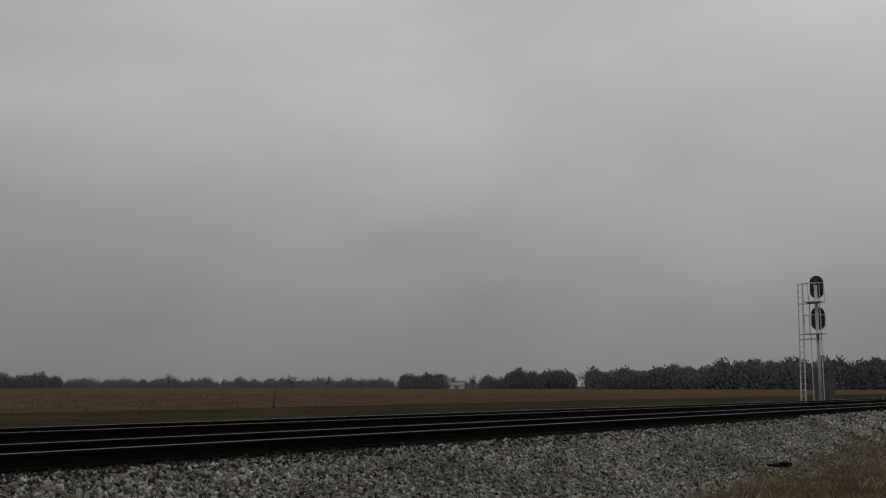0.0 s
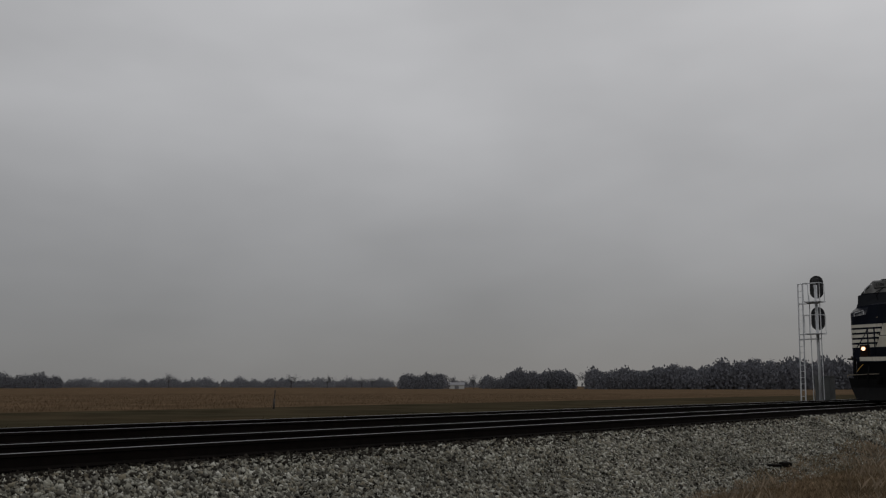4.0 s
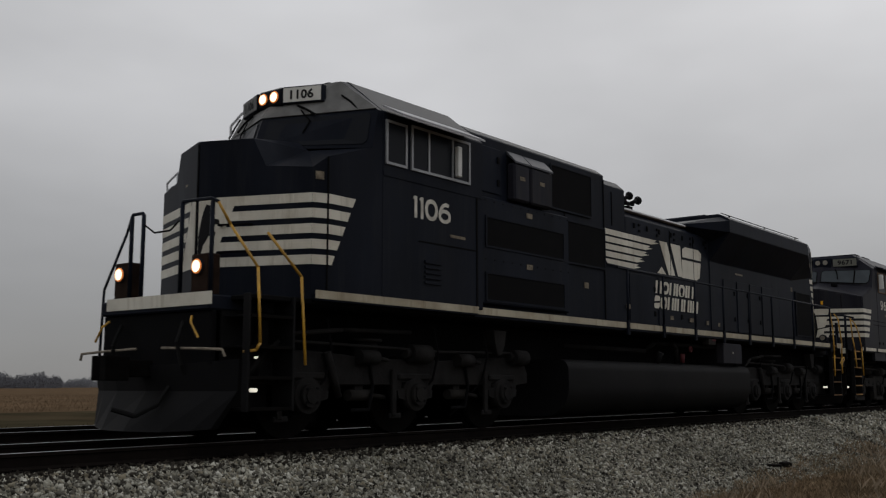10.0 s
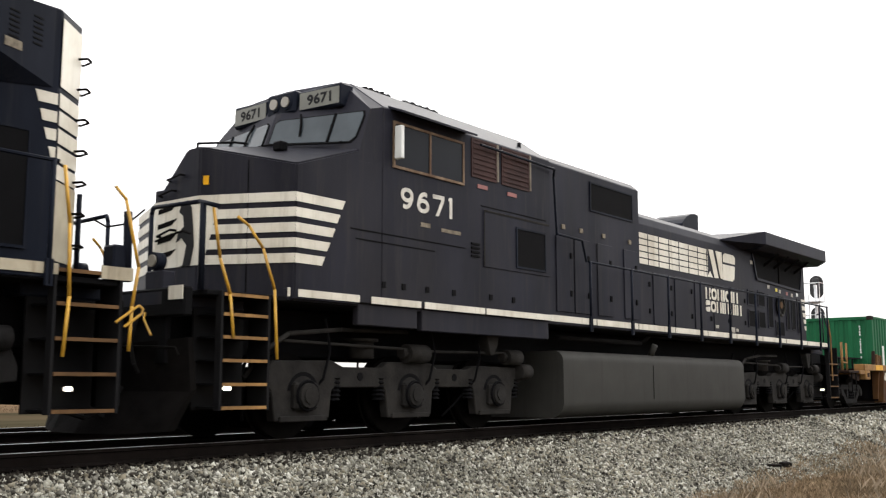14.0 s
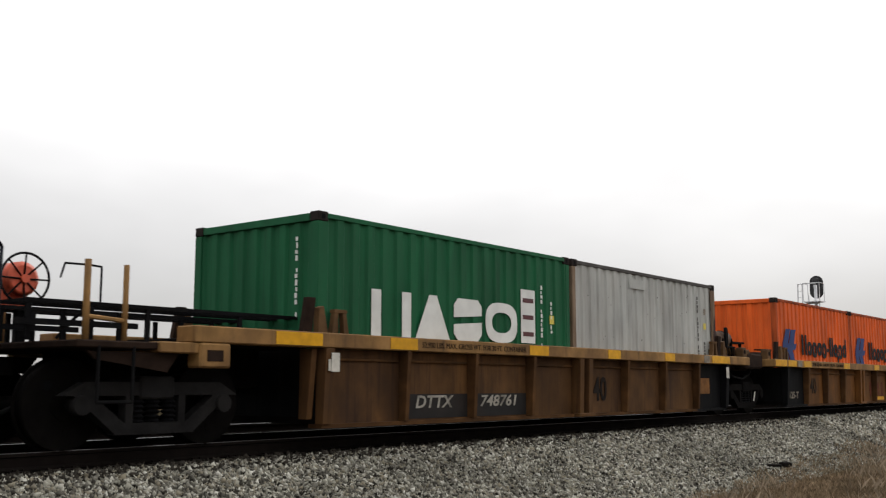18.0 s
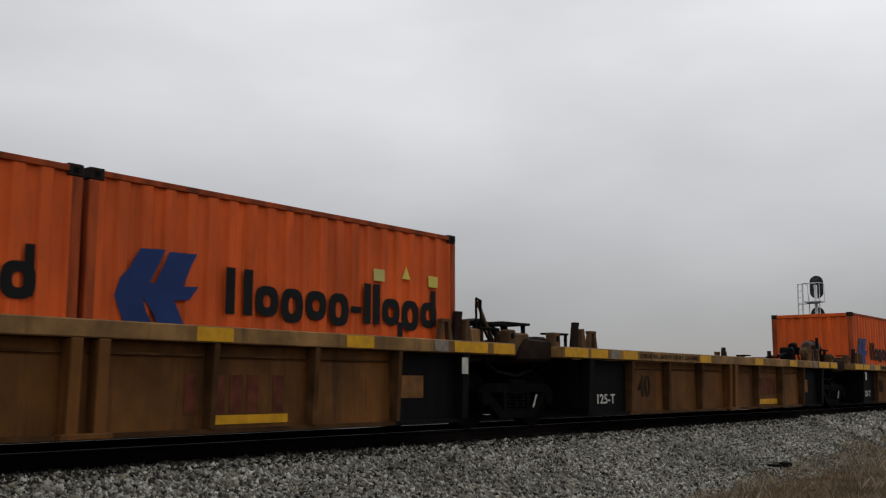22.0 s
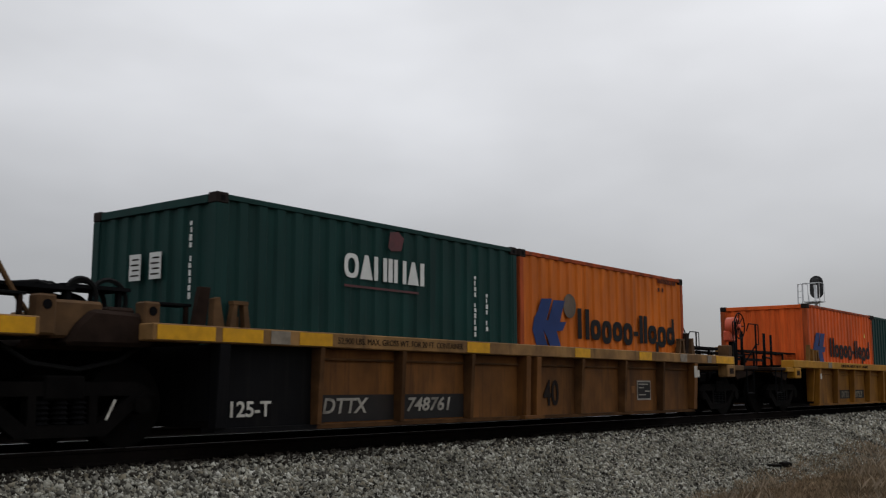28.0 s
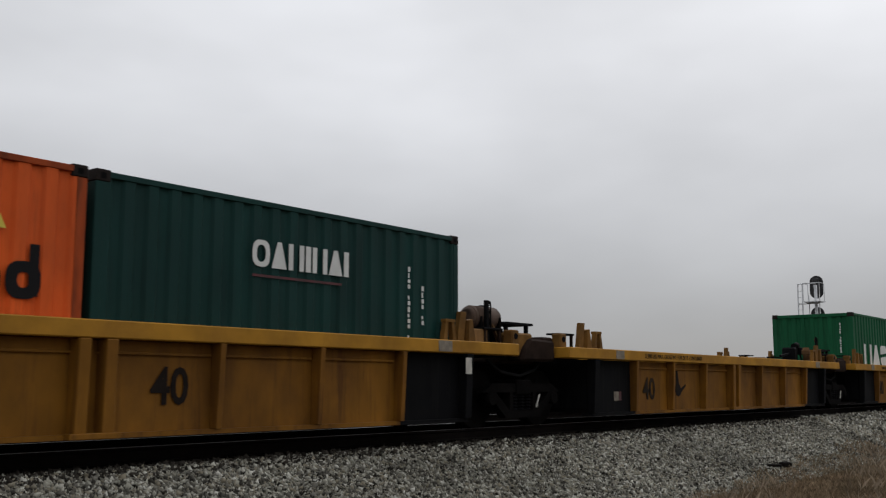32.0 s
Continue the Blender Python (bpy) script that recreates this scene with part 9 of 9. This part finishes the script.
    part("cabinet_door", B(-0.47, -0.452, -0.3, 0.3, LOW + 0.35, 1.15, 0.005), "cabinet", K)


signal(54.96, 7.36)


def fence_post(x, y):
    OFF[0] = 0
    P = tagged(new("fence_post"), "weathered leaning wooden post in the field", "post")
    P.location = (x, y, LOW)
    bm = bmesh.new()
    rod(bm, (0, 0, -0.1), (0.05, 0, 0.75), 0.09, 7, 0.08)
    part("post", bm, "wood", P)
    part("marker_rod", rod(bmesh.new(), (0.05, 0, 0.5), (0.12, 0, 1.35), 0.04, 6), "wood", P)


fence_post(50.5, 44.8)


def far_point(az, d):
    """A place d metres from the camera, az degrees right of straight across the track."""
    a = radians(az)
    return EYE[0] + d * math.sin(a), EYE[1] + d * math.cos(a)


def tree_mesh(seed, h, spread, twigs):
    """A bare winter tree: tapered trunk, limbs, and a ragged crown of many fine twig tufts."""
    rng = random.Random(seed)
    tr = bmesh.new()
    rod(tr, (0, 0, -0.2), (0, 0, h * 0.45), h * 0.022, 6, h * 0.012)
    tips = []
    for k in range(9):
        a = rng.uniform(0, 6.28)
        z = h * rng.uniform(0.22, 0.5)
        e = Vector((math.cos(a) * spread * rng.uniform(0.3, 0.9), math.sin(a) * spread * rng.uniform(0.3, 0.9), h * rng.uniform(0.55, 0.95)))
        rod(tr, (0, 0, z), e, h * 0.008, 4, h * 0.003)
        tips.append((Vector((0, 0, z)), e))
    vs, fs = [], []
    for k in range(twigs):
        s, e = rng.choice(tips)
        p = s.lerp(e, rng.uniform(0.35, 1.08)) + Vector((rng.gauss(0, 1), rng.gauss(0, 1), rng.gauss(0, 0.8))) * spread * 0.22
        if p.z < h * 0.12:
            p.z = h * rng.uniform(0.12, 0.5)
        d = Vector((rng.gauss(0, 1), rng.gauss(0, 1), rng.gauss(0.5, 1))).normalized() * h * rng.uniform(0.03, 0.075)
        w = Vector((rng.gauss(0, 1), rng.gauss(0, 1), rng.gauss(0, 1))).normalized() * h * rng.uniform(0.008, 0.02)
        i = len(vs)
        vs += [p - d, p + w, p + d, p - w]
        fs.append((i, i + 1, i + 2, i + 3))
    return tr, vs, fs


TREES = []
for k in range(5):
    tr, vs, fs = tree_mesh(40 + k, 12.0, 4.6 + 0.5 * k, 420)
    tm = bpy.data.meshes.new("trunk")
    tr.to_mesh(tm); tr.free()
    tm.materials.append(M["trunk"])
    cm = bpy.data.meshes.new("crown")
    cm.from_pydata(vs, [], fs)
    cm.materials.append(M["twig"])
    TREES.append((tm, cm))


def tree(az, d, h, wide=1.0, k=0):
    T = tagged(new("tree"), "bare grey winter tree at the edge of the field", "tree", "trees along the field")
    x, y = far_point(az, d)
    T.location, T.scale, T.rotation_euler = (x, y, LOW), (h / 12 * wide, h / 12 * wide, h / 12), (0, 0, az * 7.0)
    for nm, me in zip(("trunk", "crown"), TREES[k % 5]):
        o = new(nm, me)
        o.parent = T


def woodland(name, az0, az1, d, n, h0, h1, seed, label, mat="twig_far", lumps=1.0, tufts=100):
    """A far belt of bare trees and scrub, joined into one mesh."""
    rng = random.Random(seed)
    vs, fs = [], []
    for k in range(n):
        az = rng.uniform(az0, az1)
        x, y = far_point(az, d * rng.uniform(0.93, 1.12))
        h = rng.uniform(h0, h1) * (0.85 + lumps * (0.12 * math.sin(az * 3.1 + seed) + 0.1 * math.sin(az * 7.3) + 0.07 * math.sin(az * 17.0)))
        sp = h * rng.uniform(0.28, 0.5)
        for j in range(tufts):
            a, rr = rng.uniform(0, 6.28), sp * math.sqrt(rng.random())
            zz = h * (rng.random() ** 0.8) * (1 - 0.5 * (rr / sp) ** 2)
            p = Vector((x + rr * math.cos(a), y + rr * math.sin(a), LOW + zz))
            dd = Vector((rng.gauss(0, 0.35), rng.gauss(0, 0.35), rng.gauss(0.6, 1))).normalized() * h * rng.uniform(0.03, 0.08)
            w = Vector((math.cos(radians(az)) + rng.gauss(0, 0.45), -math.sin(radians(az)) + rng.gauss(0, 0.45), rng.gauss(0, 0.4))).normalized() * h * rng.uniform(0.02, 0.045)
            i = len(vs)
            vs += [p - dd, p + w, p + dd, p - w]
            fs.append((i, i + 1, i + 2, i + 3))
    me = bpy.data.meshes.new(name)
    me.from_pydata(vs, [], fs)
    me.materials.append(M[mat])
    return tagged(new(name, me), label, "woodland", kind="stuff")


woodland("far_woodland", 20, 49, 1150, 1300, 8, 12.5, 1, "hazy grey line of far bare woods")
woodland("far_woodland", 27.5, 31.3, 820, 130, 10.5, 13, 2, "dark clump of far bare trees", "twig")
woodland("far_woodland", 49.7, 52.0, 600, 120, 9.5, 11.0, 6, "dark clump of bare trees across the field", "twig", 0.4)
woodland("far_woodland", 54.2, 56.6, 640, 90, 7.0, 9.5, 9, "low grey scrub across the field", "twig", 0.8)
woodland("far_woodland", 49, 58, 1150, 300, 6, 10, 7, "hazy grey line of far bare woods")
woodland("far_woodland", 55.6, 59.2, 640, 240, 11.0, 14.0, 3, "grey belt of bare woods across the field", "twig", 0.6)
woodland("far_woodland", 60.2, 64.2, 560, 380, 10.0, 13.2, 4, "grey belt of tall bare woods beside the line", "twig", 0.5)
woodland("far_woodland", 63.8, 67.5, 560, 360, 12.0, 14.8, 14, "grey belt of tall bare woods beside the line", "twig", 0.5)
woodland("far_woodland", 67.2, 80, 560, 900, 14.5, 18.5, 8, "grey belt of tall bare woods beside the line", "twig", 0.5)
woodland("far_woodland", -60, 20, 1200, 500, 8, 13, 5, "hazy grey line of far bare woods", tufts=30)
for i, (az, d, h, wd) in enumerate(((52.1, 640, 9, 0.8), (52.5, 640, 8, 0.9), (53.7, 640, 8.5, 0.9), (54.3, 650, 8, 0.9),
                                    (47.4, 700, 7, 1.0), (48.0, 700, 7, 1.0), (45.5, 800, 10, 1.2), (43.5, 820, 10.5, 1.4), (36.9, 900, 13, 0.9), (60.0, 600, 11, 1.2))):
    tree(az, d, h, wd, i)


def farm_building(az, d, w, h):
    OFF[0] = 0
    F = tagged(new("farm_building"), "small white farm building far across the field", "building")
    x, y = far_point(az, d)
    F.location, F.rotation_euler = (x, y, LOW), (0, 0, radians(-az))
    part("wall", B(-w / 2, w / 2, -3, 3, -0.1, h, 0.02), "farm", F)
    part("roof", prism(bmesh.new(), [(-3.4, h), (3.4, h), (0, h + 1.6)], "x", -w / 2 - 0.3, w / 2 + 0.3), "farmroof", F)
    part("door", B(-1.2, 1.2, -3.05, -3.002, 0, h * 0.8), "farmroof", F)


farm_building(52.75, 600, 9, 2.2)


def debris(x, y):
    """A flat broken piece of old tie with a rusty plate on its end."""
    OFF[0] = 0
    C = tagged(new("broken_tie_piece"), "dark broken piece of old timber at the grass edge", "debris")
    C.location = (x, y, float(bed_height(y)) + 0.03)
    C.rotation_euler = (0, 0, radians(-28))
    C.scale = (0.8, 0.8, 0.7)
    bm = prism(bmesh.new(), [(-0.42, -0.05), (-0.36, 0.06), (-0.10, 0.08), (0.22, 0.07), (0.28, -0.02), (0.10, -0.07), (-0.25, -0.07)], "z", 0.0, 0.075, 0.008)
    for v in bm.verts:
        v.co.z += 0.03 * noise.noise(v.co * 7)
    part("timber", bm, "tie", C)
    bm = B(0.18, 0.42, -0.11, 0.09, -0.02, 0.12, 0.02)
    for v in bm.verts:
        v.co += Vector((1, 1, 1)) * 0.03 * noise.noise(v.co * 9)
    part("rusty_end", bm, "tie", C, "splintered thick end")


debris(18.75, -3.30)


# ---------------------------------------------------------------- what moves
def smooth_run():
    """Train positions every half second, gliding through RUN."""
    t = np.array([r[0] for r in RUN])
    s = np.array([r[1] for r in RUN])
    m = np.gradient(s, t)
    def f(q):
        i = int(min(max(np.searchsorted(t, q) - 1, 0), len(t) - 2))
        h = t[i + 1] - t[i]
        u = (q - t[i]) / h
        return float((2 * u ** 3 - 3 * u ** 2 + 1) * s[i] + (u ** 3 - 2 * u ** 2 + u) * h * m[i] + (3 * u ** 2 - 2 * u ** 3) * s[i + 1] + (u ** 3 - u ** 2) * h * m[i + 1])
    return f


def motions():
    run = smooth_run()
    times = [0.5 * k for k in range(65)]
    for ob in MOVERS:
        x = ob.location.x
        walk(ob, [(t, pose(x - run(t), 0, 0)) for t in times])
    fine = [k / 15 for k in range(481)]
    gone = [run(t) for t in fine]
    for ob, r in WHEELS:
        c = ob.location.copy()
        walk(ob, [(t, pose(c.x, c.y, c.z) @ Matrix.Rotation(-(g - gone[0]) / r, 4, "Y")) for t, g in zip(fine, gone)])


motions()
